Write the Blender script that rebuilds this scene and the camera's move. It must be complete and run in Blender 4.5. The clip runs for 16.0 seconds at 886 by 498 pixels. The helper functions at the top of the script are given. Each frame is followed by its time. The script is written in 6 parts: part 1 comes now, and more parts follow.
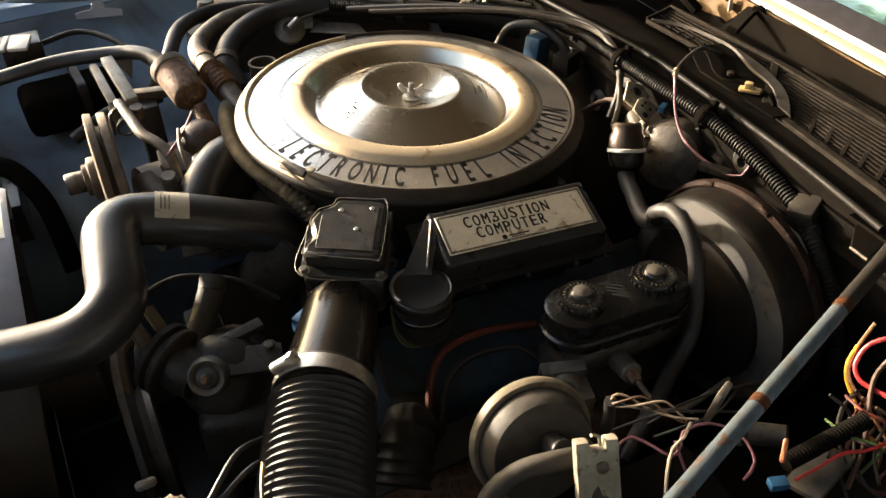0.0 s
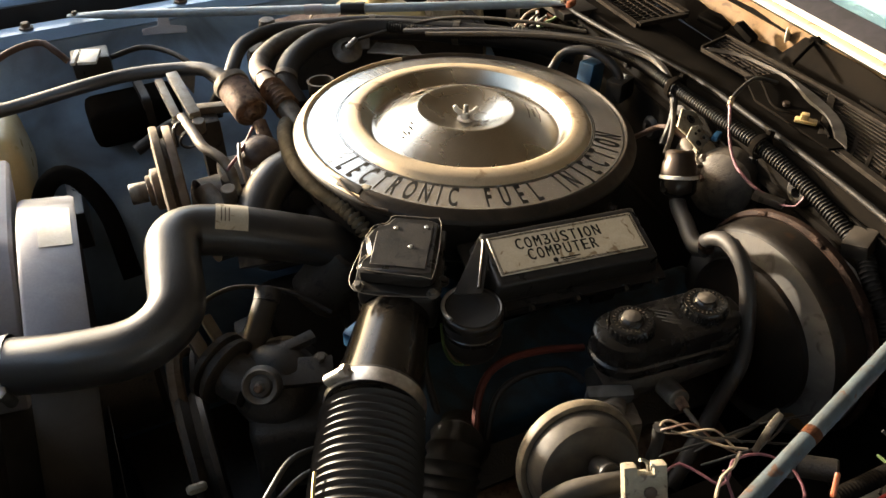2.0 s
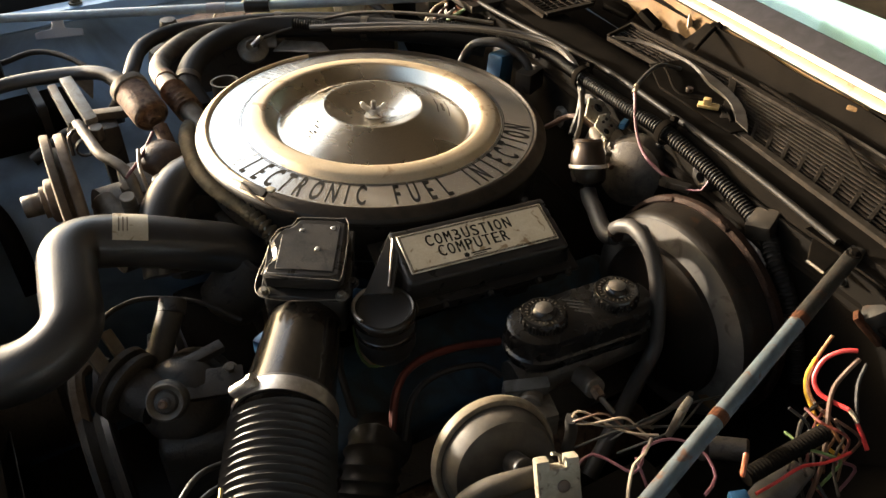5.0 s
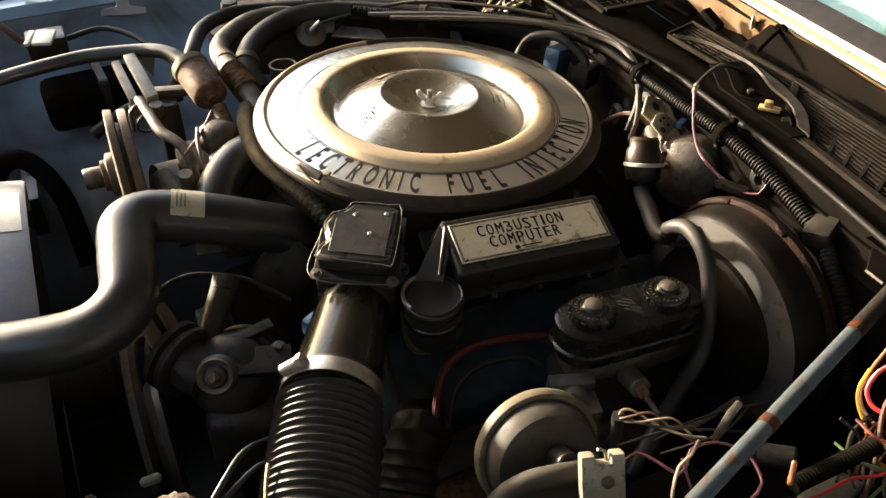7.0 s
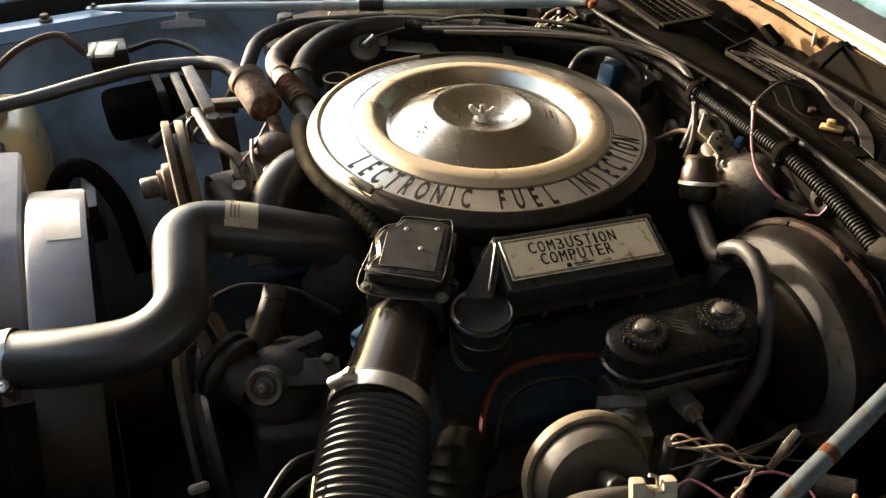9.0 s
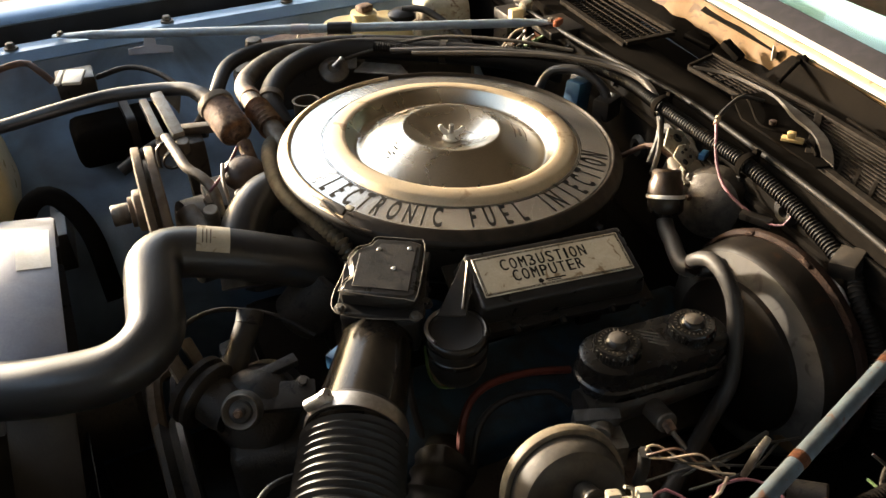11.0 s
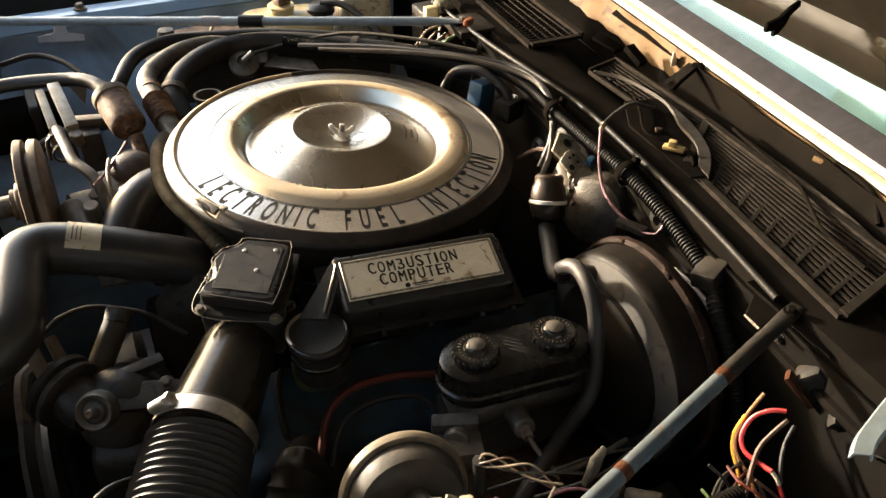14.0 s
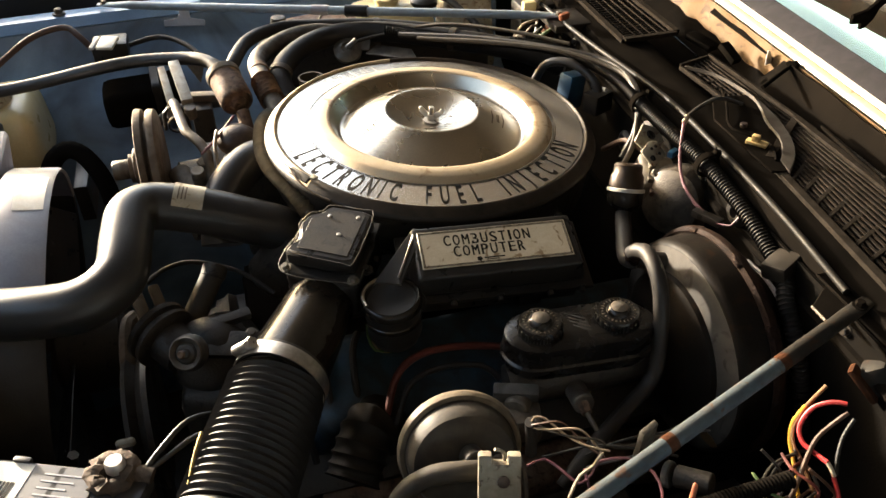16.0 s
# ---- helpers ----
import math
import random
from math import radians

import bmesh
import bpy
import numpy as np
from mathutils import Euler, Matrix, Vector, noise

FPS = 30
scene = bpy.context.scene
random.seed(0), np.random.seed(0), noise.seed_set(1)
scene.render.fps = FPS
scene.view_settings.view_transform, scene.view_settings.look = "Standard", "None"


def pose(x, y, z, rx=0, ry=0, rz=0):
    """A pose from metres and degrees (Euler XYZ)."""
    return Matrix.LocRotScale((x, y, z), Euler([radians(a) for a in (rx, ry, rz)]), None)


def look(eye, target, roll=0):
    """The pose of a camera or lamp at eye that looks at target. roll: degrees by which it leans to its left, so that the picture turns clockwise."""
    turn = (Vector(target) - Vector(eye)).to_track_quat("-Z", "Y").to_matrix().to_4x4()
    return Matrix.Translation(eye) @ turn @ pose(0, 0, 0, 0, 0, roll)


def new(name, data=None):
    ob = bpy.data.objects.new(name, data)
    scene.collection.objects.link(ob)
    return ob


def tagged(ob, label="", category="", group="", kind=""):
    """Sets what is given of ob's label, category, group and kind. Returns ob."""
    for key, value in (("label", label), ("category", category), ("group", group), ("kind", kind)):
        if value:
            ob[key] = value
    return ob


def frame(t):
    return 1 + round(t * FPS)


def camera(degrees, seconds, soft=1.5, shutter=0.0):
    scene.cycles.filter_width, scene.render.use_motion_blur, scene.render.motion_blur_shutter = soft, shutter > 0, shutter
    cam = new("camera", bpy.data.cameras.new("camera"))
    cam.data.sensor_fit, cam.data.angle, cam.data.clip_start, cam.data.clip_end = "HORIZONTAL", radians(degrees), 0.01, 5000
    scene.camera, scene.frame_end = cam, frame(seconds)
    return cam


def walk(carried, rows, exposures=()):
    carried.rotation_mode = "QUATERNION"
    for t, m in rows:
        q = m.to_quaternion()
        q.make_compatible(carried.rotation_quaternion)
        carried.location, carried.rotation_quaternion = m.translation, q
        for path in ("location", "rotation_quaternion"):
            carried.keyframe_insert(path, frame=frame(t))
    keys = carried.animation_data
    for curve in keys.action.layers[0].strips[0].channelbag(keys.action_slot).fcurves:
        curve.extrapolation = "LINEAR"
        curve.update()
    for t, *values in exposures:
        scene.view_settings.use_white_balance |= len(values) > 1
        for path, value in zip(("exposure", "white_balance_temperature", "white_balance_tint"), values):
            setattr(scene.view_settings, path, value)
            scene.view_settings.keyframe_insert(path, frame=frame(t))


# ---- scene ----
cam = camera(57.2, 16.0)
PATH = [
    (0, (0.024, 0.002, 1.456), (0.712, 1.402, 0.203), -1.3),
    (0.5, (0.009, 0.002, 1.458), (0.658, 1.421, 0.208), -0.9),
    (1, (-0.003, 0.004, 1.456), (0.606, 1.441, 0.206), -1.0),
    (1.5, (-0.007, -0.003, 1.464), (0.596, 1.453, 0.233), -0.8),
    (2, (0.008, -0.001, 1.464), (0.623, 1.465, 0.251), -1.4),
    (2.5, (0.049, -0.004, 1.461), (0.727, 1.43, 0.243), -2.2),
    (3, (0.068, 0.002, 1.46), (0.828, 1.376, 0.221), -1.7),
    (3.2, (0.069, 0.001, 1.46), (0.855, 1.358, 0.218), -1.1),
    (5.3, (0.035, -0.001, 1.457), (0.766, 1.401, 0.233), -0.5),
    (5.5, (0.034, -0.001, 1.461), (0.739, 1.411, 0.232), -0.7),
    (6, (0.029, -0.002, 1.458), (0.715, 1.421, 0.232), -0.7),
    (6.5, (0.029, -0.006, 1.455), (0.709, 1.412, 0.219), -0.3),
    (7, (0.024, 0.002, 1.456), (0.689, 1.426, 0.218), 0.1),
    (7.5, (0.026, 0.009, 1.459), (0.67, 1.454, 0.237), -0.1),
    (8, (0.023, 0.014, 1.457), (0.64, 1.476, 0.239), -0.3),
    (8.2, (0.022, 0.014, 1.454), (0.624, 1.484, 0.238), -0.3),
    (10.3, (0.022, -0.001, 1.462), (0.567, 1.495, 0.253), -2.0),
    (10.5, (0.022, 0.001, 1.458), (0.596, 1.494, 0.257), -1.9),
    (11, (0.023, 0.004, 1.461), (0.659, 1.489, 0.281), -1.4),
    (11.5, (0.023, 0.009, 1.464), (0.72, 1.489, 0.314), -0.7),
    (12, (0.032, 0.01, 1.465), (0.786, 1.46, 0.312), -0.3),
    (12.5, (0.041, 0.014, 1.462), (0.865, 1.418, 0.301), 1.0),
    (13, (0.06, 0.011, 1.455), (0.896, 1.396, 0.278), 0.8),
    (13.5, (0.096, -0.006, 1.464), (0.88, 1.393, 0.269), 0.6),
    (14, (0.129, -0.034, 1.474), (0.801, 1.414, 0.27), 0.8),
    (14.5, (0.147, -0.059, 1.472), (0.694, 1.448, 0.278), -0.1),
    (15, (0.149, -0.084, 1.468), (0.626, 1.462, 0.292), -0.7),
    (15.5, (0.147, -0.09, 1.472), (0.61, 1.461, 0.297), -0.8),
    (16, (0.139, -0.09, 1.469), (0.58, 1.456, 0.279), -1.0),
]
walk(cam, [(t, look(eye, target, roll)) for t, eye, target, roll in PATH])

# ---- light ----
scene.view_settings.exposure = 1.50
scene.view_settings.use_white_balance = True
scene.view_settings.white_balance_temperature, scene.view_settings.white_balance_tint = 6900.0, 10.0
world = bpy.data.worlds.new("sky")
scene.world = world
world.use_nodes = True
wn = world.node_tree
sky = wn.nodes.new("ShaderNodeTexSky")
sky.sky_type, sky.sun_disc = "NISHITA", False
sky.sun_elevation, sky.sun_rotation = radians(9.5), radians(325)
sky.dust_density, sky.ozone_density = 3.0, 1.0
wn.links.new(sky.outputs[0], wn.nodes["Background"].inputs[0])
wn.nodes["Background"].inputs[1].default_value = 0.52
sun = new("sun", bpy.data.lights.new("sun", "SUN"))
sun.data.energy, sun.data.angle, sun.data.color = 8.0, radians(3), (1.0, 0.91, 0.79)
sun.matrix_world = look((-0.56, 0.82, 0.165), (0, 0, 0))


# ---- materials ----
def mat(name, c1, c2=None, rough=0.5, metal=0.0, scale=40.0, fine=400.0, bump=0.15, dust=0.0, dust_col=(0.30, 0.24, 0.17), spots=0.0, spot_col=(0.12, 0.05, 0.02), coat=0.0, rvar=0.18, spec=0.5):
    """A worn surface: two tones in broad patches, fine grain, a dust film in blotches and stains."""
    m = bpy.data.materials.new(name)
    m.use_nodes = True
    nt = m.node_tree
    N, L = nt.nodes, nt.links
    b = N["Principled BSDF"]
    tc = N.new("ShaderNodeTexCoord")

    def noise_tex(s, detail=5.0, dist=0.0):
        n = N.new("ShaderNodeTexNoise")
        n.inputs["Scale"].default_value, n.inputs["Detail"].default_value, n.inputs["Distortion"].default_value = s, detail, dist
        L.new(tc.outputs["Object"], n.inputs["Vector"])
        return n.outputs["Fac"]

    def ramp(v, a, z):
        r = N.new("ShaderNodeMapRange")
        r.inputs["From Min"].default_value, r.inputs["From Max"].default_value = a, z
        L.new(v, r.inputs["Value"])
        return r.outputs[0]

    def mix(f, a, c):
        x = N.new("ShaderNodeMix")
        x.data_type = "RGBA"
        for sock, v in ((x.inputs["Factor"], f), (x.inputs["A"], a), (x.inputs["B"], c)):
            if isinstance(v, tuple):
                sock.default_value = (*v, 1)
            else:
                L.new(v, sock)
        return x.outputs["Result"]

    def mul(v, k):
        x = N.new("ShaderNodeMath")
        x.operation = "MULTIPLY"
        L.new(v, x.inputs[0])
        x.inputs[1].default_value = k
        return x.outputs[0]

    c2 = c2 or tuple(v * 0.6 for v in c1)
    big, small = noise_tex(scale, 6, 0.6), noise_tex(fine, 3)
    col = mix(ramp(big, 0.35, 0.65), c1, c2)
    col = mix(mul(ramp(small, 0.3, 0.7), 0.25), col, tuple(v * 0.55 for v in c1))
    rough_f = mul(ramp(big, 0.3, 0.7), rvar)
    if dust:
        d = mul(ramp(noise_tex(scale * 0.7, 7, 1.2), 0.38, 0.72), dust)
        col = mix(d, col, dust_col)
        add = N.new("ShaderNodeMath")
        L.new(rough_f, add.inputs[0])
        L.new(mul(d, 0.4), add.inputs[1])
        rough_f = add.outputs[0]
    if spots:
        col = mix(mul(ramp(noise_tex(scale * 1.7, 8, 0.8), 0.60 - 0.1 * spots, 0.66), 0.9), col, spot_col)
    L.new(col, b.inputs["Base Color"])
    r = N.new("ShaderNodeMath")
    L.new(rough_f, r.inputs[0])
    r.inputs[1].default_value = rough
    r.use_clamp = True
    L.new(r.outputs[0], b.inputs["Roughness"])
    b.inputs["Metallic"].default_value = metal
    b.inputs["Specular IOR Level"].default_value = spec
    b.inputs["Coat Weight"].default_value = coat
    if bump:
        bp = N.new("ShaderNodeBump")
        bp.inputs["Strength"].default_value, bp.inputs["Distance"].default_value = bump, 0.001
        L.new(small, bp.inputs["Height"])
        L.new(bp.outputs[0], b.inputs["Normal"])
    return m


BLACK = mat("black_plastic", (0.017, 0.016, 0.015), (0.022, 0.020, 0.018), 0.24, scale=60, dust=0.04, dust_col=(0.08, 0.065, 0.05), spec=0.25)
BLACKM = mat("black_steel", (0.015, 0.014, 0.013), (0.022, 0.019, 0.016), 0.24, scale=50, dust=0.08, dust_col=(0.12, 0.08, 0.05), bump=0.08)
GLOSS = mat("black_enamel", (0.011, 0.0092, 0.0075), (0.015, 0.0125, 0.010), 0.15, scale=30, dust=0.04, bump=0.03, rvar=0.06, spec=0.3)
RUBBER = mat("rubber", (0.019, 0.018, 0.017), (0.026, 0.023, 0.021), 0.42, scale=50, dust=0.05, dust_col=(0.10, 0.08, 0.06), spec=0.3)
HOSE = mat("dusty_hose", (0.020, 0.0195, 0.019), (0.029, 0.027, 0.025), 0.30, scale=30, dust=0.12, dust_col=(0.085, 0.072, 0.06), coat=0.15)
GREYHOSE = mat("grey_hose", (0.048, 0.042, 0.034), (0.030, 0.026, 0.021), 0.45, scale=60, dust=0.35, dust_col=(0.075, 0.06, 0.042), spec=0.22)
LID = mat("lid_metal", (0.72, 0.66, 0.56), (0.65, 0.59, 0.49), 0.23, 1.0, scale=14, fine=500, bump=0.03, dust=0.14, dust_col=(0.45, 0.36, 0.25), rvar=0.06)
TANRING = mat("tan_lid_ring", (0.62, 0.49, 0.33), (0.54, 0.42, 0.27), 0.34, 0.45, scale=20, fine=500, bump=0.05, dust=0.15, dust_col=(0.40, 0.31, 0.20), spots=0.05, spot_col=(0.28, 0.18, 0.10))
RING = mat("lid_band", (0.76, 0.72, 0.66), (0.70, 0.66, 0.59), 0.18, 0.85, scale=18, fine=500, bump=0.03, dust=0.08, rvar=0.05)
PLATE = mat("label_plate", (0.60, 0.53, 0.40), (0.52, 0.44, 0.31), 0.35, 0.3, scale=45, bump=0.03, spots=0.05, spot_col=(0.22, 0.15, 0.08))
# ink toned close to the band, for print that glare and wear hide
GLAREINK = mat("glare_ink", (0.64, 0.61, 0.55), (0.69, 0.65, 0.59), 0.27, 0.9, scale=60, bump=0)
INK = mat("ink", (0.012, 0.011, 0.010), rough=0.6, bump=0, spec=0.15)
ZINC = mat("zinc", (0.60, 0.58, 0.55), (0.45, 0.42, 0.38), 0.28, 1.0, scale=120, dust=0.2)
CAST = mat("cast_metal", (0.19, 0.17, 0.14), (0.09, 0.075, 0.06), 0.42, 0.5, scale=50, bump=0.4, dust=0.4, dust_col=(0.16, 0.125, 0.09))
DARKCAST = mat("oily_iron", (0.026, 0.0225, 0.0185), (0.040, 0.033, 0.026), 0.40, 0.2, scale=55, bump=0.6, dust=0.3, dust_col=(0.065, 0.050, 0.036), spots=0.12, spot_col=(0.008, 0.007, 0.006))
RUST = mat("rust", (0.150, 0.078, 0.044), (0.055, 0.024, 0.014), 0.5, 0.2, scale=75, bump=0.6, dust=0.6, dust_col=(0.26, 0.19, 0.125), spots=0.5, spot_col=(0.034, 0.014, 0.008))
RUSTRED = mat("red_rust", (0.060, 0.021, 0.009), (0.026, 0.010, 0.006), 0.85, 0.0, scale=160, bump=0.7, spec=0.08, dust=0.4, dust_col=(0.045, 0.026, 0.014))
BELT = mat("worn_belt", (0.16, 0.12, 0.085), (0.10, 0.07, 0.045), 0.6, 0.2, scale=60, bump=0.3)
BLUE = mat("blue_paint", (0.30, 0.46, 0.66), (0.25, 0.39, 0.57), 0.26, 0.1, scale=12, bump=0.05, dust=0.12, dust_col=(0.12, 0.12, 0.12), coat=0.5)
BLUEDUST = mat("grimy_blue_paint", (0.26, 0.39, 0.54), (0.15, 0.225, 0.32), 0.34, 0.1, scale=7, bump=0.15, dust=0.75, dust_col=(0.040, 0.040, 0.040), coat=0.25)
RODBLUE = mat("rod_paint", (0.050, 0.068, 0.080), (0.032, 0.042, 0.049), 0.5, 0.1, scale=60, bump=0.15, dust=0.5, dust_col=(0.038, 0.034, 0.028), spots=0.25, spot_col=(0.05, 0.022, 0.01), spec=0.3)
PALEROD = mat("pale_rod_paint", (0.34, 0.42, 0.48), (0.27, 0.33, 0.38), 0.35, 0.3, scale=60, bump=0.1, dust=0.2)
RIBGREY = mat("grey_ribbed_hose", (0.26, 0.235, 0.19), (0.15, 0.135, 0.105), 0.35, 0.4, scale=60, bump=0.2)
ENGBLUE = mat("engine_blue", (0.012, 0.050, 0.085), (0.008, 0.026, 0.044), 0.45, scale=35, bump=0.3, dust=0.8, dust_col=(0.02, 0.018, 0.014))
TAN = mat("tan_primer", (0.115, 0.066, 0.025), (0.080, 0.045, 0.017), 0.65, scale=18, bump=0.2, spots=0.12, spot_col=(0.045, 0.024, 0.011), dust=0.4, dust_col=(0.060, 0.038, 0.019), spec=0.2)
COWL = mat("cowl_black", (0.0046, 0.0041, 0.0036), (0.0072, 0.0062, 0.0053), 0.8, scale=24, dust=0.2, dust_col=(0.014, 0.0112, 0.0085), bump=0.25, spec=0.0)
DUSTY = mat("dusty_black_plastic", (0.050, 0.042, 0.034), (0.02, 0.017, 0.014), 0.6, scale=90, bump=0.2, spec=0.12)
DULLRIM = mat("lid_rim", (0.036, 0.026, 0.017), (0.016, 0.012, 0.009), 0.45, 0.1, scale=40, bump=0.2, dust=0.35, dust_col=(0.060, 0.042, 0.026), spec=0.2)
LITDUSTFACE = mat("dusty_sunlit_face", (0.060, 0.055, 0.049), (0.030, 0.028, 0.025), 0.52, scale=22, bump=0.2, dust=0.4, dust_col=(0.050, 0.042, 0.033), spots=0.2, spot_col=(0.02, 0.016, 0.013), spec=0.2)
BOOSTER = mat("worn_black_shell", (0.0060, 0.0052, 0.0046), (0.0090, 0.0074, 0.0060), 0.33, scale=30, bump=0.25, dust=0.12, dust_col=(0.024, 0.016, 0.010), spots=0.04, spot_col=(0.014, 0.008, 0.005), spec=0.05)
EDGE = mat("worn_black_edge", (0.010, 0.009, 0.008), (0.022, 0.018, 0.014), 0.42, 0.0, scale=40, bump=0.1, dust=0.2, dust_col=(0.05, 0.04, 0.03), spec=0.25)
SEAM = mat("rusty_seam", (0.018, 0.009, 0.006), (0.008, 0.005, 0.004), 0.6, 0.1, scale=60, bump=0.8, dust=0.15, dust_col=(0.03, 0.018, 0.012), spec=0.08)
DIM = mat("dirty_grey", (0.075, 0.073, 0.068), (0.040, 0.037, 0.032), 0.55, scale=60, bump=0.4, dust=0.3, dust_col=(0.05, 0.04, 0.03))
REDHOSE = mat("dull_red_wire", (0.13, 0.022, 0.012), (0.08, 0.016, 0.010), 0.5, bump=0.1)
MOTOR = mat("grey_casting", (0.070, 0.059, 0.046), (0.028, 0.023, 0.018), 0.42, 0.4, scale=60, bump=0.6, dust=0.4, dust_col=(0.10, 0.078, 0.056), spots=0.1, spot_col=(0.03, 0.024, 0.018))
PALEMETAL = mat("dirty_pale_metal", (0.34, 0.31, 0.23), (0.22, 0.19, 0.14), 0.45, 0.3, scale=90, bump=0.2, spots=0.25)
SATIN = mat("satin_trim", (0.74, 0.71, 0.65), (0.66, 0.62, 0.55), 0.42, 0.3, scale=30, bump=0.03, dust=0.15)
YELLOWED = mat("yellowed_plastic", (0.72, 0.60, 0.34), (0.62, 0.49, 0.23), 0.22, scale=16, bump=0.05, dust=0.25, coat=0.3)
CREAM = mat("cream_plastic", (0.52, 0.47, 0.36), (0.42, 0.37, 0.27), 0.5, scale=60, bump=0.1, spots=0.35, dust=0.3)
# shroud paint darkened to the tone it has in the hose's shade
SHROUDSHADE = mat("shaded_shroud", (0.048, 0.045, 0.042), (0.030, 0.028, 0.026), 0.55, scale=22, bump=0.2, dust=0.3, dust_col=(0.055, 0.046, 0.037))
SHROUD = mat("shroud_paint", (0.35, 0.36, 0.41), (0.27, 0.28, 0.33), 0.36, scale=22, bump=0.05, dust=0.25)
WHITE = mat("white_label", (0.80, 0.78, 0.72), (0.72, 0.68, 0.6), 0.5, scale=80, bump=0)
HOODIN = mat("hood_underside", (0.0125, 0.0105, 0.0075), (0.008, 0.0065, 0.0045), 0.6, scale=14, bump=0.2, dust=0.3, dust_col=(0.020, 0.016, 0.011), spots=0.25, spot_col=(0.012, 0.008, 0.005), spec=0.06)
HOODRIDGE = mat("hood_ridge", (0.013, 0.0115, 0.0082), (0.008, 0.0068, 0.0050), 0.6, scale=22, bump=0.2, dust=0.3, dust_col=(0.05, 0.04, 0.026))
CONCRETE = mat("concrete", (0.11, 0.105, 0.10), (0.08, 0.076, 0.07), 0.85, scale=3, fine=90, bump=0.4)
RED = mat("red_wire", (0.50, 0.03, 0.03), rough=0.4, bump=0)
YELLOW = mat("yellow_wire", (0.65, 0.36, 0.02), rough=0.4, bump=0)
ORANGE = mat("orange_wire", (0.35, 0.09, 0.03), rough=0.45, bump=0)
PINK = mat("pink_wire", (0.15, 0.050, 0.066), rough=0.5, bump=0)
BEIGE = mat("beige_wire", (0.32, 0.24, 0.16), rough=0.5, bump=0)
BROWN = mat("brown_wire", (0.10, 0.05, 0.03), rough=0.5, bump=0)
WBLUE = mat("blue_connector", (0.015, 0.08, 0.17), (0.01, 0.05, 0.11), 0.4, bump=0)
GREEN = mat("green_wire", (0.12, 0.20, 0.06), rough=0.5, bump=0)
BRASS = mat("brass_clip", (0.55, 0.42, 0.16), (0.4, 0.3, 0.12), 0.4, 0.6, bump=0.05)

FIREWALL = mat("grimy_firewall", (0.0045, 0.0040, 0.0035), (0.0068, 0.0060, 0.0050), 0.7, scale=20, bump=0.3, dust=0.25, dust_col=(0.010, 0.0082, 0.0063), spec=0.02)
BRONZE = mat("bronze_plastic", (0.042, 0.024, 0.011), (0.022, 0.013, 0.007), 0.28, 0.4, scale=60, bump=0.1, dust=0.2, dust_col=(0.03, 0.021, 0.014))
SILL = mat("cream_sill_paint", (0.30, 0.235, 0.145), (0.23, 0.175, 0.10), 0.4, scale=30, bump=0.08, dust=0.3, dust_col=(0.30, 0.22, 0.13), spots=0.06, spot_col=(0.15, 0.09, 0.05))
CLIPTAN = mat("yellowed_clip", (0.40, 0.29, 0.12), (0.30, 0.20, 0.08), 0.5, scale=60, bump=0.1)
TANWIRE = mat("tan_wire", (0.24, 0.115, 0.042), rough=0.5, bump=0)
LIPBLUE = mat("lip_paint", (0.13, 0.165, 0.18), (0.09, 0.115, 0.125), 0.5, scale=50, bump=0.1, dust=0.3, dust_col=(0.08, 0.075, 0.065))
CERAMIC = mat("grimy_ceramic", (0.26, 0.23, 0.17), (0.17, 0.145, 0.10), 0.5, scale=70, bump=0.2, spots=0.35, spot_col=(0.07, 0.05, 0.03), dust=0.35, dust_col=(0.16, 0.12, 0.08))
TROUGH = mat("shaded_gutter", (0.055, 0.060, 0.066), (0.030, 0.032, 0.034), 0.6, scale=9, bump=0.2, dust=0.5, dust_col=(0.025, 0.023, 0.02), spec=0.15)
BATT = mat("battery_top", (0.07, 0.07, 0.075), (0.05, 0.05, 0.052), 0.35, scale=30, dust=0.3, dust_col=(0.12, 0.11, 0.1))
BLOCKER = mat("dark_blocker", (0.050, 0.050, 0.050), (0.036, 0.036, 0.037), 0.9, scale=4, fine=60, bump=0.3)
BARBLACK = mat("satin_black_bar", (0.008, 0.0072, 0.0065), (0.006, 0.0054, 0.0048), 0.46, scale=40, bump=0.12, dust=0.1, dust_col=(0.02, 0.016, 0.012), spec=0.14)
GREYRUB = mat("grey_rubber", (0.017, 0.016, 0.020), (0.011, 0.0105, 0.013), 0.6, scale=40, bump=0.1, spec=0.2)
DASH = mat("dash_pad", (0.17, 0.26, 0.27), (0.15, 0.23, 0.24), 0.6, scale=3, bump=0.2)
BROWNM = mat("brown_steel", (0.052, 0.030, 0.020), (0.024, 0.013, 0.009), 0.42, scale=90, bump=0.4, dust=0.3, dust_col=(0.09, 0.06, 0.04))
GRILLE = mat("dusty_grille_plastic", (0.023, 0.0200, 0.0172), (0.013, 0.0112, 0.0095), 0.7, scale=90, bump=0.2, spec=0.0, dust=0.3, dust_col=(0.033, 0.027, 0.0215))
STRIPDUST = mat("dusty_cover_edge", (0.044, 0.038, 0.033), (0.028, 0.024, 0.020), 0.55, scale=50, bump=0.2, spec=0.15)
HOUSETOP = mat("scuffed_black_top", (0.012, 0.0108, 0.0095), (0.028, 0.024, 0.020), 0.36, scale=60, bump=0.2, dust=0.35, dust_col=(0.045, 0.037, 0.028), spots=0.15, spot_col=(0.007, 0.006, 0.0055), spec=0.3)
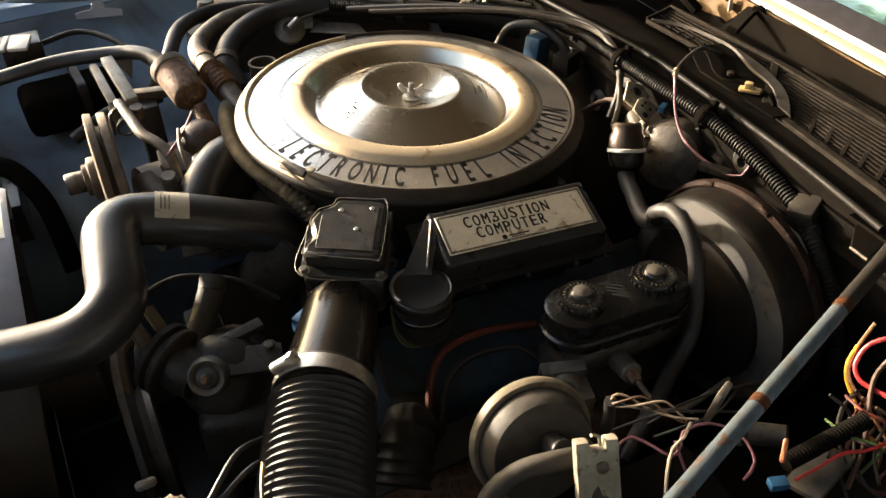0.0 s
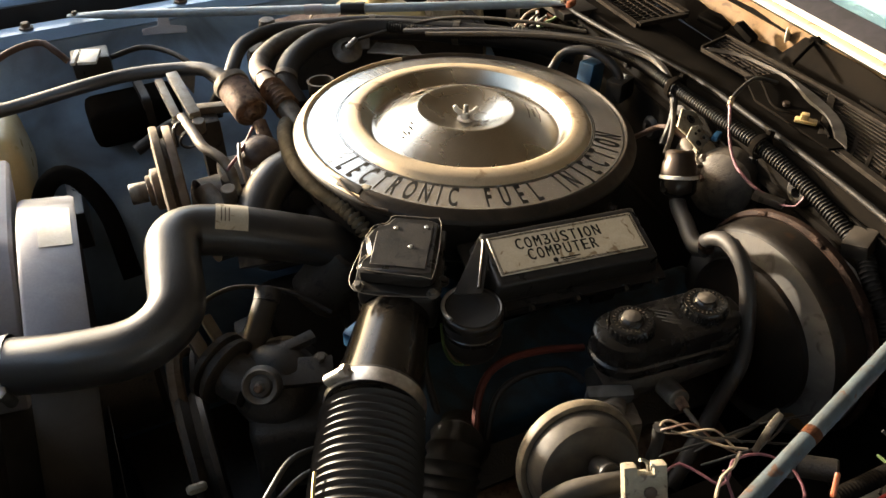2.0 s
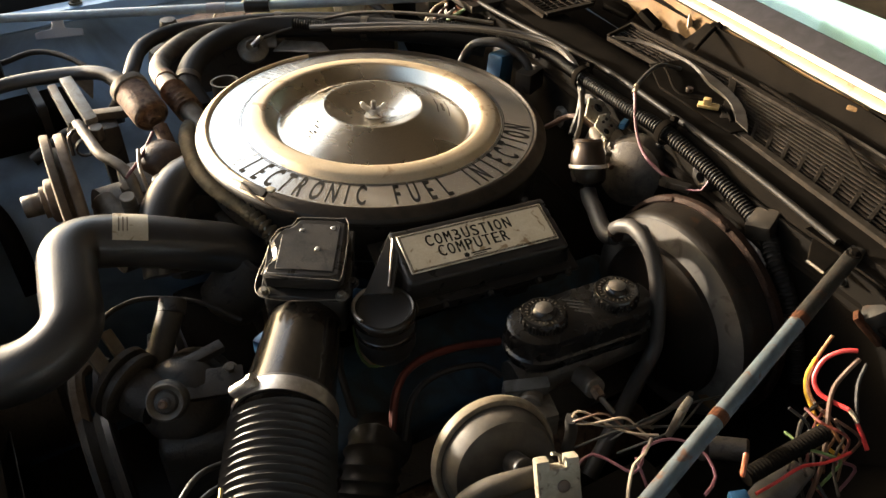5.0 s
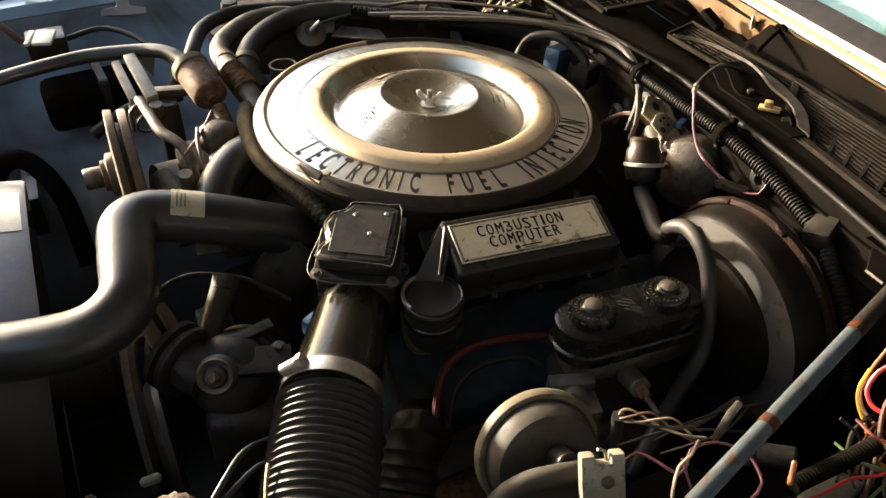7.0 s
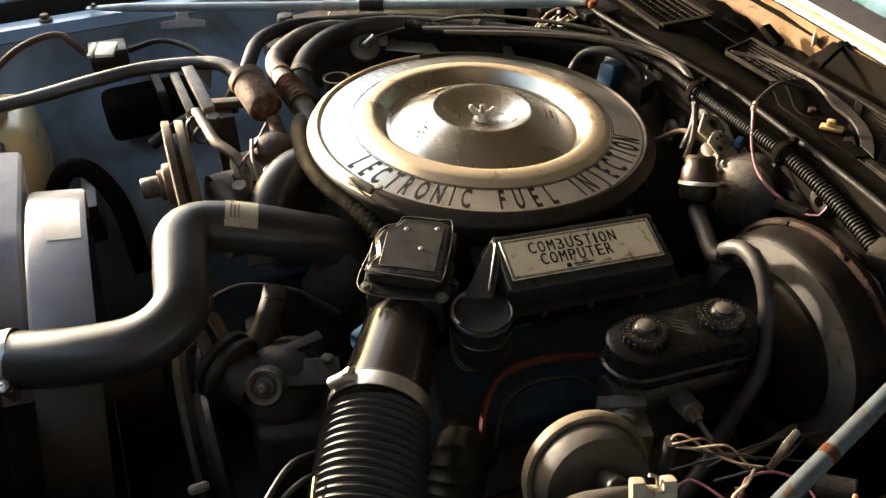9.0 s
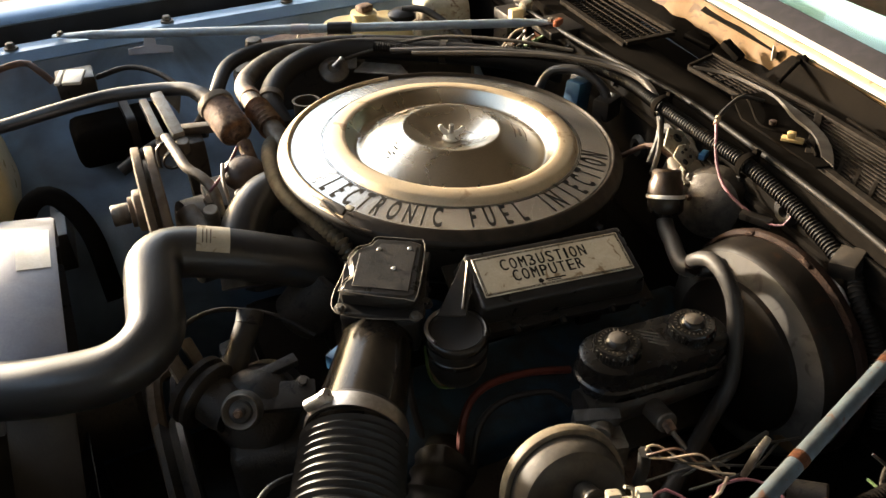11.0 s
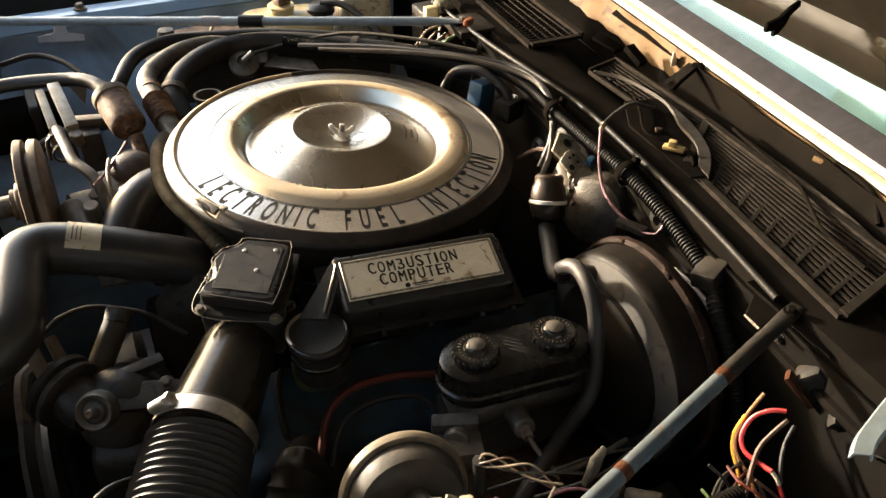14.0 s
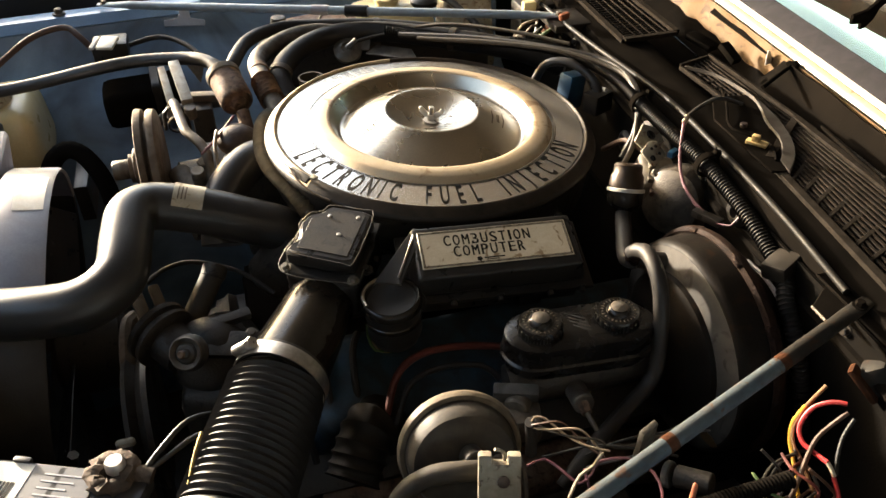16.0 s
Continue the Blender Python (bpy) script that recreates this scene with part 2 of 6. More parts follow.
GLOSSRES = mat("glossy_black_plastic", (0.0075, 0.0070, 0.0068), (0.011, 0.010, 0.009), 0.20, scale=60, bump=0.05, dust=0.05, dust_col=(0.03, 0.026, 0.022), spec=0.35, rvar=0.12)
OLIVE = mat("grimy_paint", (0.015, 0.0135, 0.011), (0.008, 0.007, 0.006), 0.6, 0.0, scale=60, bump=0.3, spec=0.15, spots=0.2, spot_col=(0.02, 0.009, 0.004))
ALU = mat("dull_aluminium", (0.46, 0.43, 0.37), (0.34, 0.30, 0.25), 0.42, 0.6, scale=70, bump=0.3, dust=0.3)
RIMTAN = mat("dusty_tan_rim", (0.17, 0.135, 0.09), (0.10, 0.08, 0.055), 0.5, scale=70, bump=0.2, spec=0.3)
PALELABEL = mat("pale_label", (0.075, 0.082, 0.098), (0.06, 0.066, 0.08), 0.4, scale=60, bump=0)
CORRODED = mat("corroded_lead", (0.12, 0.085, 0.06), (0.06, 0.04, 0.028), 0.7, 0.2, scale=120, bump=0.8, dust=0.4, dust_col=(0.22, 0.18, 0.14))
GLASS = bpy.data.materials.new("glass")
GLASS.use_nodes = True
_g = GLASS.node_tree.nodes["Principled BSDF"]
_g.inputs["Transmission Weight"].default_value, _g.inputs["Roughness"].default_value = 1.0, 0.02
_g.inputs["Base Color"].default_value, _g.inputs["IOR"].default_value = (0.80, 0.93, 0.90, 1), 1.5


# ---- building blocks ----
def part(name, bm, material, parent=None, label="", smooth=40):
    """One mesh object, under a thing or a part, its vertices in world coordinates."""
    bmesh.ops.recalc_face_normals(bm, faces=bm.faces[:])
    me = bpy.data.meshes.new(name)
    bm.to_mesh(me)
    bm.free()
    me.materials.append(material)
    if smooth:
        for p in me.polygons:
            p.use_smooth = True
        me.set_sharp_from_angle(angle=radians(smooth))
    ob = new(name, me)
    if parent:
        ob.parent = parent
        if not parent.parent:
            ob.matrix_parent_inverse = parent.matrix_basis.inverted()
    if label:
        ob["label"] = label
    return ob


def thing(name, base, label, category, group="", kind=""):
    e = new(name)
    e.empty_display_size = 0.02
    e.matrix_basis = Matrix.Translation(base)
    return tagged(e, label, category, group, kind)


def solo(name, bm, material, label, category, group="", kind="", smooth=40):
    """A thing that is one mesh."""
    return tagged(part(name, bm, material, None, "", smooth), label, category, group, kind)


def along(p, q, spin=0.0):
    """The matrix that lays local z on the way from p to q."""
    p, q = Vector(p), Vector(q)
    return Matrix.Translation(p) @ (q - p).to_track_quat("Z", "Y").to_matrix().to_4x4() @ pose(0, 0, 0, 0, 0, spin)


def lathe(profile, m=None, segs=48, bm=None, closed=False):
    """A profile of (radius, height) turned about local z."""
    bm = bm or bmesh.new()
    m = m or Matrix()
    rings = []
    for r, h in profile:
        if r < 1e-6:
            rings.append([bm.verts.new(m @ Vector((0, 0, h)))])
        else:
            rings.append([bm.verts.new(m @ Vector((r * math.cos(2 * math.pi * i / segs), r * math.sin(2 * math.pi * i / segs), h))) for i in range(segs)])
    pairs = list(zip(rings, rings[1:])) + ([(rings[-1], rings[0])] if closed else [])
    for a, b in pairs:
        for i in range(segs):
            j = (i + 1) % segs
            if len(a) == 1 and len(b) == 1:
                continue
            if len(a) == 1:
                bm.faces.new((a[0], b[i], b[j]))
            elif len(b) == 1:
                bm.faces.new((a[i], a[j], b[0]))
            else:
                bm.faces.new((a[i], a[j], b[j], b[i]))
    return bm


def rod(p, q, r, r2=None, segs=24, bm=None, bev=0.12):
    """A solid round bar from p to q with eased ends."""
    r2 = r if r2 is None else r2
    h = (Vector(q) - Vector(p)).length
    c = min(r * bev, h * 0.2)
    return lathe([(0, 0), (r - c, 0), (r, c), (r2, h - c), (r2 - c, h), (0, h)], along(p, q), segs, bm)


def spline(points, step):
    """Evenly spaced places on a smooth curve through the points."""
    P = [Vector(p) for p in points]
    P = [2 * P[0] - P[1]] + P + [2 * P[-1] - P[-2]]
    out = []
    for i in range(1, len(P) - 2):
        a, b, c, d = P[i - 1:i + 3]
        n = max(2, int((c - b).length / step))
        for k in range(n):
            t = k / n
            out.append(0.5 * (2 * b + (c - a) * t + (2 * a - 5 * b + 4 * c - d) * t * t + (3 * b - a - 3 * c + d) * t ** 3))
    out.append(P[-2])
    return out


def tube(points, r, segs=14, step=0.008, ribs=None, r2=None, bm=None, bore=True):
    """A hose, pipe or wire through the points. ribs: (pitch, depth) of a corrugated one."""
    bm = bm or bmesh.new()
    if ribs:
        step = ribs[0] / 6
    S = spline(points, step)
    if ribs:
        D = [0.0]
        for a, b in zip(S, S[1:]):
            D.append(D[-1] + (b - a).length)
        n = max(4, int(D[-1] / step))
        T = []
        j = 0
        for k in range(n + 1):
            d = D[-1] * k / n
            while j < len(D) - 2 and D[j + 1] < d:
                j += 1
            T.append(S[j].lerp(S[j + 1], (d - D[j]) / max(1e-9, D[j + 1] - D[j])))
        S = T
    n = len(S) - 1
    tan = [(S[min(i + 1, n)] - S[max(i - 1, 0)]).normalized() for i in range(n + 1)]
    u = tan[0].orthogonal().normalized()
    rings = []
    for i, (c, t) in enumerate(zip(S, tan)):
        u = (u - t * u.dot(t)).normalized()
        v = t.cross(u)
        rr = r if r2 is None else r + (r2 - r) * i / n
        if ribs:
            rr -= ribs[1] * (0.0, 0.55, 1.0, 1.0, 1.0, 0.55)[i % 6]
        rings.append([bm.verts.new(c + rr * (u * math.cos(2 * math.pi * k / segs) + v * math.sin(2 * math.pi * k / segs))) for k in range(segs)])
    for a, b in zip(rings, rings[1:]):
        for k in range(segs):
            bm.faces.new((a[k], a[(k + 1) % segs], b[(k + 1) % segs], b[k]))
    bm.faces.new(rings[0][::-1])
    bm.faces.new(rings[-1])
    return bm


def box(sx, sy, sz, m, bev=0.002, segs=2, taper=1.0):
    """A box on local z = 0 with rounded edges; taper: the top's size against the base's."""
    bm = bmesh.new()
    v = []
    for z, k in ((0, 1.0), (sz, taper)):
        v.append([bm.verts.new((x * sx * k / 2, y * sy * k / 2, z)) for x, y in ((-1, -1), (1, -1), (1, 1), (-1, 1))])
    bm.faces.new(v[0][::-1])
    bm.faces.new(v[1])
    for i in range(4):
        bm.faces.new((v[0][i], v[0][(i + 1) % 4], v[1][(i + 1) % 4], v[1][i]))
    if bev:
        bmesh.ops.bevel(bm, geom=bm.edges[:], offset=bev, segments=segs, profile=0.6, affect="EDGES")
    bmesh.ops.transform(bm, matrix=m, verts=bm.verts)
    return bm


def slab(outline, thick, m, bev=0.0008, holes=0):
    """A plate cut to an outline in local x, y."""
    bm = bmesh.new()
    f = bm.faces.new([bm.verts.new((x, y, 0)) for x, y in outline])
    r = bmesh.ops.extrude_face_region(bm, geom=[f])
    bmesh.ops.translate(bm, vec=(0, 0, thick), verts=[g for g in r["geom"] if isinstance(g, bmesh.types.BMVert)])
    if bev:
        bmesh.ops.bevel(bm, geom=bm.edges[:], offset=bev, segments=1, affect="EDGES")
    bmesh.ops.transform(bm, matrix=m, verts=bm.verts)
    return bm


def sheet(rows, thick=0.0015):
    """A bent panel through rows of places, with thickness."""
    bm = bmesh.new()
    V = [[bm.verts.new(p) for p in row] for row in rows]
    for a, b in zip(V, V[1:]):
        for i in range(len(a) - 1):
            bm.faces.new((a[i], a[i + 1], b[i + 1], b[i]))
    bmesh.ops.recalc_face_normals(bm, faces=bm.faces[:])
    bmesh.ops.solidify(bm, geom=bm.faces[:], thickness=thick)
    return bm


def screw(p, q, r, parent, name="screw", material=None):
    """A hexagon head with its washer."""
    h = (Vector(q) - Vector(p)).length
    bm = lathe([(0, 0), (r * 1.5, 0), (r * 1.5, h * 0.25), (0, h * 0.25)], along(p, q), 16)
    lathe([(0, h * 0.25), (r, h * 0.25), (r, h * 0.85), (r * 0.8, h), (0, h)], along(p, q), 6, bm)
    return part(name, bm, material or ZINC, parent, smooth=30)


def words(text, size, thick=0.0003, squeeze=1.0, bold=0.014):
    """Text as a flat mesh, centred on local zero, from the built-in font."""
    cu = bpy.data.curves.new("text", "FONT")
    cu.body, cu.size, cu.align_x, cu.align_y, cu.resolution_u = text, size, "CENTER", "CENTER", 3
    cu.offset = size * bold
    ob = new("text", cu)
    dg = bpy.context.evaluated_depsgraph_get()
    dg.update()
    me = bpy.data.meshes.new_from_object(ob.evaluated_get(dg))
    bm = bmesh.new()
    bm.from_mesh(me)
    bpy.data.objects.remove(ob)
    bpy.data.meshes.remove(me)
    bpy.data.curves.remove(cu)
    xs, ys = [v.co.x for v in bm.verts], [v.co.y for v in bm.verts]
    for v in bm.verts:
        v.co.x = (v.co.x - (max(xs) + min(xs)) / 2) * squeeze
        v.co.y -= (max(ys) + min(ys)) / 2
    if not thick:
        return bm
    r = bmesh.ops.extrude_face_region(bm, geom=bm.faces[:])
    bmesh.ops.translate(bm, vec=(0, 0, thick), verts=[g for g in r["geom"] if isinstance(g, bmesh.types.BMVert)])
    return bm


def join(bm, other, m=None):
    if m is not None:
        bmesh.ops.transform(other, matrix=m, verts=other.verts)
    me = bpy.data.meshes.new("tmp")
    other.to_mesh(me)
    other.free()
    bm.from_mesh(me)
    bpy.data.meshes.remove(me)
    return bm


def lerp(a, b, t):
    return a + (b - a) * t


# ---- ground and car body ----
bm = bmesh.new()
bm.faces.new([bm.verts.new(p) for p in ((-300, -300, 0), (300, -300, 0), (300, 300, 0), (-300, 300, 0))])
tagged(part("ground", bm, CONCRETE, smooth=0), "grey concrete floor under the car", "ground", kind="structure")
# unseen walls added for the light: closed behind the camera, the car and above
tagged(part("blocker_south", box(7.6, 0.12, 2.9, pose(1.7, -1.0, 0), 0.01), BLOCKER, smooth=0), "unseen dark wall added behind the camera to hold back light", "wall", kind="structure")
tagged(part("blocker_east", box(0.12, 4.6, 2.9, pose(5.44, 0.93, 0), 0.01), BLOCKER, smooth=0), "unseen dark wall added behind the car to hold back light", "wall", kind="structure")
tagged(part("blocker_west", box(0.12, 3.8, 2.45, pose(-2.04, 0.92, 0), 0.01), BLOCKER, smooth=0), "unseen dark wall added ahead of the car to cut skylight", "wall", kind="structure")
tagged(part("blocker_north", box(5.0, 0.12, 3.6, pose(3.55, 3.2, 0), 0.01), BLOCKER, smooth=0), "unseen dark wall added beyond the car to darken reflections", "wall", kind="structure")
tagged(part("blocker_low", box(0.66, 0.12, 1.75, pose(0.72, 3.2, 0), 0.01), BLOCKER, smooth=0), "unseen low wall added to block the low sky", "wall", kind="structure")
tagged(part("ceiling", box(6.9, 4.1, 0.12, pose(2.05, 0.05, 2.95), 0.01), BLOCKER, smooth=0), "unseen dark roof added to shut out the sky above", "ceiling", kind="structure")


def cx(y, d, k=0.06):
    """The cowl runs across the car a little askew."""
    return d + k * (y - 0.65)


def run(y0, y1, n, profile, k=0.06):
    """Rows of a profile (x, z) carried across the car from y0 to y1."""
    return [[(cx(y, d, k), y, z) for d, z in profile] for y in (lerp(y0, y1, i / n) for i in range(n + 1))]


# firewall and cowl
fwl = thing("firewall", (0.655, 0.8, 0.35), "black painted steel firewall behind the engine", "firewall")
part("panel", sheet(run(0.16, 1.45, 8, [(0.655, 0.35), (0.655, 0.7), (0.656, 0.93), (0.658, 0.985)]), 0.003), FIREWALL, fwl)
for z in (0.955, 0.80):
    part("swage", tube([(cx(y, 0.654), y, z) for y in (0.2, 0.6, 1.0, 1.4)], 0.006, 8, 0.05), COWL, fwl)
for y, z in ((0.80, 0.91), (0.74, 0.955), (0.52, 0.975), (0.98, 0.93)):
    part("grommet", lathe([(0.006, 0), (0.016, 0), (0.017, 0.004), (0.012, 0.009), (0.006, 0.009)], along((cx(y, 0.655), y, z), (cx(y, 0.655) - 1, y, z)), 24, closed=True), RUBBER, fwl, "black rubber grommet")
part("pad", slab([(0.482, 0.935), (0.475, 0.946), (0.448, 0.947), (0.422, 0.943), (0.407, 0.931), (0.420, 0.928), (0.450, 0.932)], 0.003, Matrix.Translation((0.633, 0, 0)) @ pose(0, 0, 0, 0, 0, 90) @ pose(0, 0, 0, 90, 0, 0)), SHROUD, fwl, "pale grey insulation patch")
for y in (0.33, 0.46, 0.60, 0.72, 0.88, 1.02):
    screw((cx(y, 0.655), y, 0.970), (cx(y, 0.655) - 0.006, y, 0.970), 0.0045, fwl, "bolt", BLACKM)
cowl = thing("cowl", (0.70, 0.7, 0.98), "dusty black steel cowl panel below the windshield", "cowl")
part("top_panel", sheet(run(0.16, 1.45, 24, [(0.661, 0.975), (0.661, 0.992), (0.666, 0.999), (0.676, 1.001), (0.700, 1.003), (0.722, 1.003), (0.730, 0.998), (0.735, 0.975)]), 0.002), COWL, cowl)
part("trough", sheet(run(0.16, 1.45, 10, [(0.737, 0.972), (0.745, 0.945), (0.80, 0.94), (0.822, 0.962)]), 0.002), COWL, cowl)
part("front_bar", tube([(0.655, 1.15, 1.000), (0.660, 0.95, 1.002), (0.674, 0.752, 1.004), (0.668, 0.620, 1.004), (0.656, 0.476, 1.003), (0.638, 0.347, 1.001)], 0.0036, 14, 0.01), BARBLACK, cowl, "satin black rounded front bar")
part("back_wall", sheet(run(0.16, 1.45, 24, [(0.824, 0.958), (0.834, 0.985), (0.841, 1.01), (0.8465, 1.0285)], 0.10), 0.002), TAN, cowl, "tan weathered plenum wall")
flap = []
for i in range(71):
    y = lerp(0.16, 1.30, i / 70)
    top = (1.0305 if y < 0.745 else lerp(1.0305, 0.992, min(1.0, (y - 0.745) / 0.035))) + 0.0015 * math.sin(y * 41) + 0.002 * math.sin(y * 97) * (y > 0.7)
    flap.append([(cx(y, d, 0.10), y, z) for d, z in ((0.800, 0.972), (0.816, 0.985), (0.829, lerp(0.985, top, 0.6)), (0.836, top))])
part("baffle", sheet(flap, 0.003), COWL, cowl, "black ragged sealing flap")

trim = thing("windshield_trim", (0.86, 0.7, 1.03), "bright metal trim strip along the windshield base", "trim")
part("bright_strip", sheet(run(0.10, 1.5, 24, [(0.8562, 1.0395), (0.8572, 1.0415), (0.8600, 1.0432), (0.8625, 1.0440)], 0.10), 0.003), SATIN, trim)
part("sill_strip", sheet(run(0.10, 1.5, 24, [(0.8475, 1.0300), (0.8488, 1.0335), (0.8520, 1.0365), (0.8556, 1.0385)], 0.10), 0.003), SILL, trim, "cream painted sill below the bright strip")
part("rubber_gasket", sheet(run(0.10, 1.5, 24, [(0.8632, 1.0443), (0.866, 1.0460), (0.879, 1.0530), (0.8900, 1.0580)], 0.10), 0.003), GREYRUB, trim, "grey rubber gasket")
ws = thing("windshield", (0.93, 0.7, 1.07), "windshield glass above the cowl", "windshield")
pane = part("pane", sheet(run(0.05, 1.55, 12, [(0.8910, 1.0580), (1.1, 1.19), (1.3, 1.315), (1.5, 1.43)], 0.10), 0.005), GLASS, ws)
pane.visible_shadow = False
solo("dashboard", sheet(run(0.05, 1.55, 8, [(0.925, 0.9), (0.925, 1.022), (0.934, 1.036), (1.0, 1.090), (1.1, 1.125), (1.4, 1.10), (1.42, 0.9)], 0.10), 0.004), DASH,
     "pale blue dashboard top behind the windshield", "dashboard")

# hood, raised
hood = thing("hood", (0.80, 0.8, 1.14), "raised hood with a dull brown underside", "hood")


def hd(y, s, up):
    """A place on the hood: s metres up from its rear edge, up metres off its skin."""
    a = radians(52)
    return (cx(y, HX, 0.02) - s * math.cos(a) + up * math.sin(a), y, HZ + s * math.sin(a) + up * math.cos(a))


HX, HZ = 0.82, 1.130
part("skin", sheet([[hd(y, s, 0.014 + 0.012 * math.sin(math.pi * (y - 0.05) / 1.5)) for s in (0, 0.02, 0.3, 0.6, 0.9, 1.2, 1.38)] for y in (0.05, 0.3, 0.6, 0.9, 1.2, 1.55)], 0.002), HOODIN, hood)
part("rear_flange", sheet([[hd(y, s, u) for s, u in ((0.0, 0.010), (0.001, 0.001), (0.004, -0.001), (0.020, -0.004), (0.034, -0.002), (0.048, 0.002), (0.053, 0.008))] for y in [0.05 + 0.075 * i for i in range(21)]], 0.0015), HOODIN, hood, "dull brown folded rear edge")
part("front_flange", sheet([[hd(y, s, u) for s, u in ((1.38, 0.010), (1.379, 0.0), (1.33, -0.006), (1.30, 0.004), (1.29, 0.010))] for y in [0.05 + 0.3 * i for i in range(6)]], 0.0015), HOODIN, hood)
part("ridge", sheet([[hd(y, s, u) for s, u in ((0.054, 0.004), (0.058, -0.004), (0.064, -0.008), (0.071, -0.007), (0.078, 0.003), (0.080, 0.011))] for y in [0.05 + 0.075 * i for i in range(21)]], 0.0015), HOODRIDGE, hood, "pale weathered pressed ridge", smooth=60)
part("inner_panel", sheet([[hd(y, s, u) for s, u in ((0.082, 0.011), (0.086, 0.006), (0.100, -0.006), (0.108, -0.010), (0.30, -0.012), (0.70, -0.012))] for y in [0.16 + 0.12 * i for i in range(11)]], 0.0015), HOODIN, hood, "grey-brown inner panel with a pressed step")
for y in (0.10, 1.05, 1.48):
    part("stiffener", sheet([[hd(y + dy, s, u) for dy, u in ((-0.045, 0.010), (-0.03, -0.004), (0.03, -0.004), (0.045, 0.010))] for s in (0.06, 0.4, 0.8, 1.28)], 0.0015), HOODIN, hood)
for y in (0.085, 1.50):
    part("hinge", tube([hd(y, 0.03, 0.0), (0.80, y, 1.05), (0.745, y, 0.99), (0.70, y, 0.95)], 0.008, 8), BLACKM, hood, "black steel hinge arm")
part("hook", slab([(-0.004, 0.026), (0.005, 0.027), (0.006, 0.008), (0.013, -0.004), (0.017, -0.018), (0.011, -0.021), (0.005, -0.009), (-0.005, -0.006), (-0.012, 0.002), (-0.013, 0.009), (-0.006, 0.010)], 0.004, along(hd(0.498, 0.112, -0.040), hd(0.2, 0.03, 0.0), 90)), COWL, hood, "black hanging hook")

# far fender with its rail
far = thing("fender", (0.1, 1.4, 0.9), "blue painted fender on the far side of the bay", "fender")
FX = [-1.1, -0.8, -0.5, -0.3, -0.1, 0.1, 0.3, 0.5, 0.7]


def fy(x):
    return 1.375 + 0.03 * math.sin((x + 0.4) * 2.2) - 0.02


part("rail", sheet([[(x, fy(x) - 0.012, 0.962), (x, fy(x), 0.976), (x, fy(x) + 0.026, 0.979), (x, fy(x) + 0.034, 0.976)] for x in FX], 0.002), BLUE, far)
# besides grime, the recess's shade is put into the gutter's colour
part("trough", sheet([[(x, fy(x) + 0.0345, 0.974), (x, fy(x) + 0.037, 0.950), (x, fy(x) + 0.064, 0.948), (x, fy(x) + 0.069, 0.996)] for x in FX], 0.002), TROUGH, far, "grimy gutter behind the rail, coloured dark for its shade")
part("outer_panel", sheet([[(x, fy(x) + 0.070, 0.998), (x, fy(x) + 0.074, 1.003), (x, fy(x) + 0.085, 1.009), (x, fy(x) + 0.12, 1.012), (x, fy(x) + 0.2, 0.995), (x, fy(x) + 0.26, 0.9), (x, fy(x) + 0.27, 0.5), (x, fy(x) + 0.25, 0.16)] for x in FX], 0.002), BLUE, far)
for x in (-0.11, 0.13, 0.335, 0.56):
    screw((x, fy(x) + 0.014, 0.978), (x, fy(x) + 0.014, 0.988), 0.007, far, "bolt", CAST)
part("inner_panel", sheet([[(x, fy(x) - 0.014, 0.960), (x, fy(x) - 0.03, 0.925), (x, fy(x) - 0.075 - 0.03 * math.sin(x * 5), 0.885), (x, fy(x) - 0.16 - 0.05 * math.sin(x * 5), 0.83), (x, fy(x) - 0.25, 0.72), (x, fy(x) - 0.30, 0.45), (x, fy(x) - 0.30, 0.2)] for x in [-1.1 + 0.06 * i for i in range(30)]], 0.002), BLUEDUST, far, "blue inner panel under patchy grime")

# near fender under the camera
near = thing("fender", (0.4, 0.16, 0.9), "blue painted fender beside the open bay", "fender")


def ny(x):
    return 0.118 + 0.16 * (x - 0.55)


part("rail", sheet([[(x, ny(x) + 0.012, 0.955), (x, ny(x), 0.968), (x, ny(x) - 0.03, 0.970), (x, ny(x) - 0.05, 0.966)] for x in FX], 0.002), BLUE, near)
part("outer_panel", sheet([[(x, ny(x) - 0.052, 0.966), (x, ny(x) - 0.06, 1.0), (x, ny(x) - 0.1, 1.012), (x, ny(x) - 0.2, 0.99), (x, ny(x) - 0.25, 0.9), (x, ny(x) - 0.26, 0.5), (x, ny(x) - 0.24, 0.16)] for x in FX], 0.002), BLUE, near)
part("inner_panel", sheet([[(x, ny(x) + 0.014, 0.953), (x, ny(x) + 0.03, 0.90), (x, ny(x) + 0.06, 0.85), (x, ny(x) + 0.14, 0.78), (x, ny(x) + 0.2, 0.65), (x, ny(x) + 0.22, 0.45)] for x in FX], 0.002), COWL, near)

lip = []
for i, p in enumerate(spline([(0.715, 0.242, 1.000), (0.672, 0.234, 1.000), (0.637, 0.223, 1.000), (0.606, 0.212, 0.998), (0.585, 0.204, 0.996), (0.570, 0.194, 0.994)], 0.006)):
    q = Vector((0.660, 0.130, p.z)) - p
    q.normalize()
    lip.append([p + Vector((0, 0, -0.006)), p + q * 0.002, p + q * 0.015 + Vector((0, 0, 0.001)), p + q * 0.017 + Vector((0, 0, -0.006))])
part("curved_lip", sheet(lip, 0.0015), LIPBLUE, near, "pale blue curved lip at the fender corner")
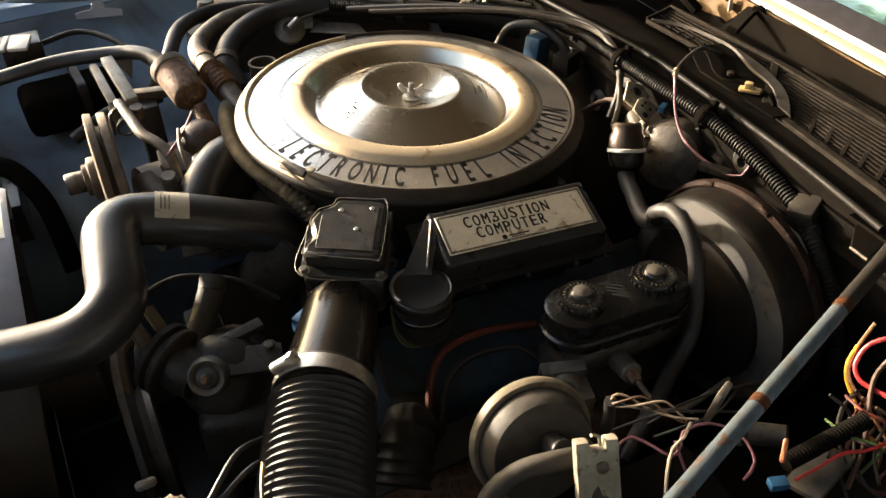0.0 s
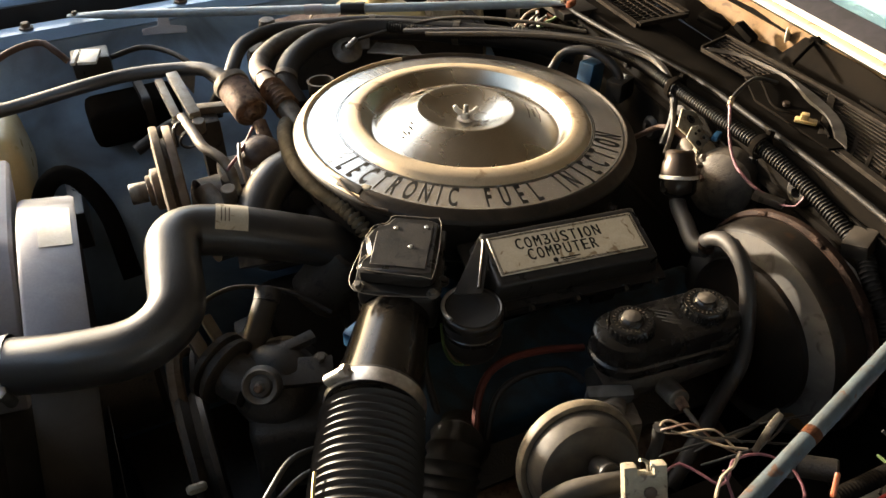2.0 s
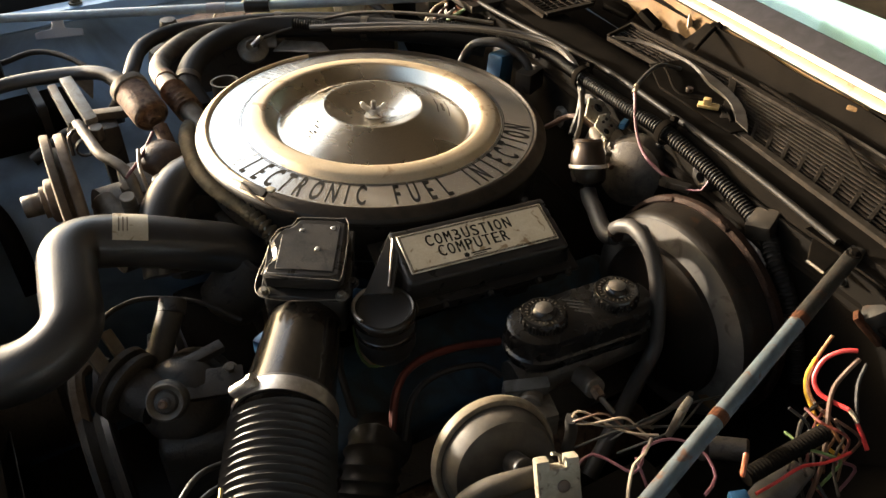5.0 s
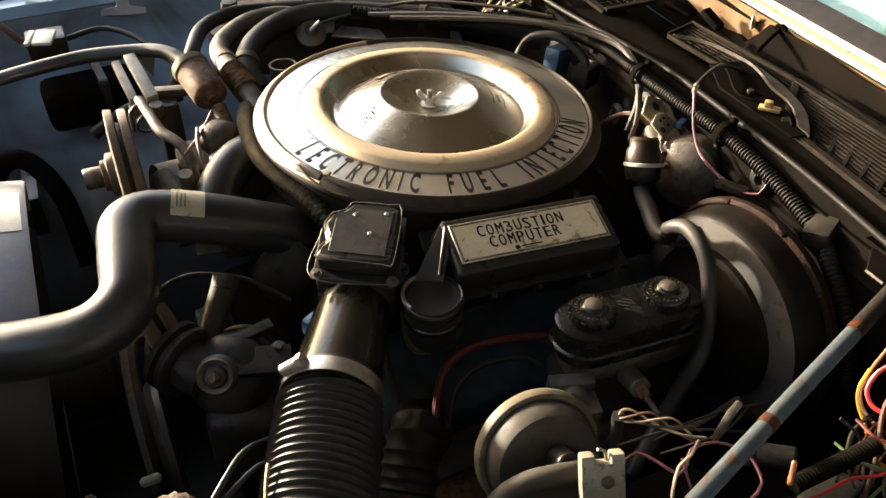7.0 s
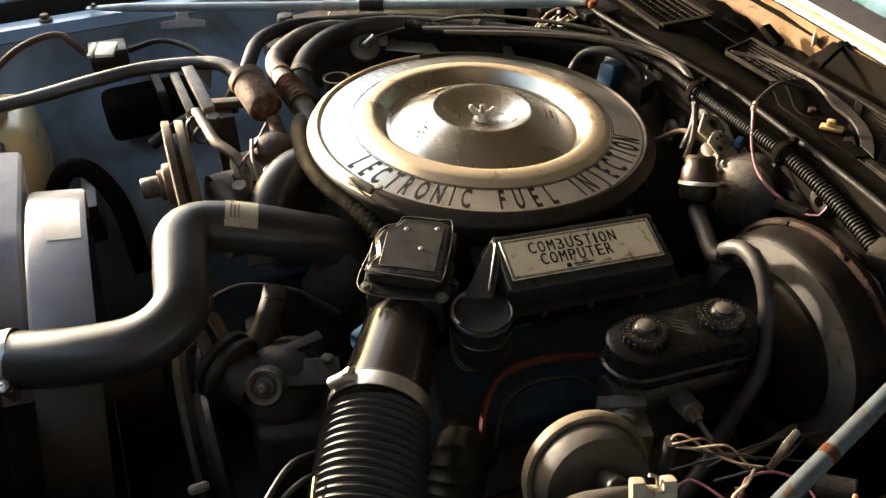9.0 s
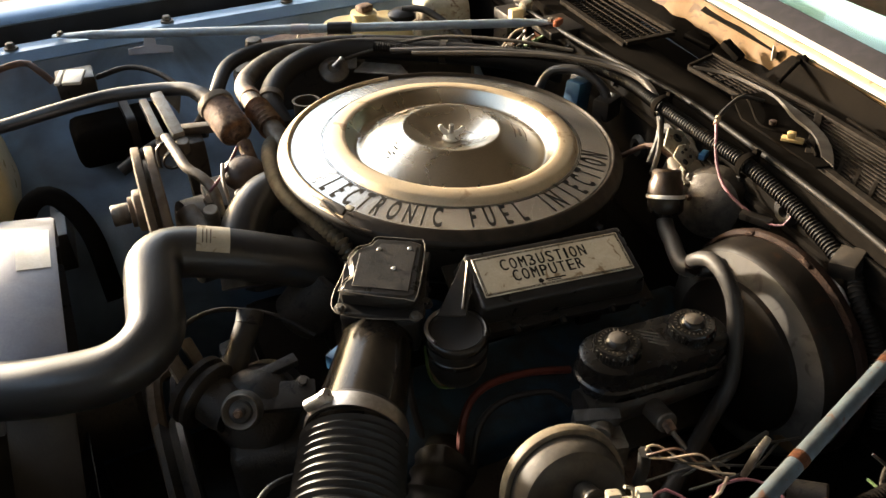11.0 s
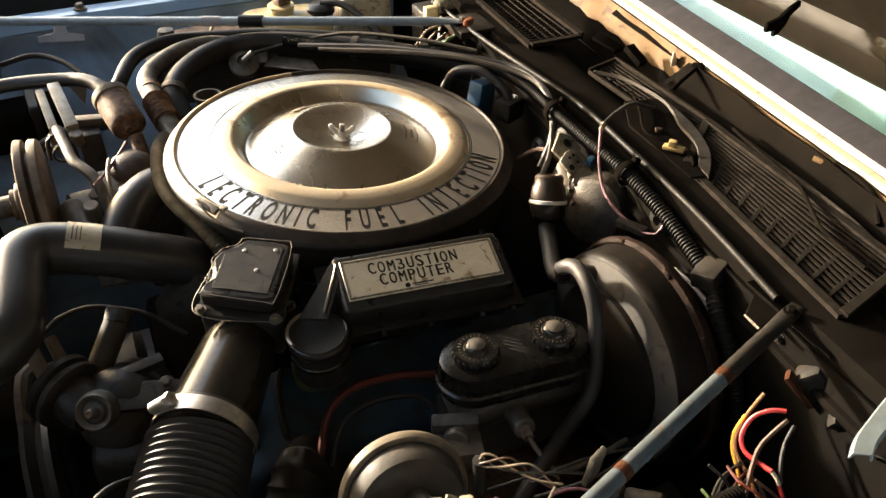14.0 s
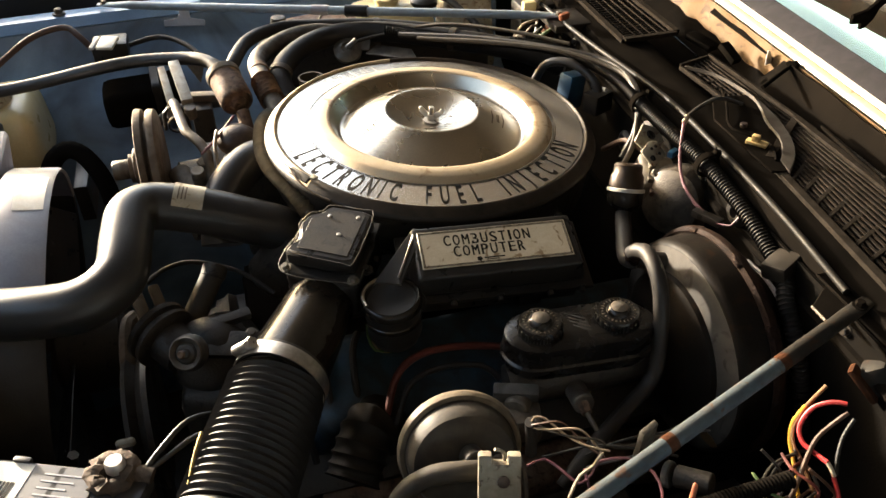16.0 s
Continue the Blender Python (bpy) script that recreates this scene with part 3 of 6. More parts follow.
part("lip_web", slab([(0.590, 0.192), (0.612, 0.203), (0.640, 0.212), (0.70, 0.225), (0.72, 0.16), (0.68, 0.13), (0.62, 0.15)], 0.002, pose(0, 0, 0.984)), OLIVE, near, "grimy web under the lip")

# cowl grilles
def grille(name, front, rear, z, label, cols, rib, pitch, slat, edge=0.009):
    """A slotted panel between two edges (x, y) given near end first; cols of slots side by side, slats at the pitch."""
    (fx0, fy0), (fx1, fy1) = front
    (rx0, ry0), (rx1, ry1) = rear

    def at(u, v):
        """u from the front edge to the rear one, v along the car's width."""
        return Vector((lerp(lerp(fx0, fx1, v), lerp(rx0, rx1, v), u), lerp(lerp(fy0, fy1, v), lerp(ry0, ry1, v), u), z + 0.004 * u))

    def bar(p, q, w, h, lift, nm, mt):
        d = q - p
        part(nm, box(d.length, w, h, Matrix.Translation((p + q) / 2 + Vector((0, 0, lift))) @ pose(0, 0, 0, 0, 0, math.degrees(math.atan2(d.y, d.x))), 0.0006, 1), mt, g)

    g = thing(name, at(0.5, 0.5), label, "grille", "cowl grilles")
    for u in (0.0, 1.0):
        bar(at(u, 0), at(u, 1), edge, 0.006, 0, "frame", GRILLE)
    for v in (0.0, 1.0):
        bar(at(0, v), at(1, v), edge, 0.006, 0.0005, "frame", GRILLE)
    for i in range(1, cols):
        bar(at(i / cols, 0), at(i / cols, 1), rib, 0.0022, 0.0006, "bar", GRILLE)
    n = max(2, int((at(0.5, 1) - at(0.5, 0)).length / pitch))
    for i in range(1, n):
        bar(at(0, i / n), at(1, i / n), slat, 0.0022, 0.0, "slat", GRILLE)
    return g


grille("cowl_grille", ((0.669, 0.302), (0.704, 0.562)), ((0.772, 0.330), (0.788, 0.632)), 1.002, "dusty black cowl grille with narrow slots", 14, 0.0034, 0.0250, 0.0048)
grille("cowl_grille", ((0.742, 0.640), (0.738, 0.815)), ((0.792, 0.600), (0.790, 0.830)), 1.001, "dusty black cowl grille partly under a cover plate", 8, 0.0026, 0.0190, 0.0030, 0.004)
grille("cowl_grille", ((0.704, 0.915), (0.716, 1.11)), ((0.788, 0.915), (0.796, 1.11)), 1.004, "dark cowl grille with a fine square mesh", 7, 0.0024, 0.0090, 0.0022)
plate = thing("cowl_cover", (0.74, 0.6, 1.0), "black cowl cover plate with a pale clip", "cover")
part("plate", slab([(0.688, 0.535), (0.704, 0.530), (0.722, 0.549), (0.742, 0.577), (0.758, 0.620), (0.766, 0.660), (0.768, 0.705), (0.725, 0.715), (0.694, 0.66)], 0.003, pose(0, 0, 1.0065)), COWL, plate)
band = []
for p in spline([(0.742, 0.812, 1.0085), (0.764, 0.780, 1.0095), (0.772, 0.740, 1.0105), (0.774, 0.698, 1.0115), (0.770, 0.655, 1.0115), (0.762, 0.617, 1.0115), (0.745, 0.574, 1.0115), (0.724, 0.545, 1.0112), (0.705, 0.526, 1.0105)], 0.012):
    q = (Vector((0.722, 0.650, 1.0095)) - p)
    q.z = 0
    q.normalize()
    wd = lerp(0.006, 0.022, min(1.0, max(0.0, (0.70 - p.y) / 0.10)))
    band.append([p + Vector((0, 0, -0.003)), p + q * 0.002, p + q * wd + Vector((0, 0, 0.001)), p + q * (wd + 0.002) + Vector((0, 0, -0.003))])
part("edge_strip", sheet(band, 0.0015), STRIPDUST, plate, "dusty grey raised edge")
bm = box(0.024, 0.011, 0.004, pose(0.704, 0.588, 1.0115, 0, 0, -52), 0.0015)
join(bm, box(0.009, 0.008, 0.010, pose(0.703, 0.590, 1.0125, 0, 0, -52), 0.002))
part("clip", bm, CLIPTAN, plate, "pale yellow plastic clip")
part("clip", rod((0.716, 0.632, 1.0085), (0.716, 0.632, 1.0145), 0.0042), BROWNM, plate, "small brown plug")
wpr = thing("wiper_linkage", (0.80, 0.72, 1.0), "dark wiper linkage in the cowl trough", "linkage")
part("strip", sheet([[(0.874 - 0.014 * t + 0.002 * math.sin(9 * t), lerp(0.955, 0.775, t), 1.0235), (0.866 - 0.014 * t, lerp(0.955, 0.775, t), 1.0175)] for t in [i / 8 for i in range(9)]], 0.002), COWL, wpr, "thin dark strip")
part("arm", tube([(0.790, 0.706, 1.016), (0.815, 0.716, 1.022), (0.845, 0.728, 1.028), (0.872, 0.740, 1.030)], 0.0027, 8), COWL, wpr)
part("clamp", box(0.009, 0.015, 0.007, pose(0.846, 0.728, 1.026, 0, 20, 24), 0.002), COWL, wpr)
part("tab", slab([(-0.006, 0), (0.008, 0), (0.006, 0.014), (0.0, 0.020), (-0.004, 0.012)], 0.002, pose(0.846, 0.776, 1.010, 80, 0, 20)), SATIN, wpr, "bright bent metal tab")
part("bracket", box(0.022, 0.045, 0.010, pose(0.812, 0.885, 1.0, 10, 0, 20), 0.003), COWL, wpr)
part("bracket", box(0.016, 0.035, 0.010, pose(0.822, 0.83, 1.004, 25, 0, 10), 0.003), COWL, wpr)
part("rod", tube([(0.800, 0.60, 1.012), (0.792, 0.569, 1.014), (0.782, 0.517, 1.016), (0.776, 0.470, 1.015), (0.756, 0.43, 1.013), (0.742, 0.40, 1.012), (0.735, 0.34, 1.010)], 0.0022, 8), COWL, wpr)
part("clip", box(0.010, 0.034, 0.006, pose(0.822, 0.478, 1.022, 0, 25, 18), 0.002), TAN, wpr, "faded tan metal clip")
part("edge_wire", tube([(0.798, 0.575, 1.010), (0.792, 0.52, 1.011), (0.787, 0.462, 1.012), (0.785, 0.402, 1.009), (0.774, 0.345, 1.006)], 0.0026, 8), DUSTY, wpr, "dusty bent edge wire")
part("arm", tube([(0.826, 0.472, 1.028), (0.822, 0.44, 1.030), (0.815, 0.41, 1.026), (0.80, 0.385, 1.012)], 0.0030, 8), COWL, wpr)

# radiator, its support and the fan shroud
rs = thing("radiator_support", (-0.33, 0.8, 0.5), "blue painted radiator support at the front", "support")
part("top_bar", box(0.07, 1.2, 0.05, pose(-0.36, 0.8, 0.90), 0.006), BLUE, rs)
part("panel", box(0.02, 1.2, 0.6, pose(-0.37, 0.8, 0.30), 0.004), BLUE, rs)
rad = thing("radiator", (-0.25, 0.8, 0.4), "black radiator behind the fan shroud", "radiator")
RT = pose(-0.285, 0.80, 0.36, 0, 9, 0)
part("core", box(0.05, 0.62, 0.50, RT @ pose(-0.03, 0, 0), 0.003), DARKCAST, rad)
part("top_tank", box(0.06, 0.66, 0.045, RT @ pose(-0.03, 0, 0.50), 0.012, 3), SHROUD, rad)
part("side_tank", box(0.065, 0.045, 0.52, RT @ pose(-0.03, -0.335, 0.0), 0.010, 3), BLACKM, rad)
part("filler_neck", rod(RT @ Vector((-0.03, -0.25, 0.54)), RT @ Vector((-0.03, -0.25, 0.565)), 0.024), BRASS, rad)
for i in range(9):
    part("fin", box(0.006, 0.010, 0.02, RT @ pose(0.004, -0.31, 0.10 + 0.035 * i), 0.001, 1), ZINC, rad)

sh = thing("fan_shroud", (-0.11, 0.8, 0.5), "grey painted fan shroud, its lower half coloured dark for shade", "shroud")
ST = Matrix.Translation((-0.162, 0.80, 0.745)) @ pose(0, 0, 0, 0, 9.4, 0) @ pose(0, 0, 0, 0, 90, 0)
RX = Matrix.Translation((-0.162, 0.80, 0.745)) @ pose(0, 0, 0, 0, 9.4, 0)


def hoop(a0, a1, n):
    """A stretch of the shroud's ring, as rows across its edge."""
    return [[RX @ Vector((x, r * math.cos(radians(lerp(a0, a1, i / n))), r * math.sin(radians(lerp(a0, a1, i / n))))) for x, r in ((-0.008, 0.229), (-0.010, 0.233), (-0.006, 0.235), (0.044, 0.235), (0.048, 0.233), (0.046, 0.229))] for i in range(n + 1)]


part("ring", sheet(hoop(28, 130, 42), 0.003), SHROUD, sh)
# below the hose the shade is put into the ring's own colour
part("lower_ring", sheet(hoop(130.2, 387.8, 84), 0.003), SHROUDSHADE, sh, "lower half of the ring, coloured dark for its shade")
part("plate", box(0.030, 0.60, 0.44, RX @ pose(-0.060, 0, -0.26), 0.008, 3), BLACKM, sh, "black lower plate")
part("side_box", slab([(0.16, 0.236), (0.0, 0.226), (-0.012, 0.222), (-0.090, 0.160), (-0.126, 0.100), (0.16, 0.100)], 0.075, RX @ pose(-0.090, 0, 0) @ Matrix(((0, 0, 1, 0), (1, 0, 0, 0), (0, 1, 0, 0), (0, 0, 0, 1))), 0.004), SHROUD, sh, "pale grey box beside the ring")
part("lower_side", slab([(0.16, 0.0985), (-0.126, 0.0985), (-0.17, 0.03), (-0.17, -0.25), (0.16, -0.25)], 0.075, RX @ pose(-0.090, 0, 0) @ Matrix(((0, 0, 1, 0), (1, 0, 0, 0), (0, 1, 0, 0), (0, 0, 0, 1))), 0.004), SHROUDSHADE, sh, "lower part of the box, coloured dark for its shade")
lab = []
for i in range(7):
    a = radians(80 + 3.0 * i)
    lab.append([RX @ Vector((x, 0.2362 * math.cos(a), 0.2362 * math.sin(a))) for x in (0.010, 0.042)])
part("sticker", sheet(lab, 0.0004), WHITE, sh, "square white paper sticker")
fan = thing("cooling_fan", (-0.07, 0.8, 0.7), "dark cooling fan behind the shroud", "fan")
part("hub", rod((-0.13, 0.8, 0.73), (-0.04, 0.8, 0.73), 0.06), DARKCAST, fan)
for i in range(5):
    part("blade", slab([(-0.03, 0.05), (0.03, 0.05), (0.045, 0.205), (-0.035, 0.205)], 0.002, Matrix.Translation((-0.12, 0.8, 0.73)) @ pose(0, 0, 0, 72 * i + 20, 0, 0) @ pose(0, 0, 0, 90, 0, 0) @ pose(0, 0, 0, 0, 62, 0) @ pose(0, 0, 0, -90, 0, 0) @ pose(0, 0, 0, 90, 0, 0)), BLACKM, fan)

tank = thing("coolant_tank", (-0.19, 1.18, 0.80), "yellowed plastic coolant tank with a label on top", "tank")
part("body", box(0.16, 0.17, 0.12, pose(-0.222, 1.20, 0.805), 0.034, 6, 0.90), YELLOWED, tank)
part("bracket", box(0.02, 0.10, 0.06, pose(-0.10, 1.12, 0.76), 0.002), BLACKM, tank)
part("cap", lathe([(0, 0), (0.045, 0), (0.047, 0.004), (0.046, 0.012), (0.042, 0.016), (0, 0.017)], pose(-0.222, 1.185, 0.925), 32), CREAM, tank, "faded cap with a red and white label")

# blue engine under the air cleaner
eng = thing("engine", (0.33, 0.81, 0.4), "oily V8 engine with blue painted covers", "engine")
part("block", box(0.50, 0.30, 0.33, pose(0.36, 0.81, 0.38), 0.02), COWL, eng)
part("intake", box(0.36, 0.22, 0.10, pose(0.36, 0.81, 0.77), 0.015), DARKCAST, eng)
for s, nm in ((-1, "near"), (1, "far")):
    part("cylinder_head", box(0.46, 0.16, 0.12, pose(0.36, 0.81 + s * 0.20, 0.68, -s * 35, 0, 0), 0.012), DARKCAST, eng)
    part("valve_cover", box(0.44, 0.12, 0.07, pose(0.37, 0.81 + s * 0.245, 0.775, -s * 25, 0, 0), 0.016, 3, 0.9), ENGBLUE, eng, "blue painted valve cover")
part("timing_cover", box(0.08, 0.26, 0.27, pose(0.10, 0.81, 0.40), 0.02), DARKCAST, eng)
for i in range(4):
    part("fuel_rail_boot", box(0.028, 0.020, 0.016, pose(0.205 + 0.045 * i, 0.675 - 0.01 * (i % 2), 0.835, 0, 15, 20 * i), 0.004), ENGBLUE, eng, "blue plastic boot")
part("water_pump", lathe([(0, 0), (0.05, 0), (0.055, 0.01), (0.04, 0.03), (0.03, 0.06), (0, 0.06)], along((0.10, 0.81, 0.70), (0.0, 0.81, 0.70)), 32), DARKCAST, eng)
part("throttle_body", lathe([(0, 0), (0.09, 0), (0.09, 0.05), (0.07, 0.06), (0, 0.06)], pose(0.386, 0.812, 0.865), 32), DARKCAST, eng)
part("thermostat_housing", rod((0.15, 0.73, 0.84), (0.20, 0.72, 0.90), 0.035), DARKCAST, eng)
part("exhaust_manifold", tube([(0.16, 0.50, 0.70), (0.3, 0.48, 0.68), (0.45, 0.48, 0.68), (0.58, 0.5, 0.62)], 0.035, 14, 0.02), RUST, eng)

# ---- air cleaner ----
AX, AY, AZ = 0.384, 0.813, 0.984
ac = thing("air_cleaner", (AX, AY, 0.90), "round air cleaner with a satin metal lid and black pan", "air cleaner")
# the engine leans back a little, and the air cleaner with it
T = Matrix.Translation((AX, AY, AZ)) @ pose(0, 0, 0, 0.9, 2.9, 0)
part("pan", lathe([(0.0, -0.095), (0.12, -0.095), (0.15, -0.085), (0.196, -0.075), (0.204, -0.065), (0.206, -0.03), (0.2080, -0.024), (0.2088, -0.020), (0.2080, -0.016), (0.204, -0.014)], T, 128), BLACK, ac)
lid = part("lid", lathe([(0.0, -0.003), (0.012, -0.003), (0.030, 0.001), (0.050, 0.010), (0.0575, 0.0135), (0.0603, 0.0142), (0.0618, 0.0130), (0.090, 0.0012), (0.110, -0.0100), (0.1145, -0.0120), (0.1172, -0.0120), (0.1192, -0.0100), (0.1272, 0.0035), (0.1286, 0.0056)], T, 160), LID, ac, smooth=60)
part("ring", lathe([(0.1286, 0.0056), (0.1300, 0.0067), (0.1335, 0.0072), (0.1465, 0.0058), (0.1500, 0.0042), (0.1520, 0.0000), (0.1545, -0.0012)], T, 160), TANRING, ac, "tan weathered raised ring", smooth=60)


def arc_of(profile, a0, a1, n):
    """A stretch of a turned profile of the air cleaner, from a0 to a1 degrees."""
    return sheet([[T @ Vector((r * math.cos(radians(lerp(a0, a1, i / n))), r * math.sin(radians(lerp(a0, a1, i / n))), z)) for r, z in profile] for i in range(n + 1)], 0.0006)


RIM = [(0.1945, -0.0056), (0.1960, -0.0052), (0.1968, -0.0034), (0.1977, -0.0024), (0.1988, -0.0023), (0.2000, -0.0030), (0.2040, -0.0060), (0.2085, -0.0105)]
# one rim in two tones: dark for its shaded side, pale where sunlit
part("rim", arc_of(RIM, 212, 452, 110), DULLRIM, ac, "scuffed rolled rim, coloured dark for its shaded side", smooth=60)
part("sunlit_rim", arc_of(RIM, 92.2, 211.8, 60), TANRING, ac, "stretch of the rim in pale metal for the sun on it", smooth=60)
part("edge", lathe([(0.2085, -0.0105), (0.2102, -0.0122), (0.2112, -0.0145), (0.2108, -0.0175), (0.2090, -0.0185), (0.2080, -0.0150)], T, 160), EDGE, ac, "worn black sloping edge", smooth=60)
band = part("text_band", lathe([(0.1545, -0.0012), (0.1580, -0.0014), (0.1945, -0.0056)], T, 160), RING, ac, "brushed band printed with black capitals", smooth=60)


def rim_z(r):
    return -0.0014 - 0.115 * max(0.0, r - 0.158)


ang = -172.9
for ch in "ELECTRONIC FUEL INJECTION" + "~" + "ELECTRONIC FUEL INJECTION":
    if ch == "~":
        ang = 7.1
        continue
    step = {"I": 3.95, " ": 6.5}.get(ch, 5.87)
    if ch != " " and not 0 < ang < 95:
        a = radians(ang + step / 2)
        r = 0.1748
        bm = bmesh.new()
        join(bm, words(ch, 0.0435, 0.0, 0.36, 0.018) if a < 0 else words(ch, 0.030, 0.0, 0.40, 0.0))
        bmesh.ops.transform(bm, verts=bm.verts, matrix=T @ Matrix.Translation((r * math.cos(a), r * math.sin(a), rim_z(r) + (0.0005 if a < 0 else 0.0002))) @ Matrix.Rotation(a + math.pi / 2, 4, "Z") @ pose(0, 0, 0, 6.6, 0, 0))
        # glare over the far and leftmost letters is put into their colour
        part("letter", bm, INK if -2.95 < a < 0 else GLAREINK, band, smooth=0)
    ang += step
for r in (0.1565, 0.1585, 0.1936):
    part("line", lathe([(r, -0.0002), (r + 0.0007, -0.0002), (r + 0.0007, 0.0004), (r, 0.0004)], T @ Matrix.Translation((0, 0, rim_z(r))), 128, closed=True), INK, band, smooth=60)
nut = part("wing_nut", lathe([(0, 0), (0.0105, 0), (0.0105, 0.0015), (0.006, 0.002), (0.0055, 0.009), (0, 0.009)], T @ Matrix.Translation((0, 0, -0.002)), 24), SATIN, ac)
part("stud", rod(T @ Vector((0, 0, 0)), T @ Vector((0, 0, 0.017)), 0.0032, segs=12), ZINC, nut)
for s in (-1, 1):
    w = T @ Matrix.Translation((0, 0, 0.002)) @ pose(0, 0, 0, 0, 0, -30) @ pose(0, 0, 0, 90, 0, 0)
    part("wing", slab([(s * 0.004, 0), (s * 0.008, 0.001), (s * 0.0150, 0.008), (s * 0.0165, 0.013), (s * 0.0125, 0.0150), (s * 0.008, 0.0095), (s * 0.004, 0.008)], 0.0028, w, 0.0006), SATIN, nut)
part("scratch_ring", lathe([(0.0125, 0), (0.0135, 0), (0.0135, 0.0003), (0.0125, 0.0003)], T @ Matrix.Translation((0.016, -0.006, 0.0006)), 32, closed=True), BELT, lid, "thin worn ring mark")
# small print on the cone and a peeled strip of tape behind the disc
for i in range(6):
    a = radians(-12 - 5.5 * (i % 3))
    r = 0.078 + 0.006 * (i // 3) + 0.008 * (i % 2)
    part("small_print", box(0.020, 0.0014, 0.0003, T @ Matrix.Translation((r * math.cos(a), r * math.sin(a), 0.0145 - 0.395 * (r - 0.0585) + 0.0001)) @ Matrix.Rotation(a + 1.57, 4, "Z") @ pose(0, 0, 0, 21, 0, 0), 0), BELT, lid, smooth=0)
for dx, dy, sx in ((-0.074, -0.004, 0.005), (-0.078, -0.012, 0.007), (-0.083, -0.019, 0.003), (-0.087, -0.015, 0.006), (-0.091, -0.022, 0.003)):
    r = math.hypot(dx, dy)
    part("small_print", box(sx, 0.0018, 0.0003, T @ Matrix.Translation((dx, dy, 0.0146 - 0.39 * (r - 0.0585))) @ Matrix.Rotation(math.atan2(dy, dx) + 1.57, 4, "Z") @ pose(0, 0, 0, 21, 0, 0), 0), INK, lid, smooth=0)
tape = []
for i in range(16):
    a = radians(33 + 6.0 * i)
    r0 = 0.0735 + 0.0012 * math.sin(i * 1.7)
    r1 = r0 + 0.0045 + 0.0014 * math.sin(i * 2.3) + (0.007 if i > 12 else 0)
    tape.append([T @ Vector((r * math.cos(a), r * math.sin(a), 0.0142 - 0.39 * (r - 0.0585) + lift)) for r, lift in ((r0, 0.0022), (r1, 0.0010))])
part("tape", sheet(tape, 0.0005), BELT, lid, "torn strip of brown tape")
def on_rim(deg, r, z):
    return T @ Vector((r * math.cos(radians(deg)), r * math.sin(radians(deg)), z))


clipb = part("latch", box(0.034, 0.010, 0.004, Matrix.Translation(on_rim(-151, 0.2085, 0.000)) @ Matrix.Rotation(radians(-151 + 90), 4, "Z") @ pose(0, 0, 0, 30, 0, 0), 0.0015), EDGE, ac, "bent metal latch at the rim")
part("spring", tube([on_rim(-160, 0.209, 0.001), on_rim(-155, 0.2125, 0.005), on_rim(-150, 0.216, 0.000), on_rim(-143, 0.217, -0.006), on_rim(-137, 0.2145, -0.008)], 0.0013, 6), BELT, clipb)
part("tab", box(0.010, 0.008, 0.003, Matrix.Translation(on_rim(-146, 0.2045, 0.0030)) @ Matrix.Rotation(radians(-56), 4, "Z"), 0.001), PALEMETAL, clipb, "pale metal tab")
for a in (-125, -107, -85, -60):
    screw(on_rim(a, 0.2055, -0.045), on_rim(a, 0.214, -0.045), 0.004, ac, "screw", BLACKM)

# ribbed breather hose along the front of the air cleaner
solo("breather_hose", tube([(0.205, 0.985, 0.940), (0.186, 0.940, 0.957), (0.174, 0.892, 0.966), (0.168, 0.836, 0.968), (0.170, 0.795, 0.967), (0.179, 0.760, 0.965), (0.192, 0.727, 0.962), (0.205, 0.690, 0.950), (0.214, 0.655, 0.925)], 0.0098, 18, ribs=(0.0074, 0.0060)), RIBGREY,
     "grey ribbed breather hose below the air cleaner rim", "hose")
solo("vacuum_line", tube([(0.200, 0.80, 0.935), (0.206, 0.75, 0.936), (0.23, 0.685, 0.935), (0.26, 0.65, 0.93)], 0.004, 8), RUBBER, "thin black vacuum line", "hose")

# ---- combustion computer ----
CM = Matrix.Translation((0.382, 0.560, 0.9625)) @ pose(0, 0, 0, 0, 0, -5.9) @ pose(0, 0, 0, 17.6, 1.6, 0)
cc = thing("control_unit", (0.382, 0.56, 0.90), "black plastic engine control box with a printed metal plate", "control unit")
part("cover", box(0.190, 0.072, 0.030, CM @ pose(0.001, -0.001, -0.0312), 0.005, 3, 0.92), BLACK, cc)
part("flange", box(0.206, 0.090, 0.006, CM @ pose(0.001, 0.0, -0.0378), 0.002), BLACK, cc)
part("case", box(0.186, 0.076, 0.030, CM @ pose(0.0, 0.004, -0.0690), 0.006, 2), BLACK, cc)
pl = part("name_plate", box(0.162, 0.0475, 0.0012, CM @ pose(0, 0, -0.0008), 0.0006, 1), PLATE, cc, "yellowed metal plate with black lettering")
for w, h in ((0.1585, 0.0440), (0.1560, 0.0415)):
    for x, y, sx, sy in ((0, h / 2, w, 0.0006), (0, -h / 2, w, 0.0006), (w / 2, 0, 0.0006, h), (-w / 2, 0, 0.0006, h)):
        part("border", box(sx, sy, 0.0002, CM @ pose(x, y, 0.0004), 0), INK, pl, smooth=0)
bm = bmesh.new()
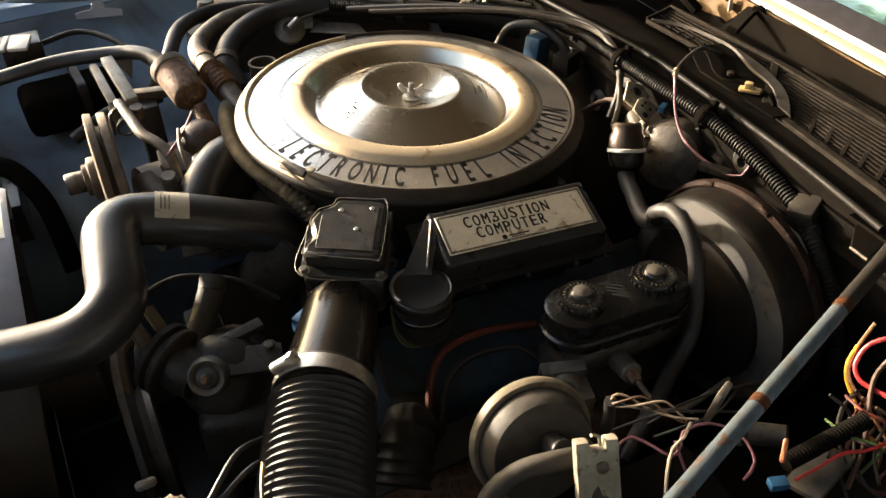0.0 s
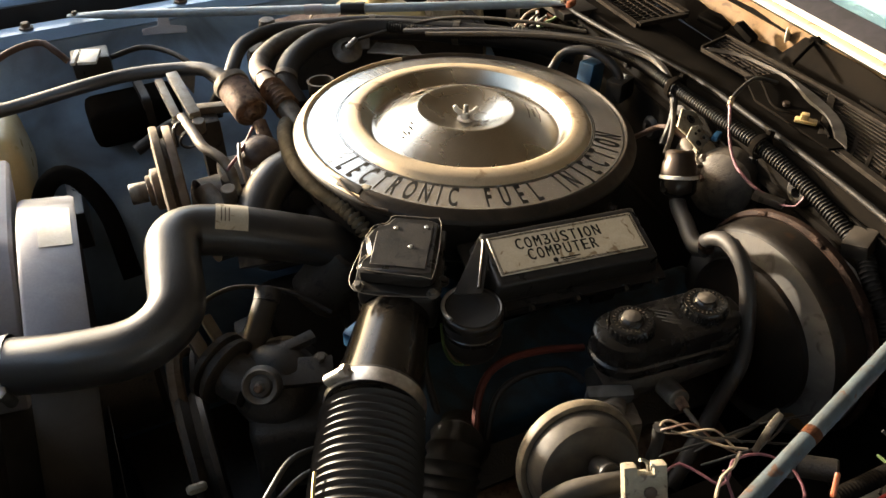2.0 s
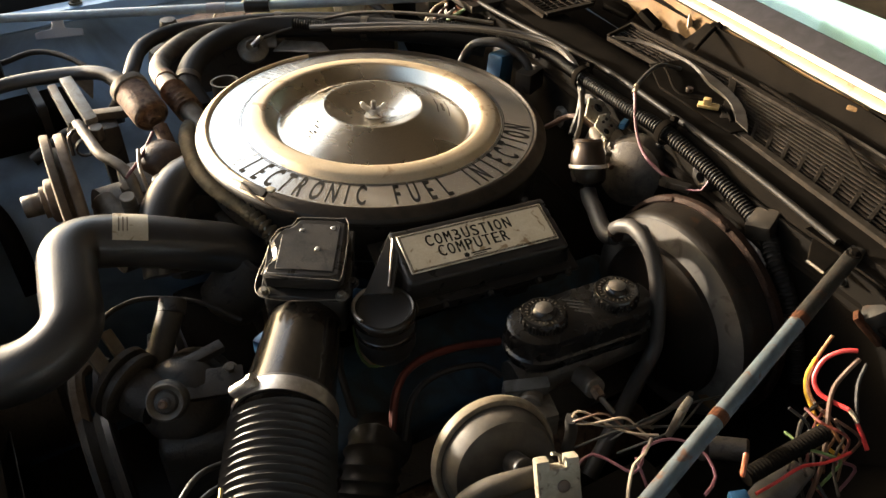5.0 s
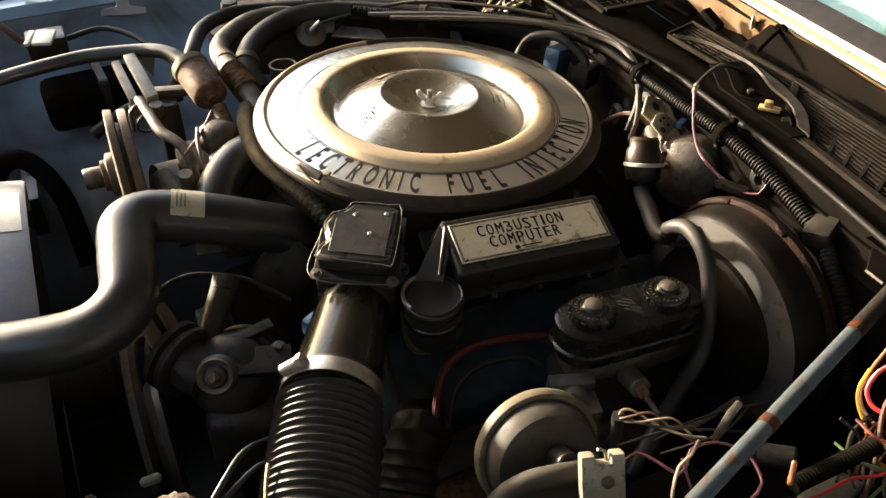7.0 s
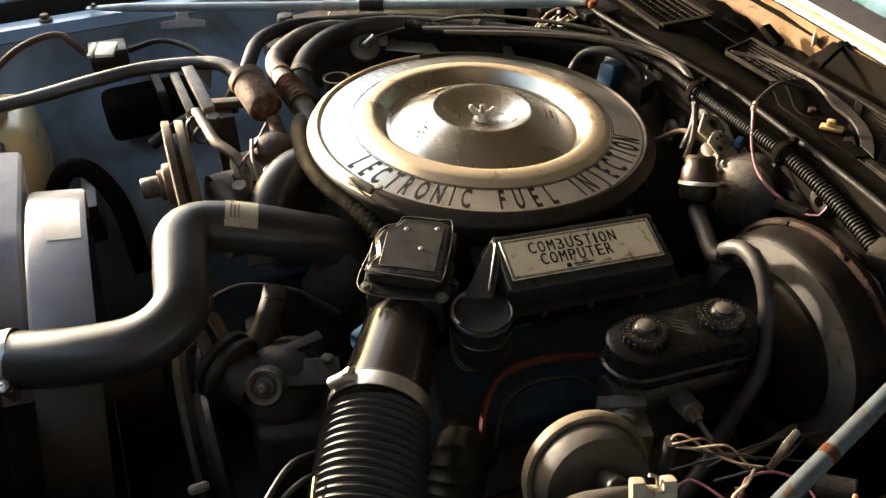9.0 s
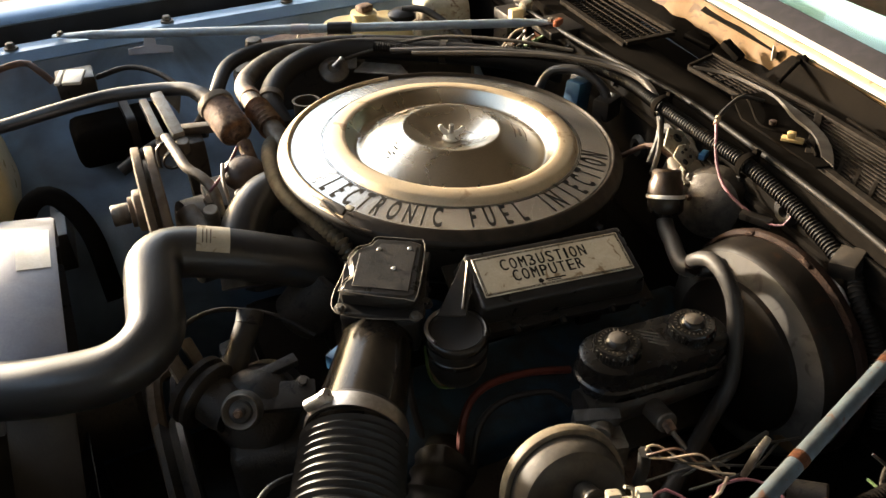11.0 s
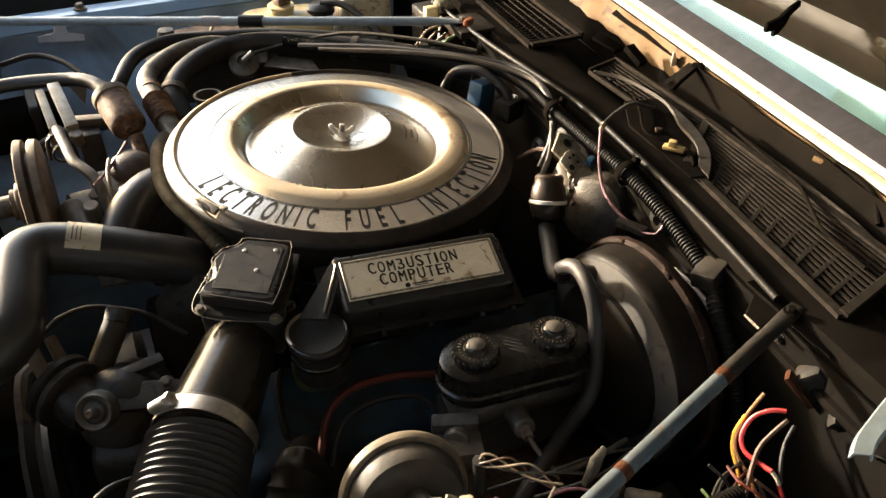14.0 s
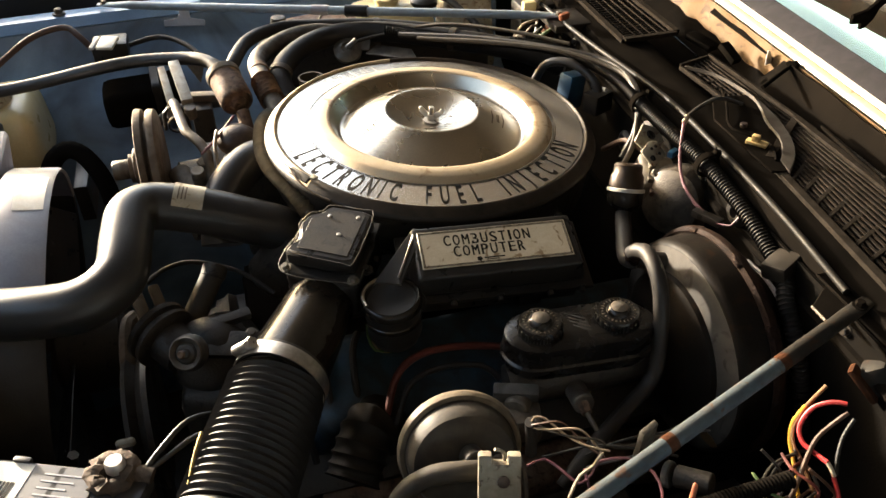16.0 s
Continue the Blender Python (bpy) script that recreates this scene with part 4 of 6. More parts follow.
for line, y, wid in (("COMBUSTION", 0.0098, 0.096), ("COMPUTER", -0.0050, 0.079)):
    n = sum(0.6 if ch == "I" else 1.0 for ch in line)
    x = -wid / 2 - 0.0075
    for ch in line:
        w = wid / n * (0.6 if ch == "I" else 1.0)
        for dx in (-0.00035, 0.0, 0.00035):
            g = words(ch, 0.0195, 0.0002, 1.0, 0.0)
            gw = max(v.co.x for v in g.verts) * 2
            k = 1.0 if ch == "I" else w * 0.70 / gw
            join(bm, g, CM @ pose(x + w / 2 + dx, y, 0.0004) @ Matrix.Diagonal((k, 1, 1, 1)))
        x += w
part("lettering", bm, INK, pl, "black capital lettering", smooth=0)
part("scrape", box(0.0020, 0.0075, 0.0006, CM @ pose(-0.0235, 0.0105, 0.0004), 0), PLATE, pl, "worn spot in the lettering", smooth=0)
part("emblem", lathe([(0, 0), (0.0032, 0), (0.0032, 0.0003), (0, 0.0003)], CM @ pose(-0.020, -0.0170, 0.0004), 5), INK, pl, smooth=0)
part("small_print", box(0.022, 0.0016, 0.0002, CM @ pose(-0.004, -0.0163, 0.0004), 0), INK, pl, smooth=0)
part("small_print", box(0.014, 0.0010, 0.0002, CM @ pose(-0.006, -0.0186, 0.0004), 0), INK, pl, smooth=0)
for x in (-0.05, 0.0, 0.055, 0.09):
    screw(CM @ Vector((x, -0.043, -0.034)), CM @ Vector((x, -0.050, -0.034)), 0.0035, cc, "screw", BLACKM)
part("foot", box(0.026, 0.012, 0.016, CM @ pose(0.035, -0.038, -0.058), 0.002), OLIVE, cc, "dull brown foot")
part("arm", box(0.05, 0.09, 0.03, pose(0.40, 0.635, 0.895), 0.006), BLACK, cc)

# ---- throttle housing with the air tube ----
UM = Matrix.Translation((0.2165, 0.603, 0.962)) @ pose(0, 0, 0, 0, 0, -30) @ pose(0, 0, 0, 9, 2, 0)
th = thing("airflow_housing", (0.2165, 0.603, 0.90), "black plastic airflow housing with a cover", "housing")
part("base", box(0.078, 0.086, 0.05, UM @ pose(0, 0, -0.052), 0.008, 3), BLACK, th)
part("flange", slab([(-0.040, -0.045), (0.036, -0.047), (0.044, -0.040), (0.040, 0.045), (-0.030, 0.046), (-0.044, 0.02)], 0.005, UM, 0.0015), BLACK, th)
cover = [(-0.038, -0.036), (0.026, -0.039), (0.037, -0.034), (0.036, 0.036), (0.022, 0.041), (-0.012, 0.041), (-0.016, 0.036), (-0.019, 0.030), (-0.031, 0.024), (-0.034, 0.016), (-0.037, 0.008), (-0.033, -0.004), (-0.030, -0.014), (-0.036, -0.022)]
part("cover", slab(cover, 0.020, UM @ pose(0, 0, 0.005), 0.004), BLACK, th)
loop = [UM @ Vector((x * 0.985, y * 0.985, 0.0246)) for x, y in cover]
part("worn_edge", tube(loop + loop[:1], 0.00045, 6, 0.004), CAST, th, "edge worn to bare metal")
low = [UM @ Vector((x, y, 0.0052)) for x, y in ((-0.042, 0.018), (-0.041, -0.044), (0.035, -0.046), (0.042, -0.040))]
part("worn_edge", tube(low, 0.0005, 6, 0.006), CAST, th, "edge worn to bare metal")
part("top_plate", slab([(-0.026, -0.028), (0.028, -0.030), (0.029, 0.030), (-0.006, 0.031), (-0.012, 0.022), (-0.026, 0.016)], 0.0012, UM @ pose(0, 0, 0.0249), 0.0005), HOUSETOP, th, "dusty scuffed top panel")
for x, y in ((-0.037, -0.040), (0.036, -0.042)):
    screw(UM @ Vector((x, y, 0.004)), UM @ Vector((x, y, 0.010)), 0.004, th, "screw", CAST)
for x, y in ((-0.008, 0.022), (0.022, 0.026), (0.010, -0.002)):
    part("rivet", lathe([(0.0024, 0), (0.0018, 0.0010), (0, 0.0013)], UM @ pose(x, y, 0.0262), 12), ZINC, th)
for s in (0, 1):
    screw((0.255, 0.625 - 0.02 * s, 0.955 - 0.015 * s), (0.263, 0.618 - 0.02 * s, 0.957 - 0.015 * s), 0.003, th, "screw", BLACKM)

TA, TB, TC = Vector((0.214, 0.606, 0.921)), Vector((0.134, 0.468, 0.914)), Vector((0.079, 0.352, 0.894))
tb = thing("intake_tube", TB, "glossy black intake tube with a steel clamp", "tube")
part("body", tube([TA, TA.lerp(TB, 0.35), TA.lerp(TB, 0.7), TB], 0.033, 48, 0.01, r2=0.0425), GLOSS, tb)
part("elbow", tube([(0.230, 0.64, 0.905), TA], 0.036, 32, 0.01), GLOSS, tb)
dct = thing("intake_duct", TC, "black ribbed rubber intake duct", "duct")
part("bellows", tube([TB.lerp(TA, -0.01), TB.lerp(TC, 0.10), TB.lerp(TC, 0.4), TB.lerp(TC, 0.75), TC], 0.0470, 64, ribs=(0.0076, 0.0036), r2=0.0485), RUBBER, dct)
part("outlet", tube([TC, (0.052, 0.295, 0.878), (0.01, 0.24, 0.85), (-0.06, 0.20, 0.82), (-0.16, 0.18, 0.80)], 0.046, 40, 0.01), RUBBER, dct)
part("cuff", tube([TB.lerp(TA, 0.13), TB.lerp(TA, 0.02)], 0.0445, 48, 0.01), RUBBER, dct)


def clamp(c, d, r, w, screw_dir, name_label):
    """A worm-drive band of radius r round the axis d at c, its screw housing towards screw_dir."""
    d = Vector(d).normalized()
    c = Vector(c)
    k = thing("hose_clamp", c, name_label, "clamp", "hose clamps")
    m = along(c - d * w / 2, c + d * w / 2)
    part("band", lathe([(r, 0), (r + 0.0008, 0), (r + 0.0012, w / 2), (r + 0.0008, w), (r, w)], m, 64, closed=True), ZINC, k)
    s = Vector(screw_dir)
    s = (s - d * s.dot(d)).normalized()
    t = d.cross(s)
    p = c + s * (r + 0.004)
    part("housing", tube([p - t * 0.011, p - t * 0.002, p + t * 0.008], 0.0058, 12), ZINC, k)
    h = part("screw", lathe([(0, 0), (0.0062, 0), (0.0066, 0.001), (0.0066, 0.006), (0.005, 0.007), (0.0015, 0.007), (0.0015, 0.005), (0, 0.005)], along(p + t * 0.008, p + t * 0.016), 6), ZINC, k)
    for i in range(9):
        a = 0.30 + i * 0.055
        q = c + (s * math.cos(a) - t * math.sin(a)) * (r + 0.0012)
        part("slot", box(0.0014, w * 0.6, 0.0003, along(q, q + (s * math.cos(a) - t * math.sin(a))) @ pose(0, 0, 0, 0, 0, 0), 0), CAST, k, smooth=0)
    return k


clamp(TB.lerp(TA, 0.06), TA - TB, 0.0450, 0.015, (-0.75, -0.25, 0.62), "bright steel worm clamp on the intake duct")
clamp(TC.lerp(Vector((0.052, 0.295, 0.878)), 0.15), TC - Vector((0.052, 0.295, 0.878)), 0.0478, 0.016, (0.6, 0.2, -0.5), "bright steel worm clamp low on the intake duct")

# ---- dashpot beside the housing ----
dp = thing("dashpot", (0.268, 0.525, 0.90), "black round dashpot with a strap bracket", "dashpot")
DT = along((0.264, 0.536, 0.896), (0.2615, 0.5325, 0.942))
part("cup", lathe([(0, -0.022), (0.014, -0.020), (0.024, -0.012), (0.0285, 0.0), (0.0290, 0.034), (0.0300, 0.036), (0.0300, 0.044), (0.0285, 0.0465), (0.0260, 0.0470), (0.0245, 0.0450), (0.010, 0.0440), (0, 0.0440)], DT, 48), RUBBER, dp)
part("rim_band", lathe([(0.0300, 0.0375), (0.0312, 0.0380), (0.0314, 0.0435), (0.0300, 0.0465), (0.0280, 0.0475), (0.0265, 0.0468)], DT, 48), GLOSS, dp, "worn satin rim")
part("band", lathe([(0.0291, 0.018), (0.0302, 0.019), (0.0302, 0.024), (0.0291, 0.025)], DT, 48), GLOSS, dp)
part("side_lug", lathe([(0, 0), (0.013, 0), (0.0135, 0.004), (0.011, 0.007), (0, 0.008)], along((0.285, 0.537, 0.925), (0.287, 0.532, 0.935)), 28), BLACK, dp)
part("strap", slab([(-0.016, 0.0), (0.012, 0.0), (0.022, 0.075), (0.010, 0.078)], 0.003, Matrix.Translation((0.262, 0.540, 0.951)) @ pose(0, 0, 0, 0, 0, -26) @ pose(0, 0, 0, 13, 0, 0), 0.0008), EDGE, dp)
part("strap_edge", tube([(0.272, 0.542, 0.957), (0.300, 0.590, 0.969), (0.302, 0.598, 0.970)], 0.0012, 6), ZINC, dp, "bright thin edge")
# the rim's highlight, built as a thin arc of bright metal
part("rim_glint", tube([(0.2615 + 0.0292 * math.cos(radians(a)), 0.5325 + 0.0292 * math.sin(radians(a)), 0.9445) for a in range(95, 201, 15)], 0.0021, 8, 0.004), ZINC, dp, "bright arc for the light caught on the rim")
screw((0.245, 0.565, 0.955), (0.243, 0.562, 0.963), 0.004, dp, "screw", BLACKM)

# ---- radiator hose ----
uh = thing("radiator_hose", (0.0, 0.68, 0.96), "thick grey-black upper radiator hose with a paper label", "hose")
HP = [(-0.205, 0.672, 0.915), (-0.168, 0.664, 0.920), (-0.100, 0.634, 0.929), (-0.040, 0.622, 0.936), (-0.003, 0.643, 0.947), (0.006, 0.692, 0.959), (0.013, 0.730, 0.965), (0.035, 0.750, 0.960), (0.080, 0.745, 0.949), (0.13, 0.735, 0.932), (0.175, 0.73, 0.91), (0.19, 0.725, 0.88)]
part("body", tube(HP, 0.0275, 36, 0.006), HOSE, uh)
lrows = []
cdir = (Vector((0.090, 0.7435, 0.9460)) - Vector((0.060, 0.7490, 0.9542))).normalized()
sd = cdir.cross(Vector((0, 0, 1))).normalized()
for i in range(9):
    a = radians(36 + 9 * i)
    o = (sd * math.cos(a) + cdir.cross(sd) * -math.sin(a)) * 0.0290
    lrows.append([Vector((0.056, 0.7498, 0.9557)) + o, Vector((0.088, 0.7438, 0.9465)) + o])
lb = part("label", sheet(lrows, 0.0003), PLATE, uh, "aged paper label with small print")
for j in range(3):
    rr = []
    for i in range(2, 7):
        a = radians(36 + 9 * i)
        o = (sd * math.cos(a) + cdir.cross(sd) * -math.sin(a)) * 0.0294
        rr.append([Vector((0.061, 0.7489, 0.9543)) + cdir * (0.004 * j) + o, Vector((0.0622, 0.7487, 0.9540)) + cdir * (0.004 * j) + o])
    part("small_print", sheet(rr, 0.0002), BELT, lb, smooth=0)
clamp((-0.160, 0.662, 0.921), (-1, 0.2, -0.1), 0.0285, 0.014, (0.1, -0.9, -0.3), "steel worm clamp on the radiator hose")

# ---- brake booster and master cylinder ----
bo = thing("brake_booster", (0.60, 0.45, 0.80), "black vacuum brake booster with a rusty seam", "brake booster")
BM = along((0.655, 0.455, 0.863), (0.50, 0.453, 0.864))
part("rear_shell", lathe([(0, 0), (0.074, 0.0), (0.079, 0.01), (0.083, 0.050), (0.120, 0.060)], BM, 72), BOOSTER, bo)
part("seam", lathe([(0.117, 0.058), (0.1225, 0.060), (0.1245, 0.064), (0.1240, 0.069), (0.120, 0.072), (0.116, 0.070)], BM, 72), SEAM, bo, "rusty crimped seam")
part("front_shell", lathe([(0.1175, 0.0700), (0.1165, 0.074), (0.1160, 0.092), (0.1145, 0.0980), (0.1115, 0.1015), (0.1095, 0.1025)], BM, 72), BOOSTER, bo)
# dust and the sunlit crescent are both put into this step's grey
part("face_ring", lathe([(0.1095, 0.1025), (0.1060, 0.1040), (0.0900, 0.1085), (0.0850, 0.1100)], BM, 72), LITDUSTFACE, bo, "dusty step of the face, paled for the sun on it")
part("centre_plate", lathe([(0.0850, 0.1100), (0.0830, 0.1150), (0.070, 0.1215), (0.050, 0.1240), (0.042, 0.128), (0.03, 0.134), (0, 0.135)], BM, 72), BOOSTER, bo)
part("rust_spot", slab([(-0.012, -0.006), (-0.002, -0.010), (0.010, -0.004), (0.012, 0.007), (0.002, 0.010), (-0.009, 0.006)], 0.0006, BM @ Matrix.Rotation(radians(-32), 4, "Z") @ Matrix.Translation((0, 0, 0)) @ pose(0.100, 0, 0.1062, 0, 16, 0), 0.0002), TAN, bo, "tan rusty spot")
for a in range(10):
    aa = radians(36 * a + 8)
    p = BM @ Vector((0.121 * math.cos(aa), 0.121 * math.sin(aa), 0.066))
    part("crimp", box(0.014, 0.006, 0.014, Matrix.Translation(p) @ BM.to_3x3().to_4x4() @ Matrix.Rotation(aa + 1.57, 4, "Z") @ pose(0, 0, -0.007), 0.002, 1), SEAM, bo)
part("vacuum_port", rod((0.552, 0.498, 0.945), (0.522, 0.508, 0.948), 0.010), BLACK, bo)

mc = thing("master_cylinder", (0.43, 0.452, 0.84), "brake master cylinder with a black twin-cap reservoir", "master cylinder")
part("body", tube([(0.535, 0.449, 0.868), (0.46, 0.450, 0.864), (0.36, 0.455, 0.860)], 0.022, 20, 0.02), DARKCAST, mc)
res = []
for dz, k in ((0, 0.84), (0.004, 0.9), (0.010, 0.90), (0.012, 1.0), (0.017, 1.0), (0.019, 0.94), (0.034, 0.94), (0.039, 0.90), (0.041, 0.80)):
    res.append((dz, k))
bm = bmesh.new()
loops = []
for dz, k in res:
    lp = []
    for i in range(40):
        a = 2 * math.pi * i / 40
        x, y = 0.034 * math.cos(a), 0.034 * math.sin(a)
        x += 0.046 if x > 0 else -0.046
        lp.append(bm.verts.new(pose(0.434, 0.453, 0.886, 0, 0, -5.5) @ Vector((x * (k + (1 - k) * 0.55), y * k, dz))))
    loops.append(lp)
for a, b in zip(loops, loops[1:]):
    for i in range(40):
        bm.faces.new((a[i], a[(i + 1) % 40], b[(i + 1) % 40], b[i]))
bm.faces.new(loops[0][::-1])
bm.faces.new(loops[-1])
rsv = part("reservoir", bm, GLOSSRES, mc, "black plastic fluid reservoir")
for (x, y), s in (((0.393, 0.457), 1), ((0.473, 0.449), 1)):
    prof = [(0, 0), (0.022, 0), (0.022, 0.009), (0.0205, 0.011), (0.0125, 0.0112), (0.0115, 0.0135), (0.0085, 0.0165), (0.004, 0.0185), (0, 0.019)]
    cap = part("cap", lathe(prof, pose(x, y, 0.927), 36), GLOSSRES, mc, "black cap with a raised dome")
    for i in range(22):
        a = 2 * math.pi * i / 22
        part("grip", box(0.0025, 0.0035, 0.008, pose(x + 0.022 * math.cos(a), y + 0.022 * math.sin(a), 0.9275, 0, 0, math.degrees(a)), 0.0006, 1), GLOSSRES, cap)
    for i in range(26):
        a = 2 * math.pi * i / 26
        part("small_print", box(0.0030 if i % 3 else 0.0015, 0.0013, 0.0002, pose(x + 0.0165 * math.cos(a), y + 0.0165 * math.sin(a), 0.9381, 0, 0, math.degrees(a)), 0), CAST, cap, smooth=0)
    part("dome_tip", lathe([(0.0088, 0.0162), (0.005, 0.0183), (0, 0.0192)], pose(x, y, 0.9272), 24), CAST, cap, "worn silvery tip")
for j in range(4):
    part("small_print", box(0.022 - 0.003 * (j % 2), 0.0016, 0.0002, pose(0.434, 0.4655 - 0.006 * j, 0.9272, 0, 0, -40), 0), DIM, rsv, smooth=0)
part("port", rod((0.375, 0.445, 0.862), (0.355, 0.418, 0.864), 0.013), CAST, mc)
part("flange", box(0.045, 0.014, 0.024, pose(0.362, 0.436, 0.856, 10, 0, -20), 0.003), DIM, mc)
part("port", rod((0.425, 0.432, 0.860), (0.421, 0.402, 0.868), 0.011), CAST, mc)
part("fitting", rod((0.421, 0.404, 0.868), (0.420, 0.392, 0.866), 0.006, segs=6), RUST, mc)
pv = thing("brake_valve", (0.33, 0.42, 0.82), "cast brass brake valve below the master cylinder", "valve")
part("body", box(0.07, 0.03, 0.03, pose(0.345, 0.418, 0.835, 0, 0, -15), 0.004), CAST, pv)
part("plug", rod((0.332, 0.405, 0.850), (0.328, 0.392, 0.868), 0.0135), SHROUD, pv, "silvery grey plug")
part("plug", rod((0.315, 0.415, 0.852), (0.311, 0.411, 0.866), 0.010, segs=6), CAST, pv)
brk = [("brake_line", [(0.420, 0.394, 0.866), (0.424, 0.378, 0.858), (0.432, 0.366, 0.846), (0.46, 0.36, 0.842), (0.52, 0.37, 0.84)]), ("brake_line", [(0.328, 0.394, 0.866), (0.335, 0.372, 0.872), (0.338, 0.35, 0.86), (0.335, 0.33, 0.82)])]
for nm, pts in brk:
    solo(nm, tube(pts, 0.0028, 8, 0.004), CAST, "thin steel brake line", "brake line", "brake lines")
bh = thing("booster_hose", (0.52, 0.5, 0.95), "black rubber vacuum hose over the brake booster", "hose")
part("tube", tube([(0.522, 0.508, 0.948), (0.515, 0.508, 0.958), (0.518, 0.490, 0.972), (0.516, 0.463, 0.970), (0.513, 0.440, 0.950), (0.508, 0.422, 0.905), (0.50, 0.412, 0.872), (0.47, 0.398, 0.855), (0.42, 0.368, 0.85), (0.38, 0.35, 0.82)], 0.0080, 16), RUBBER, bh)
part("end_sleeve", tube([(0.522, 0.508, 0.948), (0.517, 0.5085, 0.954), (0.515, 0.506, 0.959)], 0.0088, 16), SEAM, bh, "reddish brown hose end")

# ---- vacuum valve, wiper motor ----
vv = thing("vacuum_valve", (0.572, 0.64, 0.93), "black vacuum valve with a pale metal band", "valve")
VM = along((0.558, 0.608, 0.932), (0.569, 0.629, 0.977))
part("body", lathe([(0, 0), (0.008, 0), (0.010, 0.006), (0.0175, 0.010), (0.0205, 0.014), (0.0205, 0.0285), (0, 0.0285)], VM, 36), GLOSS, vv)
part("upper_body", lathe([(0.0200, 0.0285), (0.0202, 0.034), (0.0190, 0.046), (0.0165, 0.050), (0.0165, 0.058), (0.0140, 0.0605), (0.0105, 0.0605), (0.0095, 0.056), (0, 0.055)], VM, 36), BRONZE, vv, "brown bronze upper half with an open ring")
part("band", lathe([(0.0200, 0.0275), (0.0218, 0.0280), (0.0218, 0.0315), (0.0200, 0.0320)], VM, 40), SATIN, vv, "pale metal band")
solo("vacuum_hose", tube([(0.558, 0.608, 0.934), (0.550, 0.592, 0.932), (0.540, 0.570, 0.935), (0.529, 0.548, 0.936), (0.520, 0.525, 0.938), (0.520, 0.512, 0.944)], 0.0095, 14), RUBBER, "black rubber elbow hose from the vacuum valve", "hose")
wm = thing("wiper_motor", (0.64, 0.62, 0.87), "grey cast wiper motor on the firewall", "motor")
part("body", lathe([(0, 0), (0.034, 0), (0.042, 0.01), (0.044, 0.04), (0.038, 0.06), (0.024, 0.068), (0, 0.070)], along((0.668, 0.632, 0.922), (0.606, 0.602, 0.942)), 40), MOTOR, wm)
part("gearbox", box(0.066, 0.066, 0.032, pose(0.630, 0.655, 0.924, 10, 12, -20), 0.010, 3), CAST, wm)
MB = pose(0.628, 0.690, 0.976, 34, -8, 40) @ Matrix.Diagonal((1.15, 1.15, 1, 1))
wbk = part("bracket", slab([(-0.02, -0.012), (0.014, -0.014), (0.022, 0.0), (0.012, 0.016), (-0.018, 0.012)], 0.003, MB), PALEMETAL, wm, "bent pale bracket")
part("hole", lathe([(0, 0), (0.0055, 0), (0.0055, 0.0006), (0, 0.0006)], MB @ pose(0.006, 0.002, 0.0030), 16), BLACK, wbk)
MC = pose(0.620, 0.664, 0.974, 38, -10, 30) @ Matrix.Diagonal((1.2, 1.2, 1, 1))
mcl = part("clip", slab([(-0.014, -0.010), (0.010, -0.011), (0.013, 0.006), (0.004, 0.011), (-0.012, 0.009)], 0.003, MC), PALEMETAL, wm, "yellowish metal clip with holes")
for x, y, r in ((-0.007, -0.004, 0.0032), (0.004, -0.005, 0.0018), (0.006, 0.003, 0.0018), (0.0, 0.004, 0.0016)):
    part("hole", lathe([(0, 0), (r, 0), (r, 0.0006), (0, 0.0006)], MC @ pose(x, y, 0.0030), 12), BLACK, mcl)
part("clip", slab([(-0.006, -0.012), (0.006, -0.012), (0.008, 0.008), (-0.004, 0.010)], 0.003, pose(0.612, 0.648, 0.957, 60, -5, 60)), PALEMETAL, wm)
part("connector", box(0.016, 0.008, 0.008, pose(0.643, 0.656, 0.970, 0, 0, 30), 0.002), WBLUE, wm, "blue plastic connector")
part("casting_rib", box(0.05, 0.012, 0.012, pose(0.622, 0.628, 0.944, 0, 10, -25), 0.004), MOTOR, wm)
for p in ((0.612, 0.640, 0.958), (0.634, 0.612, 0.953), (0.618, 0.66, 0.957)):
    screw(p, (p[0] - 0.002, p[1] - 0.005, p[2] + 0.007), 0.005, wm, "bolt", CAST)

